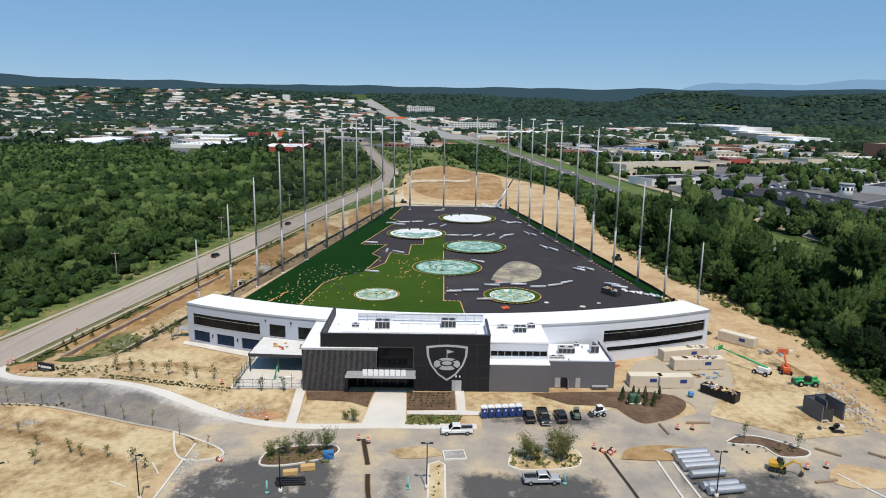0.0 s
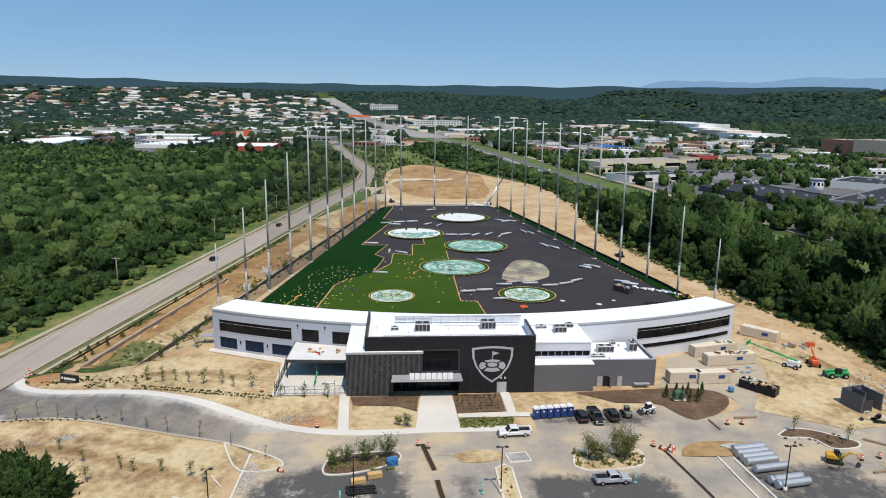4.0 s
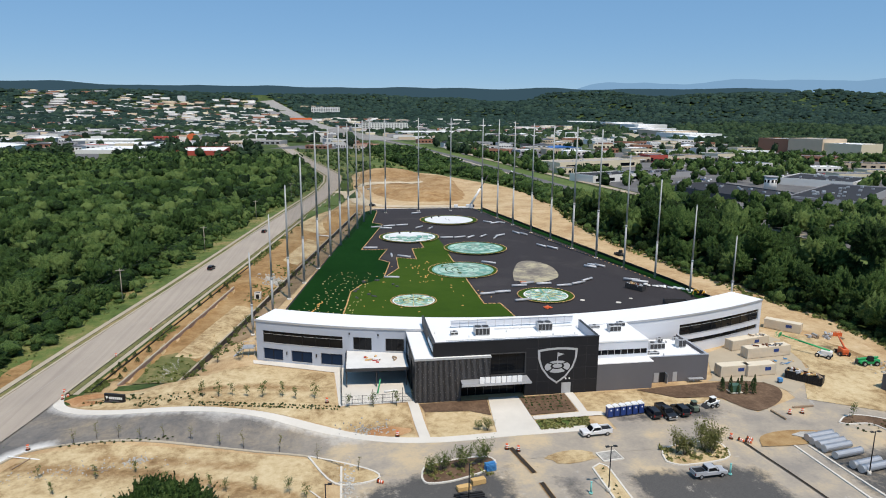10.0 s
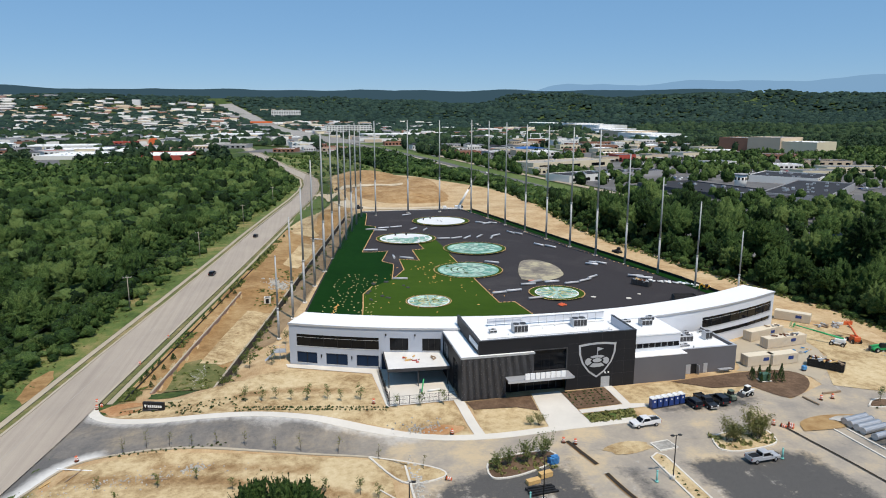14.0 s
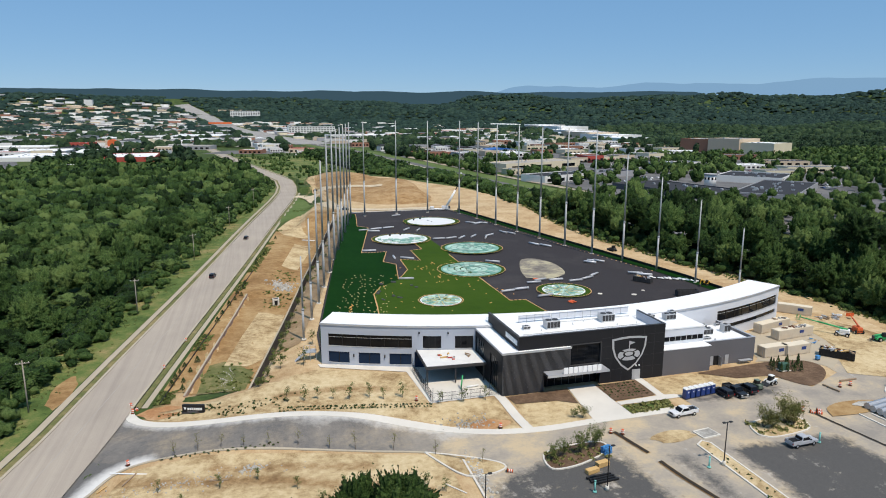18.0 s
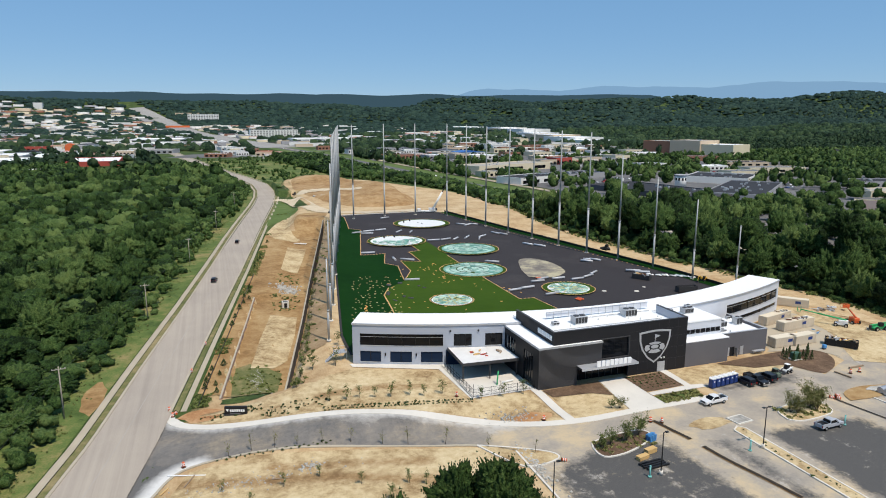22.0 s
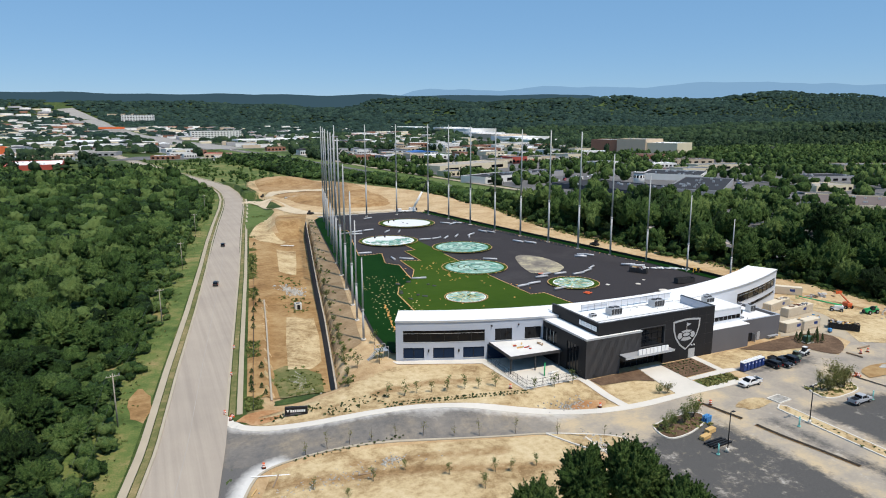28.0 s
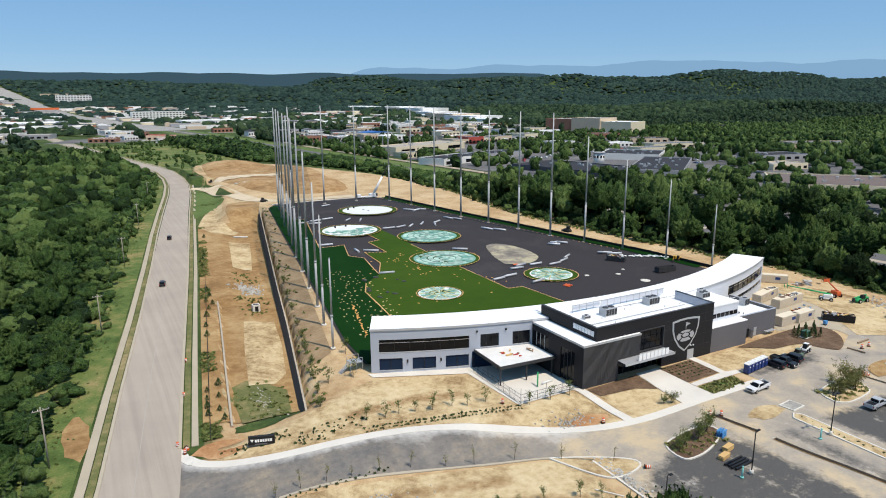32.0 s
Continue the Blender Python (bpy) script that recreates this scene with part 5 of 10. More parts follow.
def crown_template(seed, leaves_n, leaf, lobes_n, squash=0.8, spread=0.55, lobe=(0.34, 0.52), hull=0.86):
    """Leaf quads over a bunch of lobes, in a unit crown that sits on z = 0; returns verts, quads, tris."""
    rng = np.random.default_rng(seed)
    cs, rs = [], []
    for i in range(lobes_n):
        a = 2 * math.pi * (i / lobes_n * 2.618 + rng.uniform(0, 0.12))
        d = spread * math.sqrt(rng.uniform(0.02, 1.0))
        cs.append((d * math.cos(a), d * math.sin(a), 0.42 + rng.uniform(-0.16, 0.40) * (1.15 - d)))
        rs.append(rng.uniform(*lobe))
    cs, rs = np.array(cs), np.array(rs)
    V, Q, T = [], [], []
    n0 = 0
    for c, r in zip(cs, rs):
        v = ICO_V * (r * hull * rng.uniform(0.85, 1.05, (len(ICO_V), 1))) + c
        T.append(ICO_F + n0)
        V.append(v)
        n0 += len(v)
    k = rng.integers(0, lobes_n, leaves_n)
    d = rng.normal(size=(leaves_n, 3))
    d[:, 2] = np.abs(d[:, 2]) * 1.0 - 0.35
    d /= np.linalg.norm(d, axis=1, keepdims=True)
    p = cs[k] + d * (rs[k] * rng.uniform(0.80, 1.14, leaves_n))[:, None]
    nrm = d + rng.normal(scale=0.3, size=d.shape)
    nrm /= np.linalg.norm(nrm, axis=1, keepdims=True)
    u = np.cross(nrm, rng.normal(size=d.shape))
    u /= np.linalg.norm(u, axis=1, keepdims=True)
    w = np.cross(nrm, u)
    s = leaf * rng.uniform(0.55, 1.25, (leaves_n, 1))
    t = s * rng.uniform(0.55, 1.0, (leaves_n, 1))
    quad = np.stack([p - u * s, p - w * t + nrm * s * 0.15, p + u * s, p + w * t + nrm * s * 0.15], axis=1).reshape(-1, 3)
    V.append(quad)
    Q = np.arange(leaves_n * 4).reshape(-1, 4) + n0
    V = np.concatenate(V)
    V[:, 2] *= squash
    return V, Q, np.concatenate(T)


def clump_template(seed, level, lobes_n, leaves_n, leaf, squash=0.9):
    """A broad crown as one knobbly skin: a few large boughs, leaf clumps with deep creases, loose sprays on top."""
    rng = np.random.default_rng(seed)
    bm = bmesh.new()
    bmesh.ops.create_icosphere(bm, subdivisions=level, radius=1.0)
    bmesh.ops.delete(bm, geom=[v for v in bm.verts if v.co.z < -0.42], context="VERTS")
    bm.verts.index_update()
    dirs = np.array([v.co[:] for v in bm.verts])
    tris = np.array([[v.index for v in f.verts] for f in bm.faces])
    bm.free()
    radius = np.full(len(dirs), 0.50)
    for k in range(lobes_n):
        a = 2 * math.pi * (k * 0.381966 + rng.uniform(0, 0.12))
        up = rng.uniform(-0.15, 0.95)
        w = math.sqrt(max(0.0, 1 - up * up))
        c = np.array((w * math.cos(a), w * math.sin(a), up)) * rng.uniform(0.40, 0.60)
        q = rng.uniform(0.30, 0.46)
        b = dirs @ c
        inside = b * b - (c @ c - q * q)
        radius = np.maximum(radius, np.where(inside > 0, b + np.sqrt(np.maximum(inside, 0)), 0))
    off = Vector((seed * 3.7, seed * 1.3, 0))
    for n, d in enumerate(dirs):
        p = Vector(d * radius[n])
        big = noise.voronoi(p * 4.2 + off)[0][0]
        small = noise.voronoi(p * 9.5 + off)[0][0]
        fine = noise.voronoi(p * 19.0 + off)[0][0] if level > 3 else 0.25
        radius[n] *= 1.27 - 0.40 * big - 0.42 * small - 0.26 * fine
    skin = dirs * radius[:, None]
    k = rng.integers(0, len(dirs), leaves_n)
    p = skin[k] * rng.uniform(0.98, 1.10, (leaves_n, 1))
    nrm = dirs[k] + rng.normal(scale=0.8, size=(leaves_n, 3))
    nrm /= np.linalg.norm(nrm, axis=1, keepdims=True)
    u = np.cross(nrm, rng.normal(size=nrm.shape))
    u /= np.linalg.norm(u, axis=1, keepdims=True)
    w = np.cross(nrm, u)
    t = leaf * rng.uniform(0.5, 1.3, (leaves_n, 1))
    cards = np.stack([p - u * t, p - w * t * 0.7, p + u * t, p + w * t * 0.7], axis=1).reshape(-1, 3)
    V = np.concatenate([skin, cards])
    V[:, 2] = (V[:, 2] + 0.36) * squash / 1.3
    return V, np.arange(leaves_n * 4).reshape(-1, 4) + len(skin), tris


NEAR_CROWNS = [clump_template(10 + i, 5, 12, 800, 0.030) for i in range(6)]
MID_CROWNS = [clump_template(30 + i, 4, 10, 220, 0.045) for i in range(6)]
LOW_CROWNS = [clump_template(40 + i, 3, 9, 50, 0.08) for i in range(6)]
FAR_CROWNS = [crown_template(50 + i, 14, 0.26, 2, hull=0.95, lobe=(0.55, 0.72), spread=0.3) for i in range(6)]
DISTANT_CROWNS = []
for i in range(6):
    rr = np.random.default_rng(70 + i)
    low = [(math.cos(a), math.sin(a), 0.22) for a in np.arange(6) * math.pi / 3]
    mid = [(0.74 * math.cos(a), 0.74 * math.sin(a), 0.74) for a in (np.arange(6) + 0.5) * math.pi / 3]
    v = np.array(low + mid + [(0, 0, 1.0)]) * rr.uniform(0.78, 1.10, (13, 1))
    t = []
    for k in range(6):
        n = (k + 1) % 6
        t += [(k, n, 6 + k), (n, 6 + n, 6 + k), (6 + k, 6 + n, 12)]
    DISTANT_CROWNS.append((v, np.zeros((0, 4), int), np.array(t)))


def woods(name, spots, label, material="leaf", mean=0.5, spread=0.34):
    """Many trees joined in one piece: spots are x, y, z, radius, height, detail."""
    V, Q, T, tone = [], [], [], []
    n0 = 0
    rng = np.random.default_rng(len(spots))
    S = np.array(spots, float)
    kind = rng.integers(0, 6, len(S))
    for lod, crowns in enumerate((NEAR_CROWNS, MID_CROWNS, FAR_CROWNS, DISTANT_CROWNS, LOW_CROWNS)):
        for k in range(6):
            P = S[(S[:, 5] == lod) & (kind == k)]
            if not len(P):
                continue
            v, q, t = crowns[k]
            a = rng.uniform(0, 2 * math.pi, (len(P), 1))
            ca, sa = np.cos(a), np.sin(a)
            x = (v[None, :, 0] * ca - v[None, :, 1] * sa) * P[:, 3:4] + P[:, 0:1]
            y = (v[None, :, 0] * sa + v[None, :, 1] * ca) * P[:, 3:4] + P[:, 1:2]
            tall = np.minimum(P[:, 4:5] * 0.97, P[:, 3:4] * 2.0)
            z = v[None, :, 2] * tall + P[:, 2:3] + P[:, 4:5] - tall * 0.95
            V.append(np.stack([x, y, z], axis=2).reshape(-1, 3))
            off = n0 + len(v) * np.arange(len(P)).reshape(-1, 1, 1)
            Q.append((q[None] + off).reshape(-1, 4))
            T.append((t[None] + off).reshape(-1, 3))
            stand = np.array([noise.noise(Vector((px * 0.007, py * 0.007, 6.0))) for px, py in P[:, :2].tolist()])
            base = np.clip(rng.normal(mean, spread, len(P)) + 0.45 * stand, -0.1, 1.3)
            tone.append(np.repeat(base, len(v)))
            n0 += len(v) * len(P)
    me = mesh_np(name, np.concatenate(V), np.concatenate(Q), np.concatenate(T), np.concatenate(tone), M[material])
    return tagged(new(name, me), label, "woods", kind="stuff")


def scatter(x0, x1, y0, y1, gap, keep, seed, jitter=0.75):
    rng = random.Random(seed)
    out = []
    y, row = y0, 0
    while y < y1:
        x = x0 + (gap / 2 if row % 2 else 0)
        while x < x1:
            px, py = x + rng.uniform(-1, 1) * gap * jitter / 2, y + rng.uniform(-1, 1) * gap * jitter / 2
            if keep(px, py):
                out.append((px, py, rng.random()))
            x += gap
        y += gap * 0.87
        row += 1
    return out


def in_view(x, y, margin=40):
    """Whether a place lies in the broad fan that the flight overlooks."""
    return y > 95 - 0.2 * abs(x) and -0.78 * y - 150 - margin < x < 2.1 * y + margin




def west_wood(x, y):
    edge = along(WEST_EDGE, y) + 3.5 * noise.noise(Vector((y * 0.05, 1.0, 0)))
    deep = along([(0, -520), (300, -480), (480, -420), (560, -335), (620, -272), (700, -238), (780, -202), (860, -142), (920, -115), (1060, -90)], y)
    if math.hypot(x + 286, y - 886) < 26:
        return False
    return deep + 18 * noise.noise(Vector((x * 0.01, y * 0.01, 0))) < x < edge and in_view(x, y)


EAST_EDGE = [(60, 103), (118, 99), (145, 101), (168, 100), (190, 93), (222, 89), (250, 86), (290, 83), (340, 86), (393, 94), (455, 98), (520, 96), (610, 72), (690, 50), (740, 42), (800, 36), (900, 26), (1000, 14), (1150, 5)]


def east_wood(x, y):
    lo = along(EAST_EDGE, y) + 2.5 * noise.noise(Vector((y * 0.06, 5.0, 0)))
    hi = along(HWY, y) - 17 - 4 * noise.noise(Vector((y * 0.02, 8.0, 0)))
    if y > 560:
        hi -= 14 * ease((y - 560) / 200)
    return lo < x < hi and in_view(x, y)


spots = []
for x, y, u in scatter(-560, -60, 70, 1060, 11.6, west_wood, 1):
    d = math.hypot(x + 60, y - 10)
    lump = noise.noise(Vector((x * 0.03, y * 0.03, 2.0)))
    r = 5.4 + 4.6 * ((u * 7.3) % 1) ** 1.6
    h = 8.0 + 7.5 * ((u * 13.7) % 1) ** 1.3 + 4.0 * lump + (2 if y > 600 else 0) - 3.5 * ease((y - 780) / 120)
    edge = along(WEST_EDGE, y) - x
    if edge < 8:
        r *= 0.75
        h *= 0.62
    spots.append((x, y, ground_z(x, y) - 0.3, r, h, 0 if d < 225 else (1 if d < 370 else (4 if d < 720 else 2))))
under = []
for x, y, u in scatter(-420, -60, 70, 560, 7.4, west_wood, 8):
    if math.hypot(x + 60, y - 10) < 480:
        under.append((x, y, ground_z(x, y) - 0.3, 3.0 + 2.2 * u, 4.0 + 3.5 * ((u * 7.3) % 1), 4))
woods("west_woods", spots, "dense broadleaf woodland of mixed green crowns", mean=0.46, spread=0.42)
# The low mean puts the shade between the crowns into the leaf colour.
woods("west_understorey", under, "low growth between the woodland trees, toned dark as shade", mean=0.12, spread=0.2)
spots = []
for x, y, u in scatter(-50, 190, 70, 1150, 9.4, east_wood, 2):
    d = math.hypot(x + 40, y - 10)
    r = 5.6 + 4.6 * ((u * 7.3) % 1)
    rim_gap = x - along(EAST_EDGE, y)
    h = 14.5 + 7.0 * ((u * 13.7) % 1) + 4.0 * (1 - ease((y - 260) / 110))
    h *= 1 - 0.45 * ease((y - 330) / 160)
    if (u * 91.7) % 1 < 0.14 and 150 < y < 380 and rim_gap > 14:
        r, h = r * 1.15, h * 1.4
    if rim_gap < 5:
        r, h = r * 0.72, h * 0.66
    spots.append((x, y, ground_z(x, y) - 0.3, r, h, 0 if d < 240 else (1 if d < 400 else (4 if y < 760 else 2))))
under = []
for x, y, u in scatter(60, 150, 90, 520, 6.6, east_wood, 12):
    under.append((x, y, ground_z(x, y) - 0.3, 2.8 + 2.0 * u, 4.5 + 4.0 * ((u * 7.3) % 1), 4))
for x, y, r, h in ((124, 178, 6.5, 17), (128, 186, 6.5, 18), (125, 194, 6.5, 18), (129, 201, 6.5, 18), (126, 209, 6.5, 17), (130, 217, 6.5, 18)):
    spots.append((x, y, ground_z(x, y) - 0.3, r, h, 0))
woods("east_woods", spots, "dense belt of broadleaf trees along the highway", mean=0.32)
# Toned almost black: shade under the belt is put into the leaves.
woods("east_understorey", under, "low growth under the highway tree belt, toned dark as shade", mean=0.08, spread=0.2)


def edge_bushes(name, edge, inward, seed, label, tone):
    """Bushes and low boughs that close the foot of a wood's edge."""
    rr = random.Random(seed)
    out = []
    y = 62.0
    while y < 640:
        x = along(edge, y) + inward * rr.uniform(-5.0, 6.0) + 3 * noise.noise(Vector((y * 0.05, 1.0, seed)))
        out.append((x, y, ground_z(x, y) - 0.2, rr.uniform(1.4, 3.4), rr.uniform(1.8, 5.5), 4 if y < 330 else 2))
        y += rr.uniform(0.5, 1.4) * (1 + y / 500)
    woods(name, out, label, mean=tone)


edge_bushes("west_edge_bushes", WEST_EDGE, -1, 3, "low boughs and bushes along the wood's edge", 0.6)
# Darker than the west edge: shade under tall crowns put into the tone.
edge_bushes("east_edge_bushes", [(y, x + 1) for y, x in EAST_EDGE], 1, 4, "low boughs and bushes along the tree belt, toned as shaded", 0.22)


def scrub(x, y):
    return along(ROAD_EAST, y) + 5 < x < along(EAST_EDGE, y) and not in_poly(x, y, SITE)


spots = []
for x, y, u in scatter(-120, 60, 570, 1150, 6.5, scrub, 6):
    if noise.noise(Vector((x * 0.04, y * 0.03, 4.0))) + 0.9 * u > 0.78:
        spots.append((x, y, ground_z(x, y) - 0.2, 1.6 + 2.2 * ((u * 7.3) % 1), 2.0 + 3.5 * ((u * 13.7) % 1), 2))
woods("scrub_bushes", spots, "low green bushes and scrub on rough ground", mean=0.65)


def outskirts(x, y):
    """Loose far woodland round the shops and suburbs."""
    r = math.hypot(x, y)
    if not in_view(x, y) or r > 4850 or (y < 380 and x < 180):
        return False
    if west_wood(x, y) or east_wood(x, y):
        return False
    if abs(x - along(HWY, y)) < (62 if y > 1500 else 36) or (y < 1150 and -135 < x < 120) or (y < 760 and in_poly(x, y, SITE)):
        return False
    if -150 < x - along(ROAD_WEST, min(y, 1390)) < 30 and y < 1000:
        return False
    return True


FAR_SPOTS = []
for y0, y1, gap in ((120, 1000, 11), (1000, 1900, 15), (1900, 3000, 19), (3000, 4850, 31)):
    for x, y, u in scatter(-3600, 4400, y0, y1, gap, outskirts, y0, 1.25):
        n = noise.noise(Vector((x * 0.005, y * 0.005, 20.0))) + 0.5 * noise.noise(Vector((x * 0.016, y * 0.016, 2.0)))
        r = math.hypot(x, y)
        mid = along(HWY, y)
        if x > mid:
            # shops below, closed forest on the slopes
            slope = ease((x - mid - 560 - 0.22 * (y - 700)) / 260)
            wooded = max(slope, ease((r - 2500) / 900))
        else:
            wooded = 0.08 + 0.6 * ease((r - 3300) / 900) + 0.3 * ease((r - 4200) / 400) + 0.3 * ease((-x - 700) / 600)
            if x < -160 and y < 1060:
                wooded = 0.95
            elif x < -600 and r < 1350:
                wooded = 0.6
        if 180 < x < 600 + 0.5 * max(0, y - 380) and y < 1250:
            if y < 400 and x < 300:
                if u > 0.8:
                    continue
            elif u > (0.37 if y < 470 else 0.27) + 0.3 * n + 0.12 * ease((x - 480) / 200):
                continue
        elif n + 0.75 * (u - 0.5) < 0.13 - 0.95 * wooded:
            continue
        FAR_SPOTS.append((x, y, gap, u))


def plant_far(blocked):
    S = np.array(FAR_SPOTS)
    keep = np.ones(len(S), bool)
    for x0, x1, y0, y1 in blocked:
        keep &= ~((S[:, 0] > x0 - 3) & (S[:, 0] < x1 + 3) & (S[:, 1] > y0 - 3) & (S[:, 1] < y1 + 3))
    near, far = [], []
    for x, y, gap, u in S[keep].tolist():
        low = 0.8 if x < -130 and y < 1150 else 1.0
        spot = (x, y, ground_z(x, y) - 0.5, (gap if y > 1000 else 10) * (0.44 + 0.48 * ((u * 7.3) % 1) ** 1.3), low * (6 + (11 if y > 1000 else 6) * ((u * 13.7) % 1) ** 1.4 + gap * 0.16) * (1.3 if y < 470 and x > 180 else 1.0))
        if y < 1000:
            near.append(spot + ((1 if y < 400 and x < 270 else 4) if y < 480 and x < 520 else 2,))
        else:
            far.append(spot + (2 if y < 1350 else 3,))
    for x, y, r, h in ((225, 345, 6.5, 15), (233, 402, 7, 17), (230, 450, 6.5, 17), (240, 505, 7, 16), (244, 602, 7, 15), (270, 366, 6, 15), (292, 345, 6.5, 16), (276, 255, 6, 15), (258, 300, 6, 14), (236, 318, 6.5, 15), (214, 372, 5.5, 13), (222, 480, 5.5, 13), (243, 388, 7, 17), (250, 396, 6, 15), (258, 327, 7, 18), (293, 347, 7, 18), (318, 352, 7, 17), (302, 300, 6.5, 18), (242, 240, 7, 18), (251, 236, 6, 16), (318, 528, 7, 18), (306, 545, 7, 16), (273, 590, 7, 18), (352, 601, 8, 18), (334, 575, 7, 16), (212, 430, 6, 14), (205, 400, 6, 14), (376, 396, 7, 17), (392, 388, 6, 15), (198, 300, 6, 15), (205, 285, 6, 15), (196, 250, 7, 19), (204, 262, 6.5, 18), (190, 268, 7, 18), (212, 246, 7, 19), (220, 262, 6.5, 18), (200, 232, 6.5, 18), (192, 318, 6.5, 16), (188, 350, 6, 14), (228, 276, 7, 18), (262, 285, 6, 16)):
        near.append((x, y, ground_z(x, y) - 0.4, r, h, 1))
    woods("suburb_trees", near, "scattered broadleaf trees among shops and car parks", mean=0.32)
    # Beyond 2500 m the woods take the leaf colour with haze put in.
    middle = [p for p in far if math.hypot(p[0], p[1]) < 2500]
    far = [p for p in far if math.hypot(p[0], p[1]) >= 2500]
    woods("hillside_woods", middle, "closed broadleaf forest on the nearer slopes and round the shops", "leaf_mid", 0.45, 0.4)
    woods("far_woods", far, "wooded hills and tree clumps round the far suburbs", "leaf_hazed", 0.45, 0.45)
    print("far trees", len(near), len(far))

# ---------- things on the range ----------
def ring(r0, r1, n=48, z=0.0, h=0.0):
    bm = bmesh.new()
    a = [bm.verts.new((r1 * math.cos(2 * math.pi * i / n), r1 * math.sin(2 * math.pi * i / n), z)) for i in range(n)]
    b = [bm.verts.new((r0 * math.cos(2 * math.pi * i / n), r0 * math.sin(2 * math.pi * i / n), z + h)) for i in range(n)]
    for i in range(n):
        bm.faces.new((a[i], a[(i + 1) % n], b[(i + 1) % n], b[i]))
    return bm


def target(x, y, r, kind, fringe=1.6):
    """A round sunken target: orange edge line, turf fringe, bowl and patterned panels."""
    g = thing("range_target", {"white": "round sunken golf target with a bare white bowl", "half": "round sunken golf target with white bowl half covered in green mesh",
                               "full": "round sunken golf target with pale green segmented panels", "small": "small round golf target with pale mosaic panels"}[kind], "golf target", pose(x, y, range_z(y, x) + 0.16), "round golf targets")
    rng = random.Random(int(x * 7 + y))
    part("turf_fringe", ring(r - fringe - 0.6, r, 56, 0.21), M["turf_light"], g, "green turf fringe")
    # edge marker, broken into short dashes
    dash = bmesh.new()
    for i in range(44):
        a0, a1 = 2 * math.pi * (i + 0.05) / 44, 2 * math.pi * (i + 0.82) / 44
        vs = [dash.verts.new(((r + o) * math.cos(a), (r + o) * math.sin(a), 0.3)) for o, a in ((-0.16, a0), (0.16, a0), (0.16, a1), (-0.16, a1))]
        dash.faces.new(vs)
    part("edge_marker", dash, M["marker"], g, "orange edge marker")
    rb = r - fringe
    part("bowl", ring(rb * 0.45, rb, 56, 0.24, -0.23), M["white" if kind != "full" else "target_teal"], g)
    bm = bmesh.new()
    bm.faces.new([bm.verts.new((rb * 0.455 * math.cos(a), rb * 0.455 * math.sin(a), 0.0)) for a in [2 * math.pi * i / 40 for i in range(40)]])
    part("bowl_floor", bm, M["white" if kind in ("white", "half") else "target_teal"], g)
    if kind == "white":
        for i in range(3):
            bm = bmesh.new()
            a = rng.uniform(0, 6.28)
            d = rng.uniform(0, rb * 0.35)
            add_box(bm, -0.8, 0.8, -0.12, 0.12, 0.0, 0.2, pose(d * math.cos(a), d * math.sin(a), 0.05, 0, 0, math.degrees(a)))
            part("grating", bm, M["steel"], g)
    rings = {"white": (), "half": (0.3, 0.52, 0.76, 0.93), "full": (0.17, 0.36, 0.56, 0.78, 0.95), "small": (0.24, 0.48, 0.72, 0.95)}[kind]
    z0 = 0.06
    prev = 0.0
    for k, q in enumerate(rings):
        m = 8 + 5 * k
        for i in range(m):
            a0, a1 = 2 * math.pi * (i + 0.07) / m, 2 * math.pi * (i + 0.93) / m
            if kind == "half" and (math.sin((a0 + a1) / 2) > 0.62 - 0.08 * k or rng.random() < 0.12):
                continue
            if rng.random() < 0.06:
                continue
            ra, rc = rb * (prev + 0.025), rb * (q - 0.02)
            lift = z0 + (0.14 if q > 0.5 else 0.0)
            bm = bmesh.new()
            pts = [(ra, a0), (rc, a0 + rng.uniform(-0.04, 0.04)), (rc * 1.0, (a0 + a1) / 2), (rc, a1), (ra, a1 + rng.uniform(-0.04, 0.04))]
            lo = [bm.verts.new((p * math.cos(a), p * math.sin(a), lift)) for p, a in pts]
            hi = [bm.verts.new((p * math.cos(a), p * math.sin(a), lift + 0.12)) for p, a in pts]
            bm.faces.new(hi)
            for j in range(5):
                bm.faces.new((lo[j], lo[(j + 1) % 5], hi[(j + 1) % 5], hi[j]))
            part("panel", bm, M["target_panel" if rng.random() < (0.45 if kind == "half" else 0.7) else "target_teal"], g)
        prev = q
    if kind == "small":
        bm = bmesh.new()
        for i in range(10):
            a = 2 * math.pi * i / 10 + 0.2
            add_box(bm, rb * 0.22, rb * 0.95, -0.16, 0.16, 0.26, 0.36, pose(0, 0, 0, 0, 0, math.degrees(a)))
        part("spoke", bm, M["straw_line"], g, "straw-coloured spokes")
    if kind in ("white", "half"):
        for i in range(2):
            a = rng.uniform(0.3, 2.8)
            part("barrel", tube((rb * 0.8 * math.cos(a), rb * 0.8 * math.sin(a), 0.1), (rb * 0.8 * math.cos(a), rb * 0.8 * math.sin(a), 1.1), 0.45, 0.4, 8), M["black"], g)


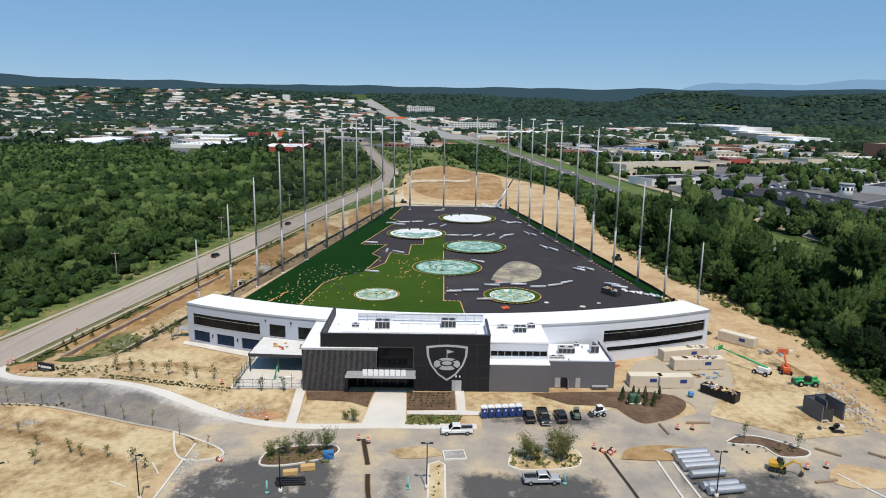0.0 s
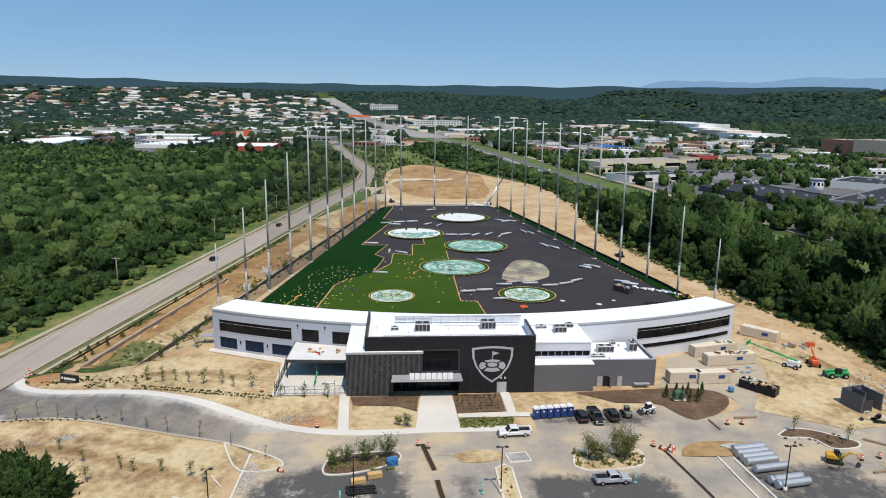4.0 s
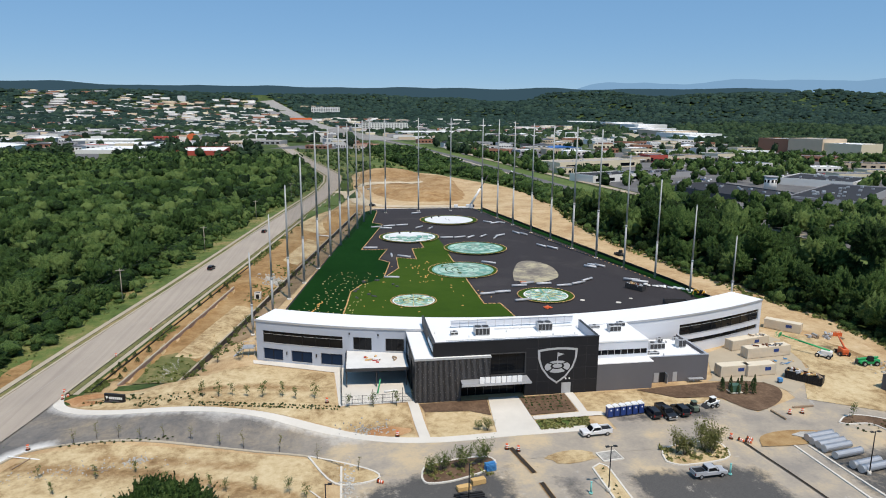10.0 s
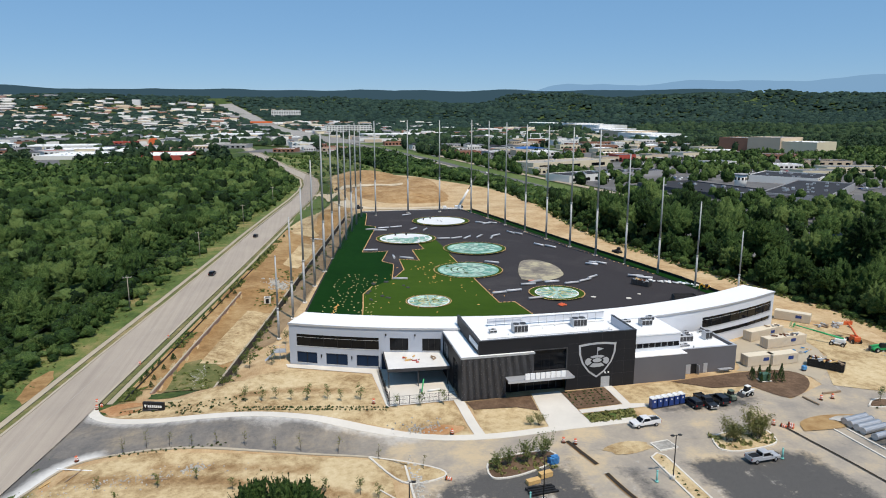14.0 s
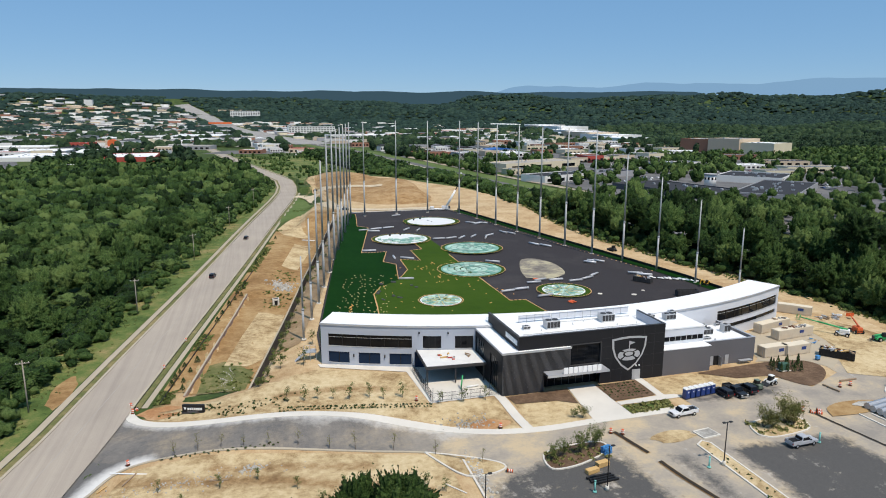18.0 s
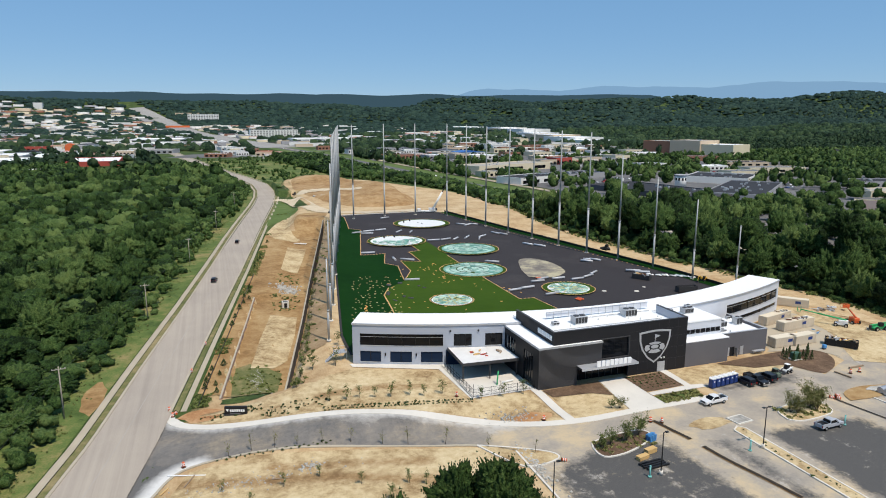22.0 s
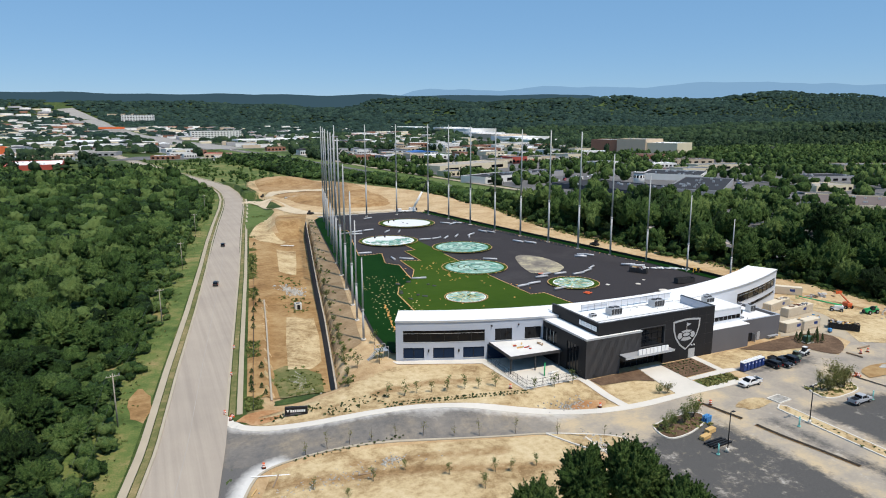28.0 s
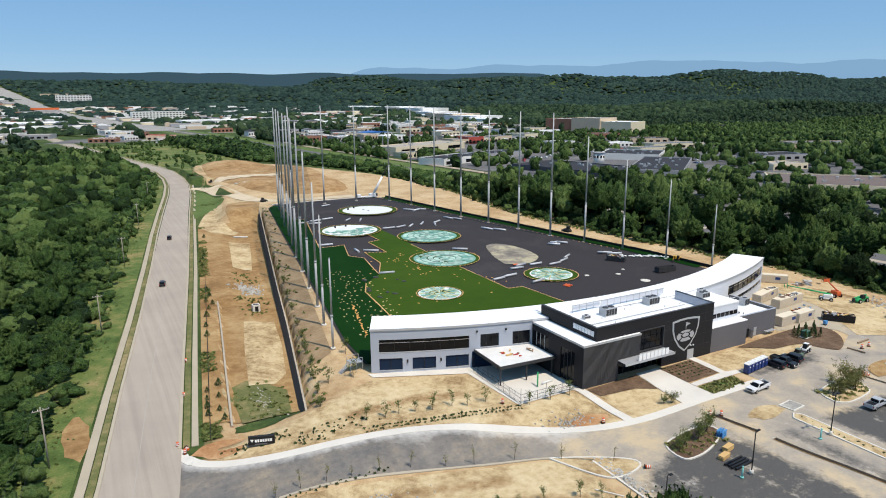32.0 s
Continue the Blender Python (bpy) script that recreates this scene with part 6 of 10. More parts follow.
M["marker"] = worn("orange_marker_line", (0.72, 0.43, 0.20), 0.8, var=0.2, bumps=0)
M["target_teal"] = worn("teal_bowl_lining", (0.16, 0.37, 0.29), 0.5, var=0.35, big=0.3, fine=2, bumps=0)
M["target_panel"] = worn("pale_green_panel", (0.42, 0.58, 0.48), 0.5, var=0.3, big=0.25, fine=2, bumps=0, random_amount=0.3)
M["straw_line"] = worn("straw_panel", (0.60, 0.54, 0.25), 0.7, var=0.2, bumps=0)
for tx, ty, tr, tk, tf in ((-19, 204, 7.2, "small", 0.5), (4.1, 242.7, 13.1, "full", 1.4), (16.2, 347.4, 15.3, "white", 2.4), (-9.6, 305.6, 13.9, "half", 1.6), (16.5, 279.1, 13.6, "full", 1.6), (24.7, 204.8, 9.2, "small", 1.9)):
    target(tx, ty, tr, tk, tf)

# edge lines of the laid turf
def dashed(points, name, label, width=0.16, dash=0.9, gap=0.5, z=0.32):
    bm = bmesh.new()
    for (ax, ay), (bx, by) in zip(points, points[1:]):
        l = math.hypot(bx - ax, by - ay)
        ang = math.degrees(math.atan2(by - ay, bx - ax))
        u = 0.0
        while u < l:
            e = min(u + dash, l)
            mx, my = ax + (bx - ax) * u / l, ay + (by - ay) * u / l
            add_box(bm, 0, e - u, -width, width, 0, 0.12, pose(mx, my, range_z(my, mx) + z - 0.05, 0, 0, ang))
            u = e + gap
    return tagged(part(name, bm, M["marker"]), label, "marker", kind="stuff")


dashed([(-20.5, 382.5), (-20.2, 378.1), (-24.8, 342.9), (-19.9, 337.9), (-32.7, 279), (-21.6, 281), (-26.4, 263.1), (-22.4, 257.4), (-26.3, 234.7)], "edge_marker", "line of orange weights along the turf edge")
dashed([(-26.2, 234.4), (-19.8, 248.1), (-19.4, 257.3), (-19, 265.2), (-11.3, 261.7), (-11, 280.6), (-5.6, 282), (-5.9, 293.8)], "edge_marker", "line of orange weights along the turf edge")
dashed([(2.9, 268.8), (2.9, 255.2)], "edge_marker", "line of orange weights along the turf edge")
dashed([(2.8, 229), (2.5, 198), (7.6, 197.6), (9.2, 176.5), (9.7, 163.6)], "edge_marker", "line of orange weights along the turf edge")
dashed([(-34.6, 225.7), (-38.5, 216.7), (-39.9, 203), (-41.2, 192.4), (-41.9, 178.4)], "edge_marker", "line of orange weights along the turf seam", 0.2, 0.5, 0.5)
dashed([(38, 378), (45.8, 340.2), (53.4, 288.6), (60.2, 249.7), (67, 214.2)], "edge_marker", "line of orange weights along the range edge", 0.2, 0.6, 2.2)
strip("turf_strip", [(40.5, 382.5), (54.3, 311.9), (66.9, 231.4), (70.7, 206.2), (72.7, 183.3)], 1.7, 0.2, M["turf_dark"], "narrow strip of dark green turf", "turf", height=range_level)
strip("range_fence", [(42.4, 384), (56.1, 312.9), (68.7, 232.4), (72.5, 206.2), (74.5, 173.7)], 0.06, 0.05, M["black"], "low black fence along the range edge", "fence", height=range_level, thick=1.1)
strip("range_back_kerb", [(-22.2, 392.4), (9, 393.6), (35.4, 393.6)], 0.8, 0.1, M["concrete"], "pale kerb along the far end of the range", "kerb", height=range_level, thick=0.3)

# rolls of turf wrapped in silver film
ROLL_AT = [(5.9, 208.6, 9, 5.1), (11.5, 210.1, 7, 5.5), (19.1, 217, -2, 5.3), (22.8, 219.9, 14, 5.3), (28.4, 218.5, 2, 5.3), (34.7, 215.5, 7, 5.5), (40.8, 218, 24, 6.0), (45.6, 222, 33, 5.6), (15.7, 199.9, 9, 5.6)]
ROLL_AT += [(16.4, 252.3, -36, 6), (7.6, 301.5, -1, 5.9), (13.8, 301.8, 21, 6.1), (19, 301.8, 48, 6), (25.5, 303.5, 52, 6.4), (30.3, 299.2, 65, 6.2), (33.8, 304, 35, 6.2), (35.5, 338.5, -49, 5.7), (38.6, 335.6, 29, 5.5), (43, 309.4, -74, 6)]
ROLL_AT += [(45.6, 305.4, -69, 6), (46.5, 279.6, -67, 6), (49.8, 274.1, -63, 6.3), (53.9, 240.4, -43, 5), (55.8, 241.4, -34, 5), (57.3, 239.6, -56, 5), (-18.9, 326.8, -11, 6), (-16.7, 332.9, 13, 6), (-10, 334.6, 13, 6), (1.3, 369.9, 25, 6)]
ROLL_AT += [(-2.1, 327.9, 49, 6), (3.3, 325, 62, 6), (-28.7, 283, -6, 6), (-20.7, 269.2, 88, 5), (-15.8, 266.4, -36, 6), (-23.5, 234.1, -12, 5.5), (-23.2, 330.5, 12, 5.5), (60.5, 217.8, -30, 5.5), (62, 214.1, -28, 5.5), (42, 336.3, -40, 5)]
M["film"] = worn("silver_grey_film", (0.50, 0.51, 0.53), 0.5, 0.15, var=0.18, big=0.7, fine=4, bumps=0.1, random_amount=0.2)
roll_me = mesh_from(tube((-2.75, 0, 0), (2.75, 0, 0), 0.42, 0.42, 10), "wrap", M["film"])
core_me = mesh_from(tube((-2.82, 0, 0), (2.82, 0, 0), 0.12, 0.12, 6), "core", M["timber"])
for x, y, a, l in ROLL_AT:
    r = thing("turf_roll", "roll of artificial turf wrapped in silver-grey film", "turf roll", pose(x, y, range_z(y, x) + 0.52, 0, 0, a), "turf rolls")
    share("wrap", roll_me, r, Matrix.Diagonal((l / 5.5, 1, 1, 1)))
    share("core", core_me, r, Matrix.Diagonal((l / 5.5, 1, 1, 1)))

# loose weights scattered over the turf
def litter(name, spots, material, size, label):
    V, Q = [], []
    rng = np.random.default_rng(len(spots))
    cube = np.array([(x, y, z) for z in (0, 1) for y in (-1, 1) for x in (-1, 1)], float)
    faces = np.array([(4, 5, 7, 6), (0, 1, 5, 4), (2, 6, 7, 3), (0, 4, 6, 2), (1, 3, 7, 5)])
    for i, (x, y) in enumerate(spots):
        s = size * rng.uniform(0.6, 1.4, 3) * (1.4, 0.8, 0.6)
        a = rng.uniform(0, 3.14)
        v = cube * s
        V.append(np.stack([v[:, 0] * math.cos(a) - v[:, 1] * math.sin(a) + x, v[:, 0] * math.sin(a) + v[:, 1] * math.cos(a) + y, v[:, 2] + range_z(y, x) + 0.22], axis=1))
        Q.append(faces + 8 * i)
    me = mesh_np(name, np.concatenate(V), np.concatenate(Q), material=material)
    return tagged(new(name, me), label, "litter", kind="stuff")


rng = random.Random(5)
spots = []
for k in range(9):
    x0 = -57.0 + 2.03 * k
    for j in range(24):
        y = 177 + 2.8 * j + rng.uniform(-1, 1)
        if rng.random() < 0.62:
            spots.append((x0 + 0.21 * (y - 177) * (1 - 0.03 * k) + rng.uniform(-0.6, 0.6), y))
litter("turf_weights", spots, worn("pale_sandbag", (0.80, 0.58, 0.30), 0.8, var=0.2, bumps=0), 0.16, "rows of pale sandbags holding the turf")
spots = [(-53.6 + 0.13 * j + rng.uniform(-0.35, 0.35), 179 + 0.54 * j + rng.uniform(-0.4, 0.4)) for j in range(48) if rng.random() < 0.8]
spots += [(rng.uniform(-36, 8), rng.uniform(192, 262)) for _ in range(46)] + [(rng.gauss(-12, 1.2), rng.gauss(232, 3)) for _ in range(10)] + [(rng.gauss(-13, 1.5), rng.gauss(248, 4)) for _ in range(10)]
litter("orange_weights", spots, worn("orange_sandbag", (0.80, 0.42, 0.14), 0.8, var=0.2, bumps=0), 0.2, "scattered orange weights on the turf")
litter("dark_offcuts", [(rng.uniform(-38, -20), rng.uniform(196, 246)) for _ in range(9)], M["charcoal"], 0.5, "dark offcuts of turf lying about")
litter("range_rubble", [(62 + 0.62 * j + rng.uniform(-0.5, 0.5), 211 - 0.75 * j + rng.uniform(-0.8, 0.8)) for j in range(22)], M["white"], 0.5, "white sacks and rubble along the range edge")
heap = [(x, y) for x, y in smooth_line([(19.5, 225.1), (22.4, 237.4), (28.8, 252.4), (35.2, 253.8), (39.5, 244.4), (37.8, 230.5), (33.2, 224.3), (26.4, 221.6), (19.5, 225.1)], 5)[:-1]]
drape("sand_spread", heap, 0.13, blotchy("pale_sand", [(0.3, (0.14, 0.125, 0.115)), (0.5, (0.27, 0.24, 0.19)), (0.62, (0.45, 0.40, 0.27))], (0.09, 0.4, 4)), 4, lambda x, y: range_z(y, x) + 0.5 * clamp(1 - math.hypot((x - 31) / 8, (y - 242) / 13)), "spread heap of pale sand on the range", "sand heap")
for x, y, r in ((47.3, 183.7, 1.6), (34.8, 198.1, 0.8), (45.3, 194.2, 0.9), (51.2, 198.1, 0.6)):
    part_ob = part("drain_cover", tube((0, 0, 0), (0, 0, 0.12), r, r, 16), M["concrete"])
    part_ob.matrix_basis = pose(x, y, range_z(y, x) + 0.06)
    tagged(part_ob, "round pale concrete drain cover in the range", "drain cover")
for x, y, s in ((22.2, 221.4, 1), (21.3, 191.7, 1.4)):
    bm = bmesh.new()
    for i in range(14):
        add_box(bm, -0.9, 0.9, -0.25, 0.25, 0, 0.14, pose(rng.gauss(0, 0.4 * s), rng.gauss(0, 0.3 * s), 0.06 + 0.04 * i * 0.3, rng.uniform(-20, 20), 0, rng.uniform(0, 180)))
    ob = part("barrier_mesh_heap", bm, M["orange"])
    ob.matrix_basis = pose(x, y, range_z(y, x) + 0.08)
    tagged(ob, "crumpled heap of orange barrier mesh", "barrier mesh")

# ---------- buildings in the distance ----------
WALLS = {}
for key, col in (("white", (0.72, 0.71, 0.68)), ("grey", (0.34, 0.34, 0.35)), ("tan", (0.56, 0.45, 0.33)), ("brick", (0.30, 0.15, 0.10)), ("red", (0.42, 0.085, 0.065)), ("orange", (0.72, 0.16, 0.06)), ("blue", (0.05, 0.16, 0.45)), ("dark", (0.10, 0.10, 0.11)), ("cream", (0.66, 0.58, 0.42))):
    WALLS[key] = worn(key + "_far_wall", col, 0.8, var=0.08, big=0.1, fine=1.0, bumps=0)
ROOFS = {"white": M["roof_white"], "grey": M["roof_grey"], "dark": worn("dark_flat_roof", (0.042, 0.042, 0.046), 0.8, var=0.15, big=0.05, fine=0.6, bumps=0), "brown": worn("brown_flat_roof", (0.17, 0.135, 0.122), 0.85, var=0.12, big=0.05, fine=0.6, bumps=0), "red": WALLS["red"], "blue": M["blue_roof"], "tan": worn("tan_roof", (0.40, 0.36, 0.31), 0.8, var=0.12, big=0.06, bumps=0)}
UNIT = {}
YARD = (M["highway"], worn("pale_yard_concrete", (0.30, 0.29, 0.27), 0.9, var=0.2, big=0.03, fine=0.5, bumps=0))


def unit_box(mat):
    """A one-metre box standing on z = 0, shared by many pieces."""
    if mat not in UNIT:
        UNIT[mat] = mesh_from(box(-0.5, 0.5, -0.5, 0.5, 0, 1), "piece", mat)
    return UNIT[mat]


def piece(name, mat, parent, x, y, z, sx, sy, sz, label=""):
    return share(name, unit_box(mat), parent, Matrix.Translation((x, y, z)) @ Matrix.Diagonal((sx, sy, sz, 1)), label)


RIM = {}


def rim(mat):
    """A low wall round a flat roof, one metre square."""
    if mat not in RIM:
        bm = bmesh.new()
        for q in ((-0.5, 0.5, -0.5, -0.488), (-0.5, 0.5, 0.488, 0.5), (-0.5, -0.488, -0.488, 0.488), (0.488, 0.5, -0.488, 0.488)):
            add_box(bm, *q, 0, 1)
        RIM[mat] = mesh_from(bm, "parapet", mat)
    return RIM[mat]


GABLE = {}


def gable(mat):
    if mat not in GABLE:
        GABLE[mat] = mesh_from(profile([(-0.5, 0), (0.5, 0), (0, 1)], -0.5, 0.5), "gable", mat)
    return GABLE[mat]


BLOCKED = []


def building(x, y, w, d, h, turn=0, wall="white", roof="white", label="", category="building", style="flat", name="commercial_building", bays=6, units=3, storeys=1, group="", glass=True, yard=0):
    z = min(ground_z(x + i * w / 2, y + j * d / 2) for i in (-1, 1) for j in (-1, 1)) - 0.2
    h += 0.2
    b = thing(name, label or f"{wall} walled building with a {roof} roof", category, pose(x, y, z, 0, 0, turn), group)
    s = 0.5 * (w + d) * (0.75 if turn % 90 else 0.5)
    e = max(w, d) / 2 if turn % 90 else 0
    hx, hy = (e, e) if e else (w / 2, d / 2)
    BLOCKED.append((x - hx, x + hx, y - hy, y + hy))
    piece("wall", WALLS[wall], b, 0, 0, 0, w, d, h)
    if yard:
        piece("forecourt", YARD[int(yard * 10) % 2], b, 0, -yard * 0.35, -3, w + yard, d + yard * 1.7, 3.5)
        BLOCKED[-1] = (x - hx - yard / 2, x + hx + yard / 2, y - hy - yard * 1.2, y + hy + yard * 0.5)
    if style == "far":
        piece("roof", ROOFS[roof], b, 0, 0, h, w + 0.6, d + 0.6, 0.6)
    elif style == "flat":
        piece("roof", ROOFS[roof], b, 0, 0, h, w - 0.8, d - 0.8, 0.12)
        share("parapet", rim(WALLS[wall]), b, Matrix.Translation((0, 0, h)) @ Matrix.Diagonal((w, d, 0.8, 1)))
        rng = random.Random(int(x * 3 + y))
        for i in range(units):
            piece("roof_unit", M["steel"], b, rng.uniform(-0.4, 0.4) * w, rng.uniform(-0.35, 0.35) * d, h + 0.12, rng.uniform(1.4, 3.0), rng.uniform(1.4, 2.6), rng.uniform(0.8, 1.5))
    else:
        share("roof", gable(ROOFS[roof]), b, Matrix.Translation((0, 0, h)) @ Matrix.Diagonal((w + 1.2, d + 1.2, min(w, 14) * 0.22, 1)))
    if glass:
        for k in range(storeys):
            zz = h * (k + 0.25) / storeys
            for i in range(bays):
                piece("window", M["glass"], b, -w / 2 + w * (i + 0.5) / bays, -d / 2 - 0.03, zz, w / bays * 0.55, 0.1, h / storeys * 0.45)
    return b


# shopping strip beyond the highway
building(262, 772, 128, 40, 8.2, 21, "cream", "tan", "long cream-walled warehouse store with a pale roof", bays=3, units=6)
building(354, 1140, 66, 26, 5.5, 14, "white", "blue", "white store with a bright blue metal roof", "store", "gable", bays=8, yard=30)
for i, (wall, h) in enumerate((("tan", 8), ("red", 10.5), ("cream", 8.5), ("tan", 10), ("grey", 8), ("cream", 11.5))):
    u = (i + 0.5) / 6
    b = building(345 + 160 * u, 838 + 20 * u + 12, 28, 28, h * 0.9, 7, wall, "grey", f"{wall} shop front in a strip mall with a grey roof", "shop", bays=4, units=2, name="shop", group="strip mall shops", yard=26)
    piece("sign_band", WALLS["red" if i in (1, 2) else "white"], b, 0, -14.2, h * 0.5, 12, 0.3, 1.4)
    piece("awning", M["charcoal"], b, 0, -15, h * 0.4, 27, 1.8, 0.3)
building(212, 605, 62, 32, 6.5, 22, "white", "dark", "low white store with a dark flat roof", bays=4, units=4)
building(205, 690, 26, 18, 5.5, 12, "cream", "grey", "small yellow-walled shop with a grey roof", "shop", bays=4)
building(285, 640, 60, 30, 5.5, 14, "grey", "dark", "grey retail building with a dark flat roof", glass=False, units=8)
building(266, 468, 56, 118, 4.6, 12, "dark", "dark", "dark-roofed retail building with rooftop units", glass=False, units=14)
building(338, 450, 124, 44, 5.4, 38, "grey", "dark", "long grey retail block with a dark flat roof", glass=False, units=22)
building(404, 552, 64, 60, 6.4, 38, "white", "dark", "deep retail block with white walls and a dark roof", bays=6, units=12)
building(462, 585, 40, 26, 7.5, -12, "cream", "grey", "cream retail block with a raised entrance tower", bays=5, units=3)
building(346, 300, 66, 84, 5.0, 41, "cream", "brown", "broad store with a brown flat roof and white rooftop units", bays=5, units=9)
for sx, sy, sw, sd, sh, st, swall, sroof in ((560, 640, 70, 30, 6, -16, "cream", "grey"), (610, 740, 60, 34, 6, -24, "tan", "dark"), (520, 700, 36, 22, 5, -10, "white", "white"), (640, 860, 52, 30, 7, -30, "brick", "grey"), (545, 950, 60, 26, 6, 0, "white", "grey"), (520, 470, 60, 34, 5, -14, "grey", "dark"), (430, 400, 40, 24, 5, -8, "cream", "tan"), (470, 760, 40, 24, 5, 4, "white", "grey"), (420, 960, 50, 26, 6, 4, "tan", "white"), (640, 1010, 60, 30, 6, -20, "white", "white")):
    building(sx, sy, sw, sd, sh, st, swall, sroof, f"low {swall} shop with a {sroof} flat roof", "shop", bays=6, units=4, name="shop", group="outlying shops", yard=14)
building(730, 548, 90, 40, 6, -30, "tan", "grey", "low tan store with a grey flat roof", bays=8, units=5)
tower = thing("corner_tower", "round white corner tower of a shopping centre", "tower", pose(321, 512, ground_z(321, 512)))
part("shaft", tube((0, 0, 0), (0, 0, 11), 5, 5, 16), WALLS["white"], tower)
part("crown_ring", tube((0, 0, 11), (0, 0, 12), 5.8, 5.8, 16), WALLS["grey"], tower)
for i in range(10):
    a = 2 * math.pi * i / 10
    share("window", unit_box(M["glass"]), tower, pose(4.95 * math.cos(a), 4.95 * math.sin(a), 6.6, 0, 0, math.degrees(a)) @ Matrix.Diagonal((0.3, 1.6, 2.4, 1)))
for k in range(2):
    silo = thing("silo", "tall white storage silo with a domed top", "silo", pose(551 + 9 * k, 430 - 6 * k, ground_z(555, 428)), "white silos")
    part("shaft", tube((0, 0, 0), (0, 0, 9), 3.6, 3.6, 16), WALLS["white"], silo)
    part("dome", tube((0, 0, 9), (0, 0, 11), 3.6, 1.2, 16), WALLS["white"], silo)
# cinema
for k, (wall, roof, ch) in enumerate((("brick", "tan", 24), ("tan", "tan", 26), ("cream", "white", 20))):
    building(764 + (k - 1) * 20.5, 1021 - (k - 1) * 56.4, 60, 60 + 8 * (k % 2), ch, -70, wall, roof, f"tall {wall} hall of a cinema with a {roof} roof", "cinema", glass=False, units=4, yard=40 if k == 1 else 10, name="cinema_hall", group="cinema halls")
# white mall along the ridge foot
for i in range(14):
    u = i / 13
    building(along([(1400, 850), (1800, 920), (2800, 1150), (3450, 1205)], 1600 + 1770 * u) + 18 * math.sin(i * 1.7), 1600 + 1770 * u, 100 + 40 * u, 150, 12 + 3 * (i % 3), 8 - 4 * u, ("white", "white", "tan", "white")[i % 4], "white", "white big-box unit of a long shopping mall", "mall", glass=False, units=6, name="mall_unit", group="mall units", yard=30)
# hotels and sheds
building(125, 2375, 160, 40, 26, 4, "white", "grey", "long four-storey hotel with a grey roof", "hotel", bays=16, storeys=4, name="hotel")
building(222, 1945, 180, 90, 10, 6, "white", "white", "broad car dealership with a white roof", "dealership", bays=8)
building(-106, 4030, 165, 44, 42, 0, "white", "white", "tall white hotel beside the highway", "hotel", bays=12, storeys=5, name="hotel")
building(-222, 2085, 140, 180, 9, -4, "grey", "white", "broad warehouse with a bright white roof", "warehouse", bays=5, units=2)
building(-190, 1400, 84, 44, 7, -14, "grey", "tan", "low store with a tan flat roof", bays=8)
building(-75, 1215, 40, 26, 6, -20, "brick", "white", "small brick store with a white roof", "store", bays=5)
building(-245, 1078, 66, 112, 6.5, 4, "red", "white", "red-walled store with a white roof", "store", units=3, glass=False)
building(-318, 1250, 80, 110, 6.0, 6, "white", "white", "low white-roofed store with red trim", "store", glass=False, units=9)
building(-385, 1132, 84, 120, 5.5, -5, "white", "white", "long low white-roofed workshop", "workshop", glass=False, units=12)
building(-432, 1305, 110, 100, 6.0, 0, "grey", "white", "grey workshop with a white flat roof", "workshop", bays=10, units=6)
building(-417, 1550, 52, 30, 9, 0, "red", "red", "red store with a red flat roof", "store", bays=6)
orange = thing("orange_portal", "rounded bright orange store portal", "portal", pose(-345, 1478, ground_z(-345, 1478)))
part("arch", profile([(-9, 0), (-9, 13), (-6, 17), (0, 18.5), (6, 17), (9, 13), (9, 0)], -5, 5), WALLS["orange"], orange)
building(-590, 1135, 76, 170, 8, 6, "white", "white", "white warehouse with a white gabled roof", "warehouse", "gable")
building(-656, 1500, 70, 70, 8, 0, "grey", "white", "grey shed with a white gabled roof", "shed", "gable")
building(-642, 1800, 210, 50, 8, 2, "grey", "grey", "long grey warehouse with a flat roof", "warehouse", bays=12)
building(-800, 1180, 150, 40, 8, 4, "grey", "grey", "long grey warehouse with a flat roof", "warehouse", bays=12)
building(-195, 4320, 140, 30, 14, 0, "tan", "red", "long tan building with a red roof", "store", bays=0, units=0)
building(-508, 3730, 110, 40, 16, 0, "white", "red", "white building with a broad red roof", "store", bays=0, units=0)
building(-995, 4420, 46, 30, 36, 0, "white", "white", "cluster of tall white storage silos", "silo", bays=0, units=0)
building(-480, 1915, 44, 30, 12, 6, "grey", "grey", "grey gabled shed beside the town road", "shed", "gable")
building(-505, 1450, 120, 80, 7, 3, "white", "white", "broad workshop with a bright white roof", "workshop", bays=10, units=6)
building(-288, 905, 18, 12, 4.5, 14, "white", "white", "small white shed at the wood's edge", "shed", units=1, glass=False)
# overpass
bridge = thing("overpass", "concrete highway overpass with orange girders", "bridge", pose(-224, 3510, ground_z(-224, 3510), 0, 0, 4))
piece("deck", WALLS["orange"], bridge, 0, 0, 8, 110, 14, 9)
for i in range(5):
    piece("pier", WALLS["grey"], bridge, -80 + 40 * i, 0, -2, 3, 10, 9)
BLOCKED += [(-362, -322, 846, 930), (-392, -340, 925, 1000), (-432, -360, 995, 1070)]
# the loose town: sheds, shops and houses
rng = random.Random(11)
FAR_BOXES = []
CUBE = np.array([(x, y, z) for z in (0, 1) for y in (-0.5, 0.5) for x in (-0.5, 0.5)])
CUBE_F = np.array([(4, 5, 7, 6), (0, 1, 5, 4), (3, 2, 6, 7), (2, 0, 4, 6), (1, 3, 7, 5)])
TOWN_MATS = list(WALLS.values()) + list(ROOFS.values()) + list(YARD)


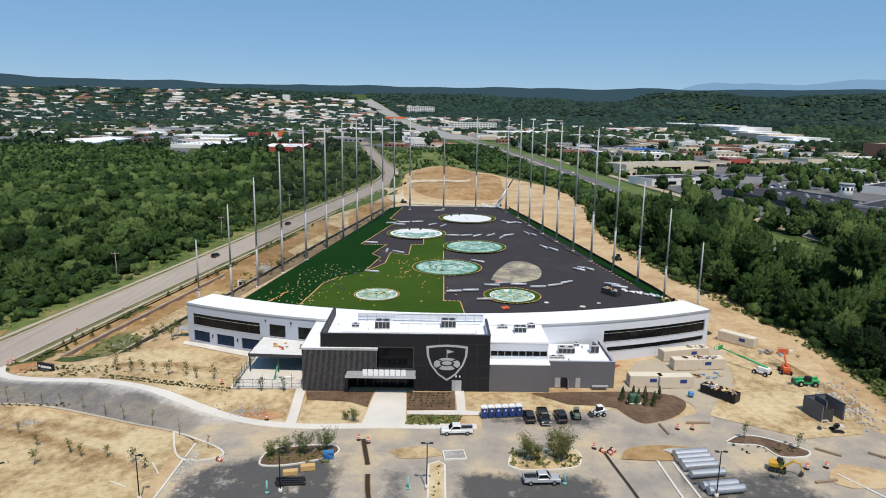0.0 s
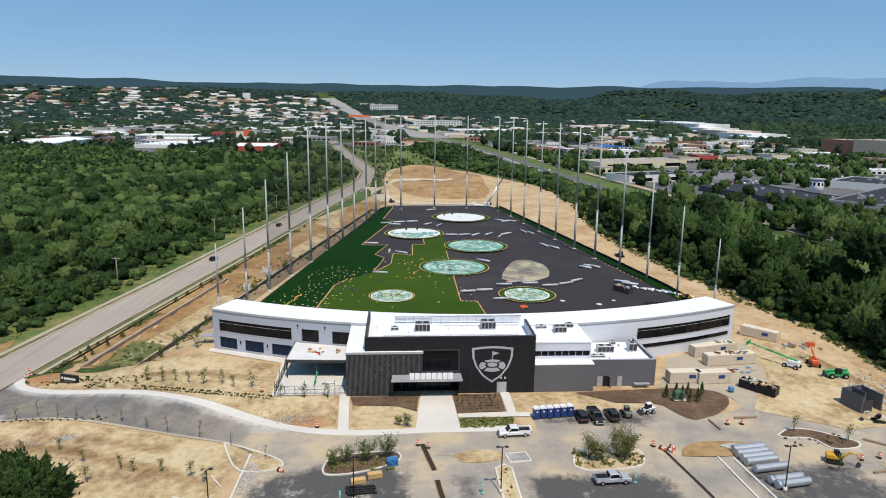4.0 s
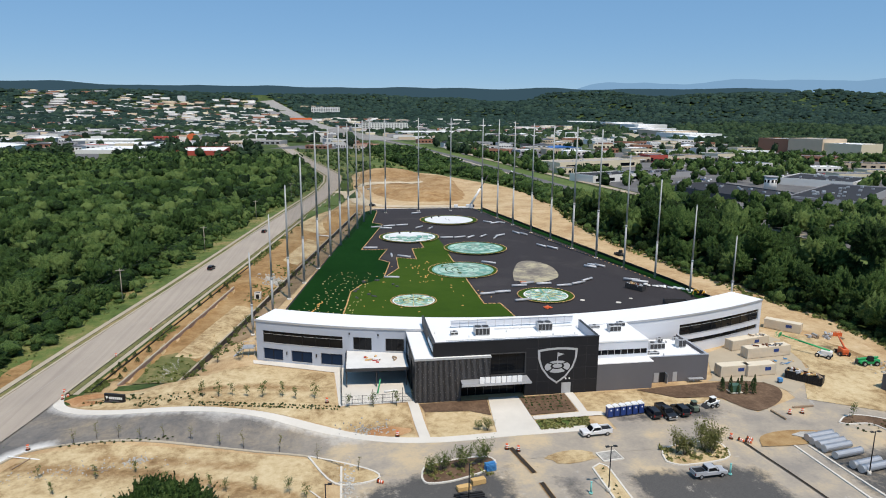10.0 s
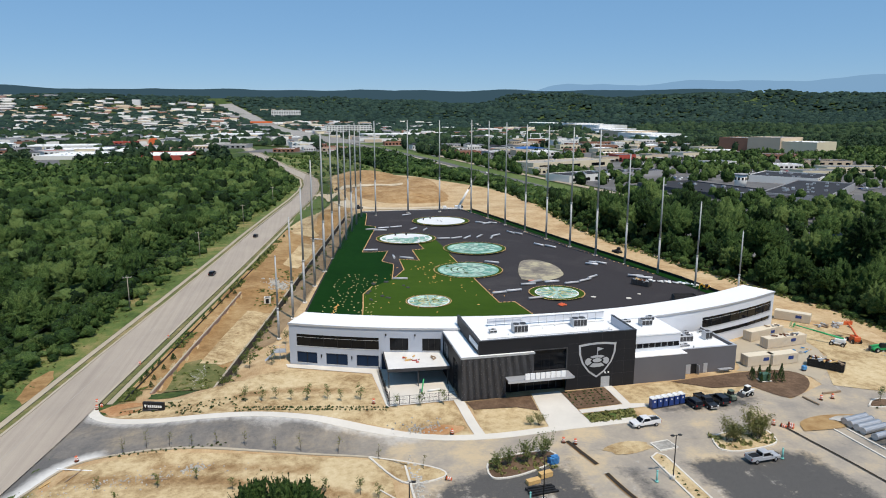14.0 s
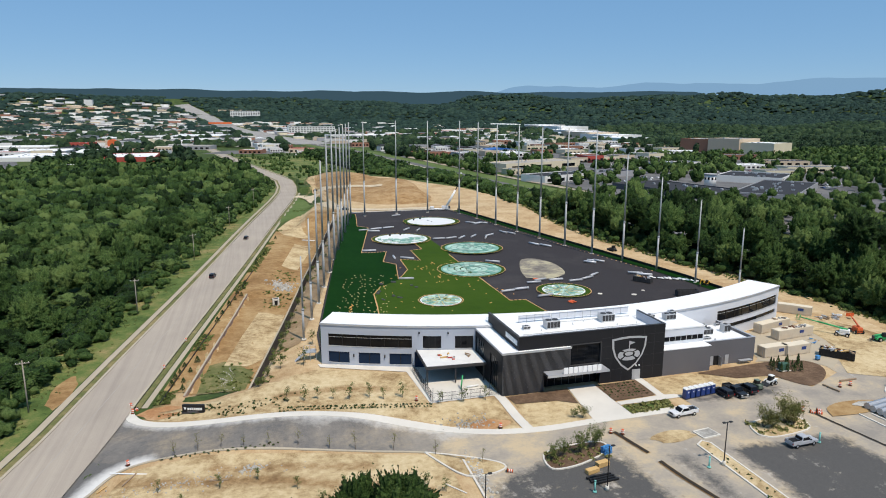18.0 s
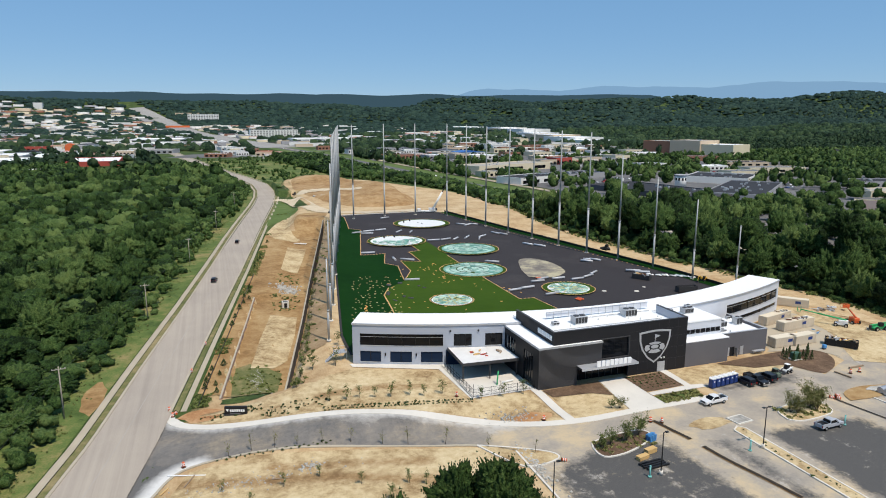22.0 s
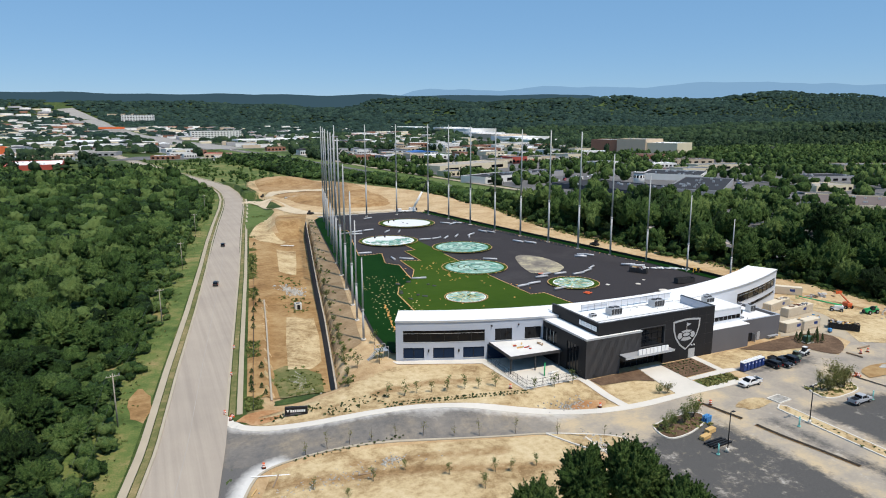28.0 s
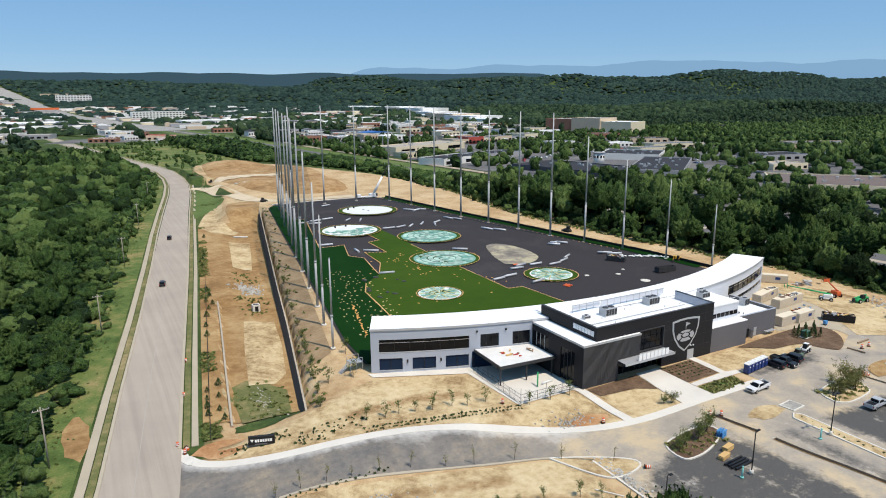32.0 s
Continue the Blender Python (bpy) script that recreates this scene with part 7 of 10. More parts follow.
def far_box(mat, x, y, z, sx, sy, sz, turn):
    c, s = math.cos(radians(turn)), math.sin(radians(turn))
    v = CUBE * (sx, sy, sz)
    FAR_BOXES.append((np.stack([v[:, 0] * c - v[:, 1] * s + x, v[:, 0] * s + v[:, 1] * c + y, v[:, 2] + z], axis=1), TOWN_MATS.index(mat)))


made = 0
tries = 0
while made < 1250 and tries < 40000:
    tries += 1
    west = rng.random() < 0.72
    y = 1150 + 3400 * rng.random() ** 0.95 if west else 1000 + 2700 * rng.random() ** 1.1
    mid = along(HWY, y)
    x = mid - 85 - rng.random() ** 1.2 * (0.80 * y) if west else mid + 60 + rng.random() ** 1.2 * (330 + 0.2 * y)
    if not in_view(x, y, 0) or any(a - 8 < x < b + 8 and c - 8 < y < d + 8 for a, b, c, d in BLOCKED):
        continue
    if west and abs(x + 130) < 70 and y < 1500:
        continue
    if noise.noise(Vector((x * 0.003, y * 0.003, 31.0))) < rng.uniform(-0.5, 0.1 + 0.3 * ease((-x - 900) / 1200)):
        continue
    k = 1 + (y - 1000) / 5200
    w, d, h = rng.uniform(16, 46) * k, rng.uniform(14, 34) * k, rng.uniform(4.5, 8.5) * (1 + 0.6 * (k - 1))
    roof = rng.choice(("white", "white", "grey", "grey", "tan", "dark", "grey", "red" if rng.random() < 0.3 else "white"))
    wall = rng.choice(("white", "white", "grey", "tan", "cream", "brick", "white"))
    turn, yard = rng.choice((0, 0, 8, -8, 15)), rng.uniform(8, 20) * k
    if y < 1850:
        building(x, y, w, d, h, turn, wall, roof, f"distant {wall} commercial building with a {roof} roof", bays=5, units=1, group="distant town buildings", glass=y < 1500, style="gable" if rng.random() < 0.15 else "flat", yard=yard)
    else:
        z = ground_z(x, y) - 1
        far_box(WALLS[wall], x, y, z, w, d, h + 1, turn)
        far_box(ROOFS[roof], x, y, z + h + 1, w + 0.8, d + 0.8, 0.5, turn)
        if rng.random() < 0.7:
            far_box(YARD[made % 2], x, y - yard * 0.35, z - 4, w + yard, d + yard * 1.7, 5.4, turn)
        BLOCKED.append((x - w / 2 - yard / 2, x + w / 2 + yard / 2, y - d / 2 - yard * 1.1, y + d / 2 + yard * 0.4))
    made += 1
town = mesh_np("distant_town", np.concatenate([v for v, m in FAR_BOXES]), np.concatenate([CUBE_F + 8 * i for i in range(len(FAR_BOXES))]))
for m in TOWN_MATS:
    town.materials.append(m)
town.polygons.foreach_set("material_index", np.repeat([m for v, m in FAR_BOXES], 5).astype(np.int32))
tagged(new("distant_town", town), "dense far town of flat white and grey roofs", "town", kind="stuff")
print("town", made, len(FAR_BOXES))
# houses on the wooded slope
for hx, hy in ((1010, 930), (1042, 950), (1180, 1010), (1215, 1030), (985, 915), (1120, 1060)):
    building(hx, hy, 15, 12, 6, rng.uniform(-40, 40), "brick", "dark", "brick house with a dark gabled roof among trees", "house", "gable", "house", bays=3, group="hillside houses")
# paved yards round the shops
for name, poly in (("shop_car_park", [(196, 200), (196, 980), (300, 1060), (560, 1100), (740, 1080), (760, 860), (640, 560), (520, 285), (420, 200)]), ("shop_car_park", [(150, 1010), (215, 900), (330, 1010), (300, 1130), (160, 1140)]), 
                   ("shop_car_park", [(560, 900), (700, 960), (760, 900), (640, 800)]),
                   ("store_yard", [(-362, 850), (-326, 848), (-395, 1066), (-445, 1070)]), ("store_yard", [(-160, 1210), (-30, 1180), (-20, 1300), (-120, 1320)]),
                   ("shop_car_park", [(800, 1700), (900, 1650), (1040, 2700), (930, 2750)])):
    drape(name, poly, 0.35, M["highway"], 25, label="grey asphalt car park of shops", category="car park")
strip("service_road", smooth_line([(196, 300), (190, 480), (178, 700), (163, 1000), (170, 1300)]), 4, 0.5, M["dusty"], "pale service road along the shops", "road")

# parked cars far off
CAR_COLOURS = [worn("car_paint_" + n, c, 0.35, 0.1, var=0.05, bumps=0) for n, c in (("white", (0.75, 0.75, 0.75)), ("silver", (0.45, 0.46, 0.48)), ("black", (0.02, 0.02, 0.022)), ("blue", (0.04, 0.09, 0.25)), ("red", (0.35, 0.03, 0.03)), ("grey", (0.16, 0.16, 0.17)))]
body_outline = [(-2.25, 0.35), (-2.25, 0.85), (-1.9, 0.95), (-1.3, 1.42), (0.5, 1.45), (1.15, 0.98), (2.2, 0.82), (2.25, 0.35)]
far_body = [mesh_from(profile(body_outline, -0.9, 0.9), "body", m) for m in CAR_COLOURS]
far_glass = mesh_from(profile([(-1.75, 0.98), (-1.25, 1.36), (0.45, 1.39), (0.98, 0.98)], -0.92, 0.92), "glass", M["glass"])


def far_car(x, y, turn, colour, z=None, label="parked car"):
    z = ground_z(x, y) + 0.35 if z is None else z
    names = ("white", "silver", "black", "dark blue", "red", "grey")
    c = thing("parked_car", f"{names[colour]} car standing on asphalt among shops", "car", pose(x, y, z, 0, 0, turn), "far parked cars")
    share("body", far_body[colour], c)
    share("window_band", far_glass, c)


for x0, y0, nx, ny, dx, dy, a in ((170, 960, 16, 9, 8, 17, 90), (360, 680, 14, 6, 11, 16, 80), (580, 850, 9, 4, 12, 16, 80), (225, 560, 10, 2, 9, 16, 90), (290, 590, 12, 2, 9, 14, 90), (420, 620, 12, 3, 9, 16, 84), (300, 450, 9, 3, 8, 14, 88), (400, 470, 9, 2, 8, 14, 88), (370, 760, 14, 3, 9, 15, 86)):
    for i in range(nx):
        for j in range(ny):
            x, y = x0 + i * dx + j * 2.2, y0 + j * dy + i * 2.6
            if rng.random() < 0.55 and not any(p - 2 < x < q + 2 and s - 2 < y < t + 2 for p, q, s, t in BLOCKED):
                far_car(x, y, a + rng.uniform(-3, 3), rng.choice((0, 0, 1, 1, 2, 3, 4, 5)))
for y, lane in ((700, 8), (900, -8), (1150, 8), (1500, -8), (1900, 8), (2300, -8), (2700, 8), (3000, -8), (3300, 8), (520, -8)):
    x = along(HWY, y) + lane + rng.uniform(-3, 3)
    far_car(x, y, 90, rng.choice((0, 1, 2, 5)), hwy_level(x, y) + 0.15)
lorry = thing("lorry", "articulated lorry with a grey box trailer on the highway", "lorry", pose(along(HWY, 505) - 9.5, 505, hwy_level(0, 505) + 0.15, 0, 0, 92))
piece("trailer", WALLS["grey"], lorry, 0, 0, 1.1, 13.5, 2.6, 2.9)
piece("cab", WALLS["white"], lorry, 8.3, 0, 0.6, 2.4, 2.5, 3.0)
for x in (-5.5, -4.2, 4.5, 8.3):
    for s in (-1, 1):
        part("wheel", tube((x, s * 1.25 - 0.15, 0.5), (x, s * 1.25 + 0.15, 0.5), 0.5, 0.5, 10), M["tyre"], lorry)

# mountains on the horizon: flat sheets that glow in the blue of haze
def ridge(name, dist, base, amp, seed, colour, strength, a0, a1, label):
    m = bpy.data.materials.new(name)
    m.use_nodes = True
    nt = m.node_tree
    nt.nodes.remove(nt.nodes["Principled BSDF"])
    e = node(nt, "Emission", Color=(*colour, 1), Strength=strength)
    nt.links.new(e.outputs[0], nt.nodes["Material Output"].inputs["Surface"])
    bm = bmesh.new()
    prev = None
    for i in range(121):
        a = math.radians(a0 + (a1 - a0) * i / 120)
        x, y = dist * math.sin(a), dist * math.cos(a)
        fade = ease(i / 18) * ease((120 - i) / 6)
        h = (base + amp * (noise.noise(Vector((a * 5.5, seed, 0))) + 0.45 * noise.noise(Vector((a * 15, seed, 4))) + 0.18 * noise.noise(Vector((a * 42, seed, 8))))) * fade
        row = [bm.verts.new((x, y, -60)), bm.verts.new((x, y, 60 + h))]
        if prev:
            bm.faces.new((prev[0], row[0], row[1], prev[1]))
        prev = row
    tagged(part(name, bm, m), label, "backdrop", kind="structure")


ridge("backdrop_mountains", 4940, 222, 44, 2.0, (0.25, 0.47, 0.74), 0.86, 14, 72, "mountain backdrop glowing pale haze blue on the horizon")
ridge("backdrop_hills", 4900, 168, 22, 7.0, (0.056, 0.118, 0.165), 0.8, -48, 40, "hill backdrop glowing hazy blue-green on the horizon")
plant_far(BLOCKED)

# ---------- vehicles and machines ----------
def wheel_set(parent, axles, track, r, w=0.28, rim=True):
    for x in axles:
        for s in (-1, 1):
            y = s * track / 2
            t = part("wheel", tube((x, y - w / 2, r), (x, y + w / 2, r), r, r, 14), M["tyre"], parent)
            if rim:
                part("rim", tube((x, y + s * w / 2, r), (x, y + s * (w / 2 + 0.03), r), r * 0.58, r * 0.5, 10), M["chrome"], t)


def solid(points, half, taper=0.0, z_taper=1.0):
    """An outline in x and z drawn out to both sides, narrowing above z_taper."""
    bm = bmesh.new()
    rows = []
    for s in (-1, 1):
        rows.append([bm.verts.new((x, s * (half - (taper if z > z_taper else 0)), z)) for x, z in points])
    n = len(points)
    for i in range(n):
        bm.faces.new((rows[0][i], rows[0][(i + 1) % n], rows[1][(i + 1) % n], rows[1][i]))
    bm.faces.new(rows[0][::-1])
    bm.faces.new(rows[1])
    bmesh.ops.recalc_face_normals(bm, faces=bm.faces)
    bmesh.ops.bevel(bm, geom=[e for e in bm.edges], offset=0.05, segments=1, affect="EDGES")
    return bm


def pickup(m, paint, label):
    v = thing("pickup_truck", label, "pickup truck", m)
    part("body", solid([(-2.9, 0.5), (-2.9, 1.05), (-0.55, 1.08), (1.3, 1.12), (2.75, 1.02), (2.9, 0.85), (2.9, 0.5)], 0.96), paint, v)
    part("cab", solid([(-0.75, 1.05), (-0.62, 1.82), (0.75, 1.86), (1.45, 1.1)], 0.9, 0.14, 1.5), paint, v)
    part("windscreen", solid([(0.86, 1.74), (1.46, 1.14), (1.52, 1.14), (0.92, 1.76)], 0.76), M["glass"], v)
    part("window_band", solid([(-0.62, 1.2), (-0.55, 1.72), (0.7, 1.76), (1.15, 1.2)], 0.92, 0.14, 1.5), M["glass"], v)
    part("rear_window", solid([(-0.82, 1.2), (-0.72, 1.72), (-0.66, 1.72), (-0.74, 1.2)], 0.7), M["glass"], v)
    bed = part("bed", box(-2.8, -0.85, -0.82, 0.82, 1.0, 1.1), M["black"], v)
    for s in (-1, 1):
        part("bed_side", box(-2.88, -0.8, s * 0.9 - 0.06, s * 0.9 + 0.06, 1.05, 1.32), paint, bed)
        part("headlight", box(2.84, 2.93, s * 0.7 - 0.2, s * 0.7 + 0.2, 0.75, 0.95), M["lamp_clear"], v)
        part("tail_light", box(-2.94, -2.86, s * 0.86 - 0.08, s * 0.86 + 0.08, 0.75, 1.1), M["lamp_red"], v)
        part("mirror", box(1.0, 1.15, s * 1.02 - 0.1, s * 1.02 + 0.1, 1.2, 1.4), M["black"], v)
    part("tailgate", box(-2.93, -2.84, -0.84, 0.84, 0.7, 1.3), paint, v)
    part("bumper", box(2.86, 3.0, -0.92, 0.92, 0.42, 0.62), M["chrome"], v)
    part("grille", box(2.86, 2.95, -0.5, 0.5, 0.66, 0.95), M["black"], v)
    wheel_set(v, (-1.85, 1.9), 1.72, 0.39)
    return v


def wagon(m, paint, label, h=1.68):
    v = thing("parked_car", label, "car", m)
    part("body", solid([(-2.3, 0.4), (-2.35, 0.95), (1.0, 1.02), (2.2, 0.88), (2.32, 0.62), (2.3, 0.4)], 0.92), paint, v)
    part("cabin", solid([(-2.25, 0.92), (-1.95, h), (0.35, h), (1.15, 0.98)], 0.86, 0.14, 1.3), paint, v)
    part("windscreen", solid([(0.45, h - 0.08), (1.16, 1.02), (1.22, 1.02), (0.51, h - 0.06)], 0.74), M["glass"], v)
    part("window_band", solid([(-2.0, 1.05), (-1.82, h - 0.12), (0.28, h - 0.12), (0.9, 1.05)], 0.885, 0.14, 1.3), M["glass"], v)
    part("rear_window", solid([(-2.33, 1.05), (-2.05, h - 0.12), (-1.99, h - 0.12), (-2.27, 1.05)], 0.7), M["glass"], v)
    for s in (-1, 1):
        part("headlight", box(2.2, 2.34, s * 0.66 - 0.2, s * 0.66 + 0.2, 0.65, 0.82), M["lamp_clear"], v)
        part("tail_light", box(-2.4, -2.3, s * 0.78 - 0.1, s * 0.78 + 0.1, 0.75, 1.05), M["lamp_red"], v)
        part("mirror", box(0.75, 0.9, s * 1.0 - 0.1, s * 1.0 + 0.1, 1.05, 1.2), M["black"], v)
    wheel_set(v, (-1.4, 1.4), 1.6, 0.35, 0.24)
    return v


PAINT_WHITE, PAINT_SILVER, PAINT_BLACK, PAINT_BLUE = CAR_COLOURS[0], CAR_COLOURS[1], CAR_COLOURS[2], CAR_COLOURS[3]


def lot_z(x, y, up=0.12):
    return ground_z(x, y) + up


pickup(pose(4.2, 110.6, lot_z(4, 110.6), 0, 0, 184), PAINT_WHITE, "white pickup truck with a loaded bed on the drive")
pickup(pose(17.2, 94.6, lot_z(17, 94.6), 0, 0, 3), PAINT_SILVER, "silver-grey pickup truck standing on dark asphalt")
wagon(pose(18.2, 116.6, lot_z(18.2, 116.6), 0, 0, 93), PAINT_BLACK, "black estate car parked beside portable toilets")
pickup(pose(21.0, 116.4, lot_z(21, 116.4), 0, 0, 272), PAINT_BLACK, "black pickup truck parked in a row of cars")
wagon(pose(24.3, 116.8, lot_z(24.3, 116.8), 0, 0, 93), PAINT_BLACK, "black sport utility vehicle parked in a row of cars", 1.8)
wagon(pose(-92.0, 268, road_z(268) + 0.08, 0, 0, 80), PAINT_BLACK, "black car on the pale road")
wagon(pose(-80.2, 350, road_z(350) + 0.08, 0, 0, 80), PAINT_BLACK, "black car far along the pale road")


def cylinder_wheels(parent, spots, r, w, colour="tyre"):
    for x, y in spots:
        t = part("wheel", tube((x, y - w / 2, r), (x, y + w / 2, r), r, r, 14), M[colour], parent)
        part("rim", tube((x, y - w / 2 - 0.02, r), (x, y + w / 2 + 0.02, r), r * 0.5, r * 0.5, 10), M["chrome"], t)


def skid_steer(m, paint, label):
    v = thing("skid_steer_loader", label, "skid loader", m)
    part("body", solid([(-1.3, 0.35), (-1.35, 1.15), (-0.3, 1.25), (0.9, 0.75), (1.0, 0.35)], 0.5), paint, v)
    part("cab", solid([(-0.55, 1.1), (-0.5, 1.95), (0.45, 1.95), (0.75, 0.9)], 0.45), M["black"], v)
    part("cab_roof", box(-0.6, 0.5, -0.5, 0.5, 1.95, 2.05), paint, v)
    for s in (-1, 1):
        bm = bmesh.new()
        add_tube(bm, (-1.2, s * 0.68, 1.35), (1.1, s * 0.68, 0.95), 0.11, 0.09, 6)
        add_tube(bm, (1.1, s * 0.68, 0.95), (1.5, s * 0.68, 0.25), 0.09, 0.08, 6)
        part("lift_arm", bm, paint, v)
    part("bucket", solid([(1.35, 0.08), (1.4, 0.65), (1.6, 0.7), (2.15, 0.05)], 0.85), M["charcoal"], v)
    cylinder_wheels(v, [(-0.7, -0.72), (0.55, -0.72), (-0.7, 0.72), (0.55, 0.72)], 0.4, 0.3)


M["loader_green"] = worn("dull_green_paint", (0.12, 0.16, 0.12), 0.5, var=0.2, bumps=0)
skid_steer(pose(27.4, 117.4, lot_z(27.4, 117.4), 0, 0, 88), M["loader_green"], "dull green skid loader parked by the cars")
skid_steer(pose(32.2, 118.6, lot_z(32, 118.6), 0, 0, 190), M["white"], "white skid loader beside the mulch bed")


def excavator(m, paint, label, s=1.0):
    v = thing("excavator", label, "excavator", m @ Matrix.Scale(s, 4))
    for y in (-0.9, 0.9):
        t = part("track", solid([(-1.6, 0.35), (-1.3, 0.05), (1.3, 0.05), (1.6, 0.35), (1.3, 0.72), (-1.3, 0.72)], 0.26), M["tyre"], v)
        t.location.y = y
        for k in range(4):
            part("track_roller", tube((-1.05 + 0.7 * k, -0.3, 0.36), (-1.05 + 0.7 * k, 0.3, 0.36), 0.2, 0.2, 8), M["charcoal"], t)
    part("turntable", tube((0, 0, 0.6), (0, 0, 0.95), 0.7, 0.7, 14), M["charcoal"], v)
    part("house", solid([(-1.6, 0.95), (-1.6, 1.75), (-0.2, 1.85), (0.3, 1.2), (0.9, 1.1), (0.9, 0.95)], 0.95), paint, v)
    cab = part("cab", solid([(-0.3, 1.0), (-0.2, 2.45), (0.75, 2.45), (1.05, 1.7), (1.0, 1.0)], 0.42), M["black"], v)
    cab.location.y = 0.5
    part("cab_glass", solid([(0.1, 1.5), (0.12, 2.3), (0.72, 2.32), (1.0, 1.7), (0.98, 1.5)], 0.44), M["glass"], cab)
    for name, pts, w in (("boom", [(0.7, 1.2), (0.9, 1.4), (2.5, 3.0), (3.6, 2.75), (3.55, 2.5), (2.6, 2.6), (1.1, 1.1)], 0.16), ("dipper", [(3.45, 2.95), (3.75, 2.85), (4.35, 0.95), (4.15, 0.9)], 0.13), ("bucket", [(4.0, 0.95), (4.45, 1.0), (4.5, 0.3), (4.0, 0.1), (3.7, 0.35)], 0.4)):
        ob = part(name, solid(pts, w), paint if name != "bucket" else M["charcoal"], v)
        ob.location.y = -0.25
    ram = tube((1.1, -0.25, 1.3), (2.3, -0.25, 2.55), 0.07, 0.07, 6)
    part("hydraulic_ram", ram, M["chrome"], v)


excavator(pose(57.2, 99.0, lot_z(57, 99), 0, 0, -28), M["yellow"], "small yellow excavator with black cab and tracks", 0.85)
excavator(pose(75.5, 113.0, lot_z(75, 113), 0, 0, 170), M["cream"], "dusty tan mini excavator beside the bin enclosure", 0.7)
excavator(pose(72.8, 193.5, ground_z(72.8, 193.5), 0, 0, 200), M["yellow"], "yellow excavator behind the range building", 0.8)


def boom_lift(m, paint, label, reach=10.0, rise=14, chassis=None):
    v = thing("boom_lift", label, "boom lift", m)
    part("chassis", box(-1.5, 1.5, -0.85, 0.85, 0.5, 0.95, None, 0.06), M["white"] if chassis is None else chassis, v)
    part("turret", box(-1.7, 0.7, -0.8, 0.8, 1.0, 1.9, None, 0.1), M["white"] if chassis is None else chassis, v)
    a = radians(rise)
    p0 = Vector((-1.2, 0, 1.95))
    p1 = p0 + Vector((reach * 0.62 * math.cos(a), 0, reach * 0.62 * math.sin(a)))
    p2 = p0 + Vector((reach * math.cos(a), 0, reach * math.sin(a)))
    part("boom", tube(p0, p1, 0.24, 0.22, 8), paint, v)
    part("boom_extension", tube(p1, p2, 0.16, 0.15, 8), paint, v)
    cage = part("basket", box(p2.x, p2.x + 0.1, -1.1, 1.1, p2.z - 0.5, p2.z + 0.5), paint, v)
    for y in (-1.1, 0, 1.1):
        bm = bmesh.new()
        add_tube(bm, (p2.x + 0.1, y, p2.z - 0.5), (p2.x + 0.9, y, p2.z - 0.5), 0.04, n=6)
        add_tube(bm, (p2.x + 0.9, y, p2.z - 0.5), (p2.x + 0.9, y, p2.z + 0.5), 0.04, n=6)
        part("rail_post", bm, paint, cage)
    bm = bmesh.new()
    add_tube(bm, (p2.x + 0.9, -1.1, p2.z + 0.5), (p2.x + 0.9, 1.1, p2.z + 0.5), 0.04, n=6)
    part("guard_rail", bm, paint, cage)
    cylinder_wheels(v, [(-1.25, -1.0), (1.25, -1.0), (-1.25, 1.0), (1.25, 1.0)], 0.52, 0.4)


boom_lift(pose(74.2, 139.6, ground_z(74.2, 139.6) + 0.05, 0, 0, 128), M["green_machine"], "green boom lift with a pale chassis and lowered boom", 11.5, 7)
boom_lift(pose(80.0, 140.6, ground_z(80.0, 140.6) + 0.05, 0, 0, 75), M["orange"], "orange articulated lift folded beside timber", 5, 25, M["orange"])


def telehandler(m, paint, label):
    v = thing("telehandler", label, "telehandler", m)
    part("body", solid([(-2.4, 0.6), (-2.4, 1.5), (-0.6, 1.6), (1.8, 1.35), (2.4, 1.0), (2.4, 0.6)], 0.8), paint, v)
    cab = part("cab", solid([(-0.7, 1.2), (-0.6, 2.35), (0.5, 2.35), (0.9, 1.3)], 0.42), M["black"], v)
    cab.location.y = 0.55
    part("boom", solid([(-2.3, 1.75), (-2.3, 2.15), (2.9, 1.75), (2.9, 1.4)], 0.2), paint, v)
    part("boom_head", solid([(2.7, 1.7), (3.1, 1.55), (3.1, 0.5), (2.8, 0.5)], 0.3), M["charcoal"], v)
    for y in (-0.35, 0.35):
        part("fork", box(3.05, 4.2, y - 0.07, y + 0.07, 0.45, 0.52), M["charcoal"], v)
    cylinder_wheels(v, [(-1.5, -0.95), (1.5, -0.95), (-1.5, 0.95), (1.5, 0.95)], 0.62, 0.42)


telehandler(pose(81.0, 133.6, ground_z(81, 133.6) + 0.05, 0, 0, 175), M["green_machine"], "bright green telehandler parked on clay")

crane = thing("mobile_crane", "white mobile crane with a raised black and white boom", "crane", pose(32.5, 386.5, ground_z(32.5, 386.5) + 0.05, 0, 0, 172))
part("carrier", box(-5.5, 5.5, -1.2, 1.2, 0.8, 1.5, None, 0.1), M["white"], crane)
part("cab", box(4.2, 6.4, -1.2, 1.2, 0.9, 2.7, None, 0.15), M["white"], crane)
part("cab_window", box(6.38, 6.44, -1.0, 1.0, 1.7, 2.5), M["glass"], crane)
part("turret", box(-4.6, -0.8, -1.2, 1.2, 1.55, 3.0, None, 0.1), M["white"], crane)
part("counterweight", box(-5.6, -4.6, -1.2, 1.2, 1.5, 2.8), M["charcoal"], crane)
part("boom", tube((-3.5, 0, 2.6), (-9.0, 0, 12.5), 0.75, 0.6, 8), M["white"], crane)
part("boom_tip", tube((-9.0, 0, 12.5), (-13.6, 0, 20.5), 0.3, 0.25, 8), M["charcoal"], crane)
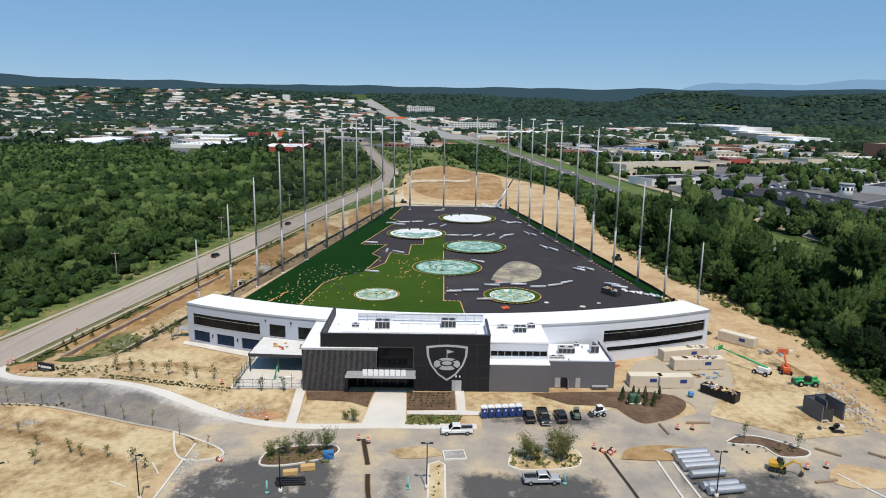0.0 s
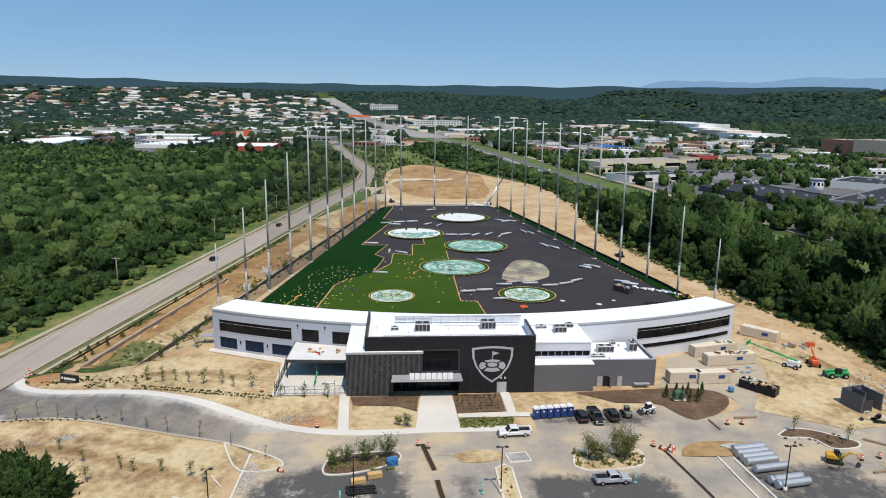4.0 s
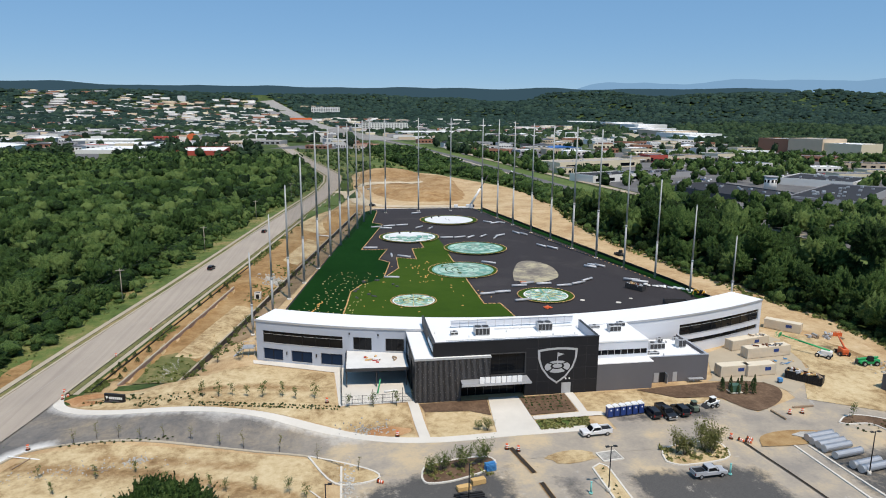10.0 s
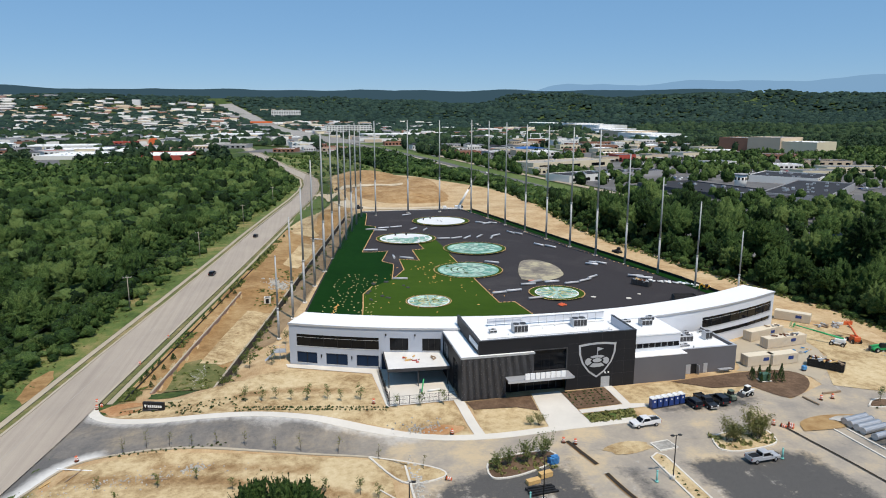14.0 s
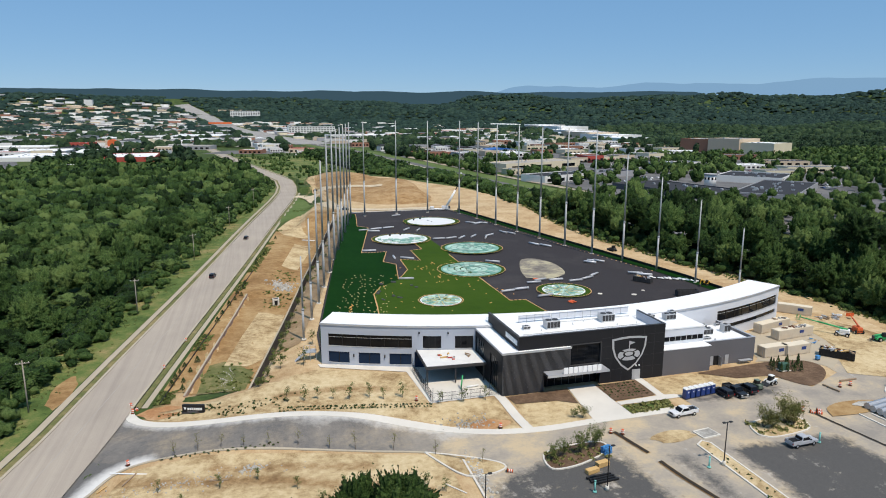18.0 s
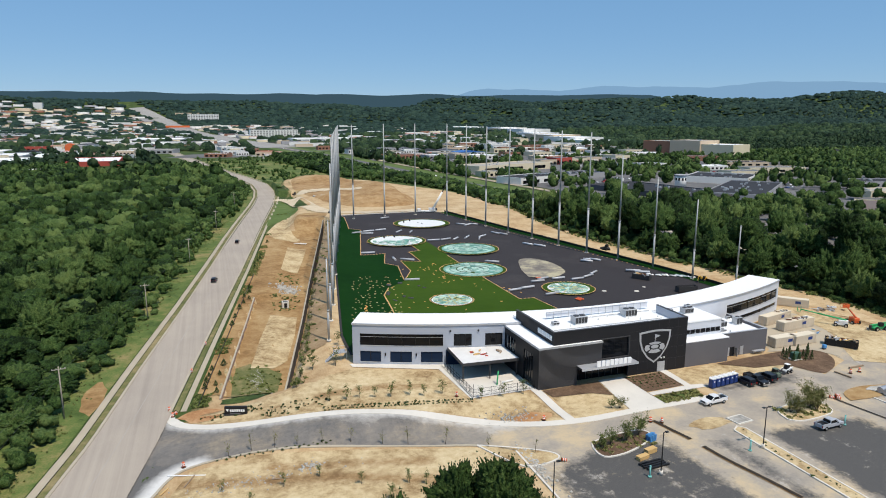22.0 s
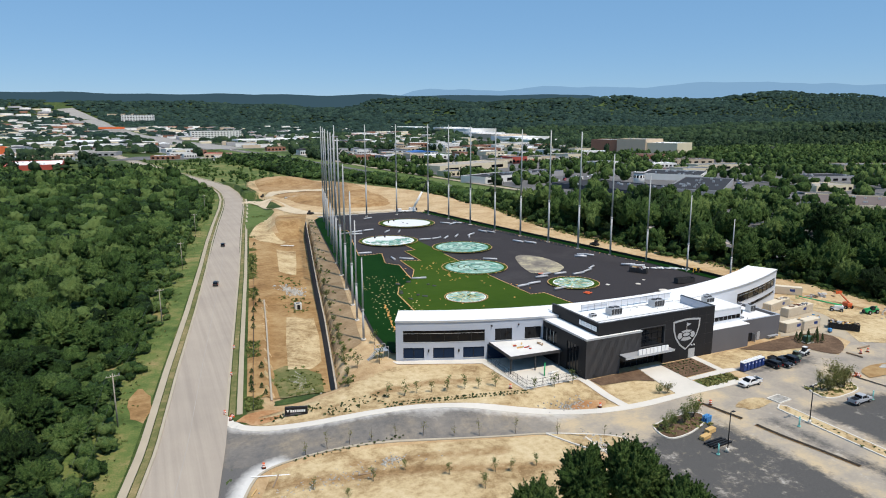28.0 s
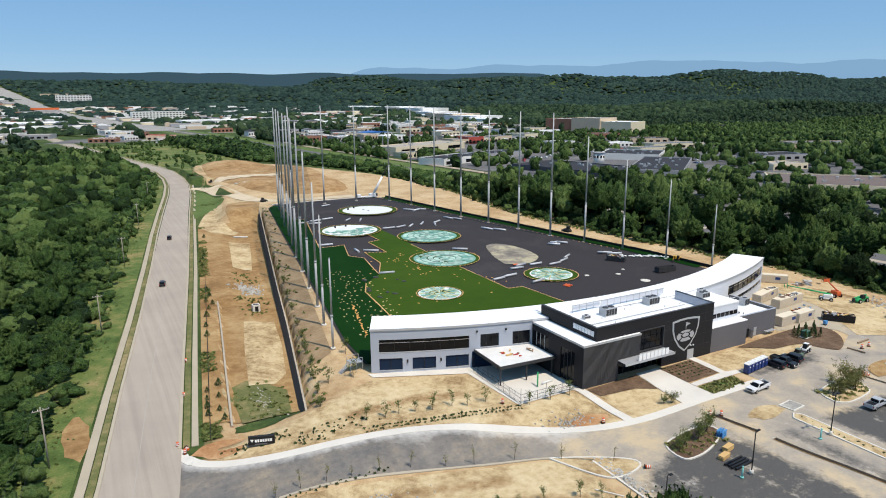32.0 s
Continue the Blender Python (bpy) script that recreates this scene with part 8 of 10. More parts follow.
cylinder_wheels(crane, [(x, s * 1.15) for x in (-4, -2.6, 2.2, 3.6) for s in (-1, 1)], 0.58, 0.4)


def dozer(m, label):
    v = thing("bulldozer", label, "bulldozer", m)
    for y in (-0.95, 0.95):
        t = part("track", solid([(-1.6, 0.4), (-1.2, 0.05), (1.2, 0.05), (1.6, 0.4), (1.2, 0.85), (-1.2, 0.85)], 0.28), M["tyre"], v)
        t.location.y = y
    part("body", solid([(-1.6, 0.7), (-1.5, 1.4), (0.3, 1.5), (1.6, 1.35), (1.7, 0.7)], 0.62), M["charcoal"], v)
    part("cab", solid([(-1.0, 1.3), (-0.95, 2.5), (0.2, 2.5), (0.35, 1.3)], 0.6), M["black"], v)
    part("blade", solid([(2.1, 0.1), (1.95, 0.6), (2.1, 1.1), (2.25, 1.1), (2.15, 0.6), (2.3, 0.1)], 1.5), M["charcoal"], v)


dozer(pose(-21.5, 414, ground_z(-21.5, 414) + 0.05, 0, 0, 10), "dark tracked bulldozer on the clay track")
dozer(pose(-27, 552, ground_z(-27, 552) + 0.05, 0, 0, 100), "dark tracked bulldozer beside the spoil heap")
dozer(pose(72.0, 254, ground_z(72, 254) + 0.05, 0, 0, 100), "small tracked loader on the haul track")


# ---------- site equipment ----------
def toilet(m):
    v = thing("portable_toilet", "blue portable toilet cabin with a white roof", "portable toilet", m, "row of portable toilets")
    part("cabin", box(-0.56, 0.56, -0.56, 0.56, 0.1, 2.05, None, 0.04), M["blue"], v)
    part("base", box(-0.6, 0.6, -0.6, 0.6, 0.0, 0.1), M["charcoal"], v)
    d = part("door", box(-0.45, 0.45, -0.6, -0.562, 0.2, 1.95), M["blue"], v)
    part("sign_plate", box(-0.15, 0.15, -0.612, -0.602, 1.35, 1.65), M["white"], d)
    part("handle", box(0.3, 0.38, -0.64, -0.602, 1.0, 1.1), M["black"], d)
    part("roof", profile([(-0.6, 2.05), (-0.6, 2.15), (0, 2.36), (0.6, 2.15), (0.6, 2.05)], -0.6, 0.6), M["white"], v)
    part("vent_pipe", tube((0.4, 0.4, 2.1), (0.4, 0.4, 2.55), 0.05, 0.05, 6), M["white"], v)
    return v


first = toilet(pose(9.6, 117.2, lot_z(9.6, 117.2), 0, 0, 7))
for i in range(1, 6):
    x, y = 9.6 + 1.36 * i, 117.2 + 0.17 * i
    copy_thing(first, pose(x, y, lot_z(x, y), 0, 0, 7))


def container(m, length, label, paint="cream"):
    v = thing("shipping_container", label, "shipping container", m, "site containers")
    l = length / 2
    bm = bmesh.new()
    add_box(bm, -l, l, -1.22, 1.22, 0.12, 2.55)
    part("shell", bm, M[paint], v)
    for s in (-1, 1):
        rib = bmesh.new()
        for i in range(round(length / 0.3)):
            x = -l + 0.15 + 0.3 * i
            add_box(rib, x - 0.07, x + 0.07, s * 1.22, s * 1.255, 0.25, 2.4)
        part("corrugation", rib, M[paint], v)
    for x in (-l, l):
        for y in (-1.2, 1.2):
            part("corner_post", box(x - 0.08, x + 0.08, y - 0.08, y + 0.08, 0, 2.62), M[paint], v)
    part("roof", box(-l, l, -1.2, 1.2, 2.55, 2.6), M["roof_cream"], v)
    for s in (-1, 1):
        d = part("door", box(-l - 0.06, -l, min(0, s * 1.1), max(0, s * 1.1), 0.2, 2.5), M[paint], v)
        part("lock_rod", tube((-l - 0.09, s * 0.5, 0.25), (-l - 0.09, s * 0.5, 2.45), 0.03, 0.03, 6), M["steel"], d)
    part("sign_plate", box(l * 0.2, l * 0.2 + 1.5, -1.285, -1.256, 1.2, 2.0), M["blue"], v, "blue rental plate")
    return v


# Container roofs are a lighter tan than the sides.
M["roof_cream"] = worn("light_tan_roof", (0.72, 0.63, 0.48), 0.7, var=0.1, bumps=0)
for cx, cy, a, l, lab in ((59.8, 149.0, 14, 12.2, "tan shipping container with clutter on its roof"), (60.6, 142.6, 6, 12.2, "tan shipping container with scrap on its roof"),
                          (45.3, 132.6, 2, 7.0, "tan shipping container in the service yard"), (51.6, 132.2, 4, 7.2, "tan shipping container with a blue plate"), (77.4, 159.4, -48, 9.0, "long tan shipping container at the wood's edge")):
    container(pose(cx, cy, ground_z(cx, cy) + 0.1, 0, 0, a), l, lab)


def junk(name, x, y, z, sx, sy, n, mats, label, seed, size=0.5):
    r = random.Random(seed)
    v = thing(name, label, "scrap", pose(x, y, z))
    for k in range(n):
        w = size * r.uniform(0.4, 1.5)
        part("scrap_piece", box(-w, w, -size * 0.25, size * 0.25, 0, size * r.uniform(0.2, 0.6), pose(r.uniform(-sx, sx), r.uniform(-sy, sy), r.uniform(0, 0.15), 0, r.uniform(-18, 18), r.uniform(0, 180))), M[r.choice(mats)], v)


junk("roof_clutter", 63, 149.6, ground_z(60, 149) + 2.72, 2.2, 0.8, 9, ("charcoal", "timber", "steel"), "loose timber and steel on a container roof", 1)
junk("roof_clutter", 61, 142.7, ground_z(60, 142) + 2.72, 4, 0.8, 14, ("charcoal", "rust", "steel"), "frames and scrap on a container roof", 2)
junk("pallet_pile", 57, 137.5, ground_z(57, 137.5) + 0.12, 2.5, 1.2, 10, ("pine", "red", "rust"), "pallets and red gear beside a container", 3)
junk("yard_scrap", 41.8, 143.2, ground_z(41.8, 143.2) + 0.12, 1.5, 1.0, 7, ("red", "steel", "orange"), "red pump and hoses by the wall", 4)
junk("pipe_offcuts", 62.5, 138, ground_z(62.5, 138) + 0.12, 2.0, 1.6, 9, ("steel", "sky_blue", "pine"), "scaffold frames and drums in the yard", 5)
junk("timber_pile", 84.5, 152.5, ground_z(84.5, 152.5) + 0.05, 4, 2, 14, ("white", "timber", "steel"), "heap of pale boards at the wood's edge", 6, 1.0)


def skip_bin(m, paint, label, length=6.4, fill=True, height=1.9):
    v = thing("waste_skip", label, "waste skip", m)
    l = length / 2
    part("floor_plate", box(-l, l, -1.2, 1.2, 0.15, 0.25), M[paint], v)
    for s in (-1, 1):
        part("side_wall", box(-l, l, s * 1.2 - 0.05, s * 1.2 + 0.05, 0.15, height), M[paint], v)
        part("end_wall", box(s * l - 0.05, s * l + 0.05, -1.15, 1.15, 0.15, height), M[paint], v)
        for i in range(7):
            x = -l + length * (i + 0.5) / 7
            part("rib", box(x - 0.07, x + 0.07, s * 1.25, s * 1.25 + s * 0.1, 0.2, height - 0.05) if s > 0 else box(x - 0.07, x + 0.07, -1.35, -1.25, 0.2, height - 0.05), M[paint], v)
    if fill:
        r = random.Random(length)
        for k in range(26):
            w = r.uniform(0.25, 0.9)
            part("rubbish", box(-w, w, -0.2, 0.2, 0, 0.3, pose(r.uniform(-l + 0.6, l - 0.6), r.uniform(-0.9, 0.9), height - 0.45 + r.uniform(0, 0.45), r.uniform(-25, 25), r.uniform(-25, 25), r.uniform(0, 180))), M[r.choice(("white", "timber", "steel", "rust", "pine"))], v)


skip_bin(pose(59.4, 127.2, ground_z(59.4, 127) + 0.06, 0, 0, -50), "black", "black roll-off skip heaped with building rubbish", 7.4)
skip_bin(pose(57.6, 208.3, range_z(208.3, 57.6) + 0.06, 0, 0, -58), "charcoal", "dark skip heaped with pale rubbish on the range", 6.5)
skip_bin(pose(61.5, 188.5, range_z(188.5, 61.5) + 0.06, 0, 0, -10), "charcoal", "dark empty skip on the range", 7.0, False)


def bin_yard():
    v = thing("bin_enclosure", "open grey block enclosure for waste bins", "enclosure", pose(76.6, 119.4, ground_z(76.6, 119.4) - 0.1, 0, 0, 12))
    for x0, x1, y0, y1 in ((-2.6, 2.6, 2.3, 2.6), (-2.6, -2.3, -2.4, 2.3), (2.3, 2.6, -2.4, 2.3), (-0.15, 0.15, -0.6, 2.3)):
        part("block_wall", box(x0, x1, y0, y1, 0, 3.5), M["wall_grey"], v)
        part("cap", box(x0 - 0.04, x1 + 0.04, y0 - 0.04, y1 + 0.04, 3.5, 3.6), M["charcoal"], v)
    part("slab", box(-2.8, 2.8, -3.2, 2.8, -0.1, 0.08), M["concrete"], v)
    part("gate", box(-2.3, -0.1, -2.5, -2.42, 0.1, 2.8), M["charcoal"], v)


bin_yard()
# corrugated drain pipes
M["corrugated"] = worn("bright_corrugated_steel", (0.40, 0.425, 0.46), 0.42, 0.5, var=0.12, big=1, fine=6, bumps=0.05)
pipe_bm = bmesh.new()
N = 40
rings = []
for i in range(N + 1):
    r = 0.62 + (0.035 if i % 2 else 0)
    rings.append([pipe_bm.verts.new((-2.9 + 5.8 * i / N, r * math.cos(2 * math.pi * k / 14), r * math.sin(2 * math.pi * k / 14))) for k in range(14)])
for a, b in zip(rings, rings[1:]):
    for k in range(14):
        pipe_bm.faces.new((a[k], a[(k + 1) % 14], b[(k + 1) % 14], b[k]))
pipe_me = mesh_from(pipe_bm, "shell", M["corrugated"])
lip_me = mesh_from(tube((2.9, 0, 0), (2.98, 0, 0), 0.68, 0.68, 14), "end_band", M["steel"])
for x, y, z in ((44.2, 103.2, 0.8), (44.1, 101.8, 0.8), (44.3, 100.4, 0.8), (44.3, 99.0, 0.8), (44.6, 96.7, 0.8), (45.2, 93.4, 0.8), (45.6, 92.0, 0.8)):
    v = thing("drain_pipe", "length of bright corrugated steel drain pipe", "drain pipe", pose(x, y, lot_z(x, y) + z - 0.05, 0, 0, 9), "stack of drain pipes")
    share("shell", pipe_me, v)
    share("end_band", lip_me, v)
    share("end_band", lip_me, v, pose(-5.88, 0, 0))


def light_pole(x, y, label="dark slim car park lamp post with twin heads", h=7.8, heads=(-1, 1), turn=0):
    v = thing("car_park_lamp", label, "lamp post", pose(x, y, lot_z(x, y), 0, 0, turn), "car park lamps")
    part("footing", tube((0, 0, 0), (0, 0, 0.75), 0.32, 0.3, 12), M["concrete"], v)
    part("post", tube((0, 0, 0.7), (0, 0, h), 0.1, 0.08, 8), M["black"], v)
    for s in heads:
        arm = part("arm", tube((0, 0, h - 0.1), (s * 0.5, 0, h - 0.05), 0.05, 0.05, 6), M["black"], v)
        part("lamp_head", box(min(s * 0.35, s * 0.95), max(s * 0.35, s * 0.95), -0.22, 0.22, h - 0.1, h + 0.05, None, 0.03), M["black"], arm)


light_pole(-1.0, 92.4)
light_pole(43.6, 90.8)
light_pole(-23.5, 91.5, "dark slim car park lamp post with one head", 7.6, (1,))
light_pole(-44.5, 90.0, "dark slim car park lamp post with one head", 7.6, (1,))


def stub(x, y):
    v = thing("pipe_stub", "pale teal capped pipe stub rising from asphalt", "pipe stub", pose(x, y, lot_z(x, y)), "teal pipe stubs")
    part("pipe", tube((0, 0, 0), (0, 0, 1.9), 0.14, 0.14, 8), M["teal"], v)
    part("collar", tube((0, 0, 0), (0, 0, 0.2), 0.34, 0.3, 8), M["teal"], v)
    part("cap", tube((0, 0, 1.9), (0, 0, 2.0), 0.18, 0.16, 8), M["teal"], v)


for x, y in ((-25.6, 91.6), (-3.9, 92.4), (20.9, 94.3)):
    stub(x, y)


def drum(x, y, tilt=0):
    v = thing("traffic_drum", "orange and white striped traffic drum", "traffic drum", pose(x, y, lot_z(x, y) + (0.25 if tilt else 0), tilt, 0, random.Random(int(x * 9)).uniform(0, 90)), "traffic drums")
    part("drum", tube((0, 0, 0.06), (0, 0, 1.0), 0.3, 0.24, 10), M["orange"], v)
    part("foot", tube((0, 0, 0), (0, 0, 0.07), 0.42, 0.42, 10), M["tyre"], v)
    for z in (0.35, 0.68):
        part("band", tube((0, 0, z), (0, 0, z + 0.14), 0.3, 0.285, 10), M["white"], v)


for x, y, t in ((-13.4, 107.9, 0), (-11.6, 106.8, 0), (28.2, 105.6, 0), (29.2, 104.8, 90), (30.4, 104.2, 90), (31.0, 105.0, 90), (48.4, 113.2, 0), (45.6, 113.2, 0), (66, 100, 0), (62.4, 99.5, 0), (-36.5, 101.6, 90), (-101.4, 147.6, 0), (-102.2, 150.8, 0), (-101, 149.4, 90), (-98.6, 124.6, 0), (-104.4, 107.5, 0), (-45.0, 130.6, 0), (-32, 116.4, 0), (-98.2, 172.5, 0), (-95.0, 192.5, 0), (80, 101, 0)):
    drum(x, y, t)


def plank_set(name, label, category, spots, mat, size=(2.0, 0.18, 0.16)):
    for x, y, a, l in spots:
        ob = part(name, box(-l / 2, l / 2, -size[1], size[1], 0, size[2] * 2, None, 0.02), M[mat])
        ob.matrix_basis = pose(x, y, lot_z(x, y), 0, 0, a)
        tagged(ob, label, category)


plank_set("log", "dark round log lying beside the mulch bed", "log", ((43.0, 113.0, -84, 4.0), (50.4, 115.6, 1, 4.6), (63.5, 95.6, 10, 4.0), (69.2, 105.0, -40, 4.2), (78.5, 103, -42, 6), (80, 101.5, -42, 6)), "timber")
plank_set("steel_beam", "dark steel section lying on asphalt", "steel beam", ((-22.8, 95.4, 4, 4.6), (-22.6, 94.8, 4, 4.6), (-22.7, 94.2, 4, 4.6), (-22.4, 93.6, 4, 4.6)), "black")
for x, y, n in ((-20.6, 98.2, 5), (-23.2, 96.9, 4)):
    v = thing("lumber_stack", "strapped stack of fresh pine boards", "lumber", pose(x, y, lot_z(x, y), 0, 0, 12), "lumber stacks")
    for k in range(n):
        part("board_layer", box(-1.15, 1.15, -0.5, 0.5, 0.02 + 0.17 * k, 0.16 + 0.17 * k, pose(0.05 * (k % 2), 0, 0)), M["pine"], v)
crate = thing("blue_pallet_stack", "leaning stack of light blue pallets", "pallets", pose(-17.8, 101.8, lot_z(-17.8, 101.8), 0, 0, 14))
for k in range(6):
    for j in range(3):
        part("slat", box(-0.9, 0.9, -0.6 + 0.45 * j, -0.35 + 0.45 * j, 0.05 + 0.22 * k, 0.1 + 0.22 * k), M["sky_blue"], crate)
    part("bearer", box(-0.9, 0.9, -0.05, 0.05, 0.1 + 0.22 * k, 0.25 + 0.22 * k), M["sky_blue"], crate)
bench = thing("scaffold_frame", "folded grey steel scaffold frames on the pavement", "scaffold", pose(35.0, 129.9, ground_z(35, 129.9) + 0.1))
bm = bmesh.new()
for x in (-1.6, -0.5, 0.5, 1.6):
    add_tube(bm, (x, 0, 0), (x, 0, 0.8), 0.05, n=6)
add_tube(bm, (-1.6, 0, 0.8), (1.6, 0, 0.8), 0.05, n=6)
add_tube(bm, (-1.6, 0, 0.4), (1.6, 0, 0.4), 0.05, n=6)
part("frame", bm, M["steel"], bench)
part("deck", box(-1.7, 1.7, -0.5, 0.5, 0.82, 0.88), M["steel"], bench)
for x, y in ((53.2, 126.8),):
    v = thing("water_tank", "small light blue tank on a stand", "tank", pose(x, y, lot_z(x, y)))
    part("tank", box(-0.5, 0.5, -0.4, 0.4, 0.3, 1.2, None, 0.1), M["sky_blue"], v)
    part("stand", box(-0.4, 0.4, -0.3, 0.3, 0, 0.3), M["charcoal"], v)

# ---------- roof equipment ----------
def roof_unit(x, y, z, w, d, h, label="grey rooftop air-conditioning unit"):
    v = thing("rooftop_unit", label, "air conditioner", pose(x, y, z), "rooftop units")
    part("curb", box(-w / 2 + 0.1, w / 2 - 0.1, -d / 2 + 0.1, d / 2 - 0.1, 0, 0.25), M["white"], v)
    part("casing", box(-w / 2, w / 2, -d / 2, d / 2, 0.25, h, None, 0.05), M["steel"], v)
    n = max(2, round(w / 0.8))
    for i in range(n):
        a = -w / 2 + w * i / n
        part("grille", box(a + 0.06, a + w / n - 0.06, -d / 2 - 0.04, -d / 2 + 0.01, 0.4, h - 0.15), M["charcoal"], v)
    for i in range(max(1, round(w / 1.5))):
        x0 = -w / 2 + w * (i + 0.5) / max(1, round(w / 1.5))
        part("fan", tube((x0, 0, h), (x0, 0, h + 0.12), min(w, d) * 0.3, min(w, d) * 0.28, 12), M["charcoal"], v)


ROOF_IN = 9.0
roof_unit(-11.6, 138.2, ROOF_IN, 3.2, 2.4, 1.9)
roof_unit(2.9, 139.4, ROOF_IN, 3.2, 2.4, 1.9)
roof_unit(-17.6, 138.6, ROOF_IN, 1.6, 1.2, 0.9, "small grey roof fan housing")
roof_unit(18.6, 137.5, ROOF + 0.2, 2.6, 2.0, 1.5)
roof_unit(21.5, 140.5, ROOF + 0.2, 1.6, 1.4, 1.1)
roof_unit(15.0, 140.0, ROOF + 0.2, 2.2, 1.2, 0.8)
roof_unit(29.0, 137.5, 3.9, 3.6, 1.8, 1.6)
roof_unit(35.3, 138.0, 3.9, 1.8, 1.8, 2.0)
roof_unit(32.2, 142.0, 3.9, 1.2, 1.0, 0.9, "small roof exhaust fan")
roof_unit(36.2, 142.3, 3.9, 1.0, 1.0, 0.9, "small roof exhaust fan")
roof_unit(26.4, 134.2, 3.9, 3.2, 1.2, 0.7, "low duct box on a white roof")
screen = thing("roof_screen", "white panel screen standing on posts along the roof", "roof screen", pose(0, 0, ROOF_IN))
for i in range(14):
    a = -17.5 + 28.4 * i / 14
    step = 0.35 if i < 4 else 0.0
    part("screen_panel", box(a + 0.05, a + 1.98, 143.0 + step, 143.06 + step, 0.5, 1.75), M["wall_white"], screen)
    part("post", box(a - 0.05, a + 0.05, 142.94 + step, 143.02 + step, 0, 1.85), M["steel"], screen)
part("top_rail", box(-17.6, 11.0, 142.9, 143.0, 1.78, 1.88), M["steel"], screen)
for x0, x1, y in ((-20, 9, 134.6), (-8, 10, 141.0)):
    ob = part("roof_pipe", tube((x0, y, ROOF_IN + 0.25), (x1, y, ROOF_IN + 0.25), 0.09, 0.09, 6), M["steel"])
    tagged(ob, "thin steel pipe run across a white roof", "pipe")
rng = random.Random(3)
for k in range(12):
    x, y = rng.uniform(-22, 9), rng.uniform(130.5, 142)
    ob = part("roof_vent", tube((0, 0, 0), (0, 0, 0.55), 0.14, 0.12, 8), M["white"])
    ob.matrix_basis = pose(x, y, ROOF_IN)
    tagged(ob, "small white roof vent pipe", "vent")
for k in range(5):
    ob = part("roof_vent", tube((0, 0, 0), (0, 0, 0.5), 0.16, 0.14, 8), M["steel"])
    ob.matrix_basis = pose(rng.uniform(25.5, 36.5), rng.uniform(133, 142), 3.9)
    tagged(ob, "small steel roof vent pipe", "vent")
# wall lamps and spouts on the pale wing
for x in (-54.4, -47.6, -40.6):
    px, py = arc_point(x, -0.15)
    part("wall_lamp", box(px - 0.12, px + 0.12, py - 0.12, py + 0.14, 0.9, 1.6), M["black"], hall)
for x in (-33.6, -40.0):
    px, py = arc_point(x, -0.15)
    part("wall_camera", box(px - 0.15, px + 0.15, py - 0.15, py + 0.14, 6.9, 7.3), M["black"], hall)

# ---------- patio ----------
porch = thing("patio_canopy", "flat pale patio roof on slim dark posts", "canopy", pose(0, 0, 0))
part("roof_deck", prism([(-41.0, 137.3), (-27.75, 136.5), (-27.75, 144.9), (-40.6, 148.2)], 2.75, 3.05), M["ply"], porch, "pale littered roof deck")
part("edge_beam", prism([(-41.15, 137.1), (-27.75, 136.3), (-27.75, 136.5), (-41.0, 137.3)], 2.45, 3.1), M["charcoal"], porch)
part("edge_beam", prism([(-41.2, 137.1), (-41.0, 137.3), (-40.6, 148.2), (-40.8, 148.2)], 2.45, 3.1), M["charcoal"], porch)
part("ceiling", prism([(-40.9, 137.4), (-27.8, 136.6), (-27.8, 144.7), (-40.6, 148.0)], 2.5, 2.75), M["wall_black"], porch)
for x, y in ((-40.9, 137.5), (-34.6, 137.1), (-28.2, 136.8)):
    part("post", box(x - 0.12, x + 0.12, y - 0.12, y + 0.12, -1.15, 2.5), M["charcoal"], porch)
junk("deck_lumber", -33.5, 142.0, 3.07, 4.0, 2.4, 12, ("pine", "timber", "red"), "loose boards and tools on the patio roof", 8, 0.55)
part("patio_glazing", arc_slab(-41.0, -27.7, -0.12, -0.04, BASE, 2.5, 4), M["blue_glass"], hall)
strut = part("green_post", tube((-34.6, 133.2, -1.1), (-34.0, 134.0, 1.7), 0.16, 0.16, 8), M["green_machine"])
tagged(strut, "leaning bright green plastic post on the patio", "post")
roll = part("cover_roll", tube((-33.2, 133.6, -0.9), (-30.4, 133.9, -0.9), 0.2, 0.2, 8), M["white"])
tagged(roll, "rolled white cover lying on the patio", "roll")
fence = thing("patio_fence", "thin black metal fence round the patio", "fence", pose(0, 0, 0))
corners = [(-42.0, 146.5), (-42.0, 128.7), (-27.8, 128.7)]
for (ax, ay), (bx, by) in zip(corners, corners[1:]):
    n = round(math.hypot(bx - ax, by - ay) / 1.9)
    for i in range(n + 1):
        x, y = ax + (bx - ax) * i / n, ay + (by - ay) * i / n
        part("post", tube((x, y, -1.2), (x, y, 0.75 if i % 3 else 1.9), 0.045, 0.045, 6), M["black"], fence)
    for z in (-0.95, -0.1, 0.65):
        part("rail", tube((ax, ay, z), (bx, by, z), 0.03, 0.03, 6), M["black"], fence)
    pk = bmesh.new()
    m = round(math.hypot(bx - ax, by - ay) / 0.22)
    for i in range(m):
        x, y = ax + (bx - ax) * i / m, ay + (by - ay) * i / m
        add_tube(pk, (x, y, -1.0), (x, y, 0.65), 0.012, n=4, caps=False)
    part("pickets", pk, M["black"], fence)
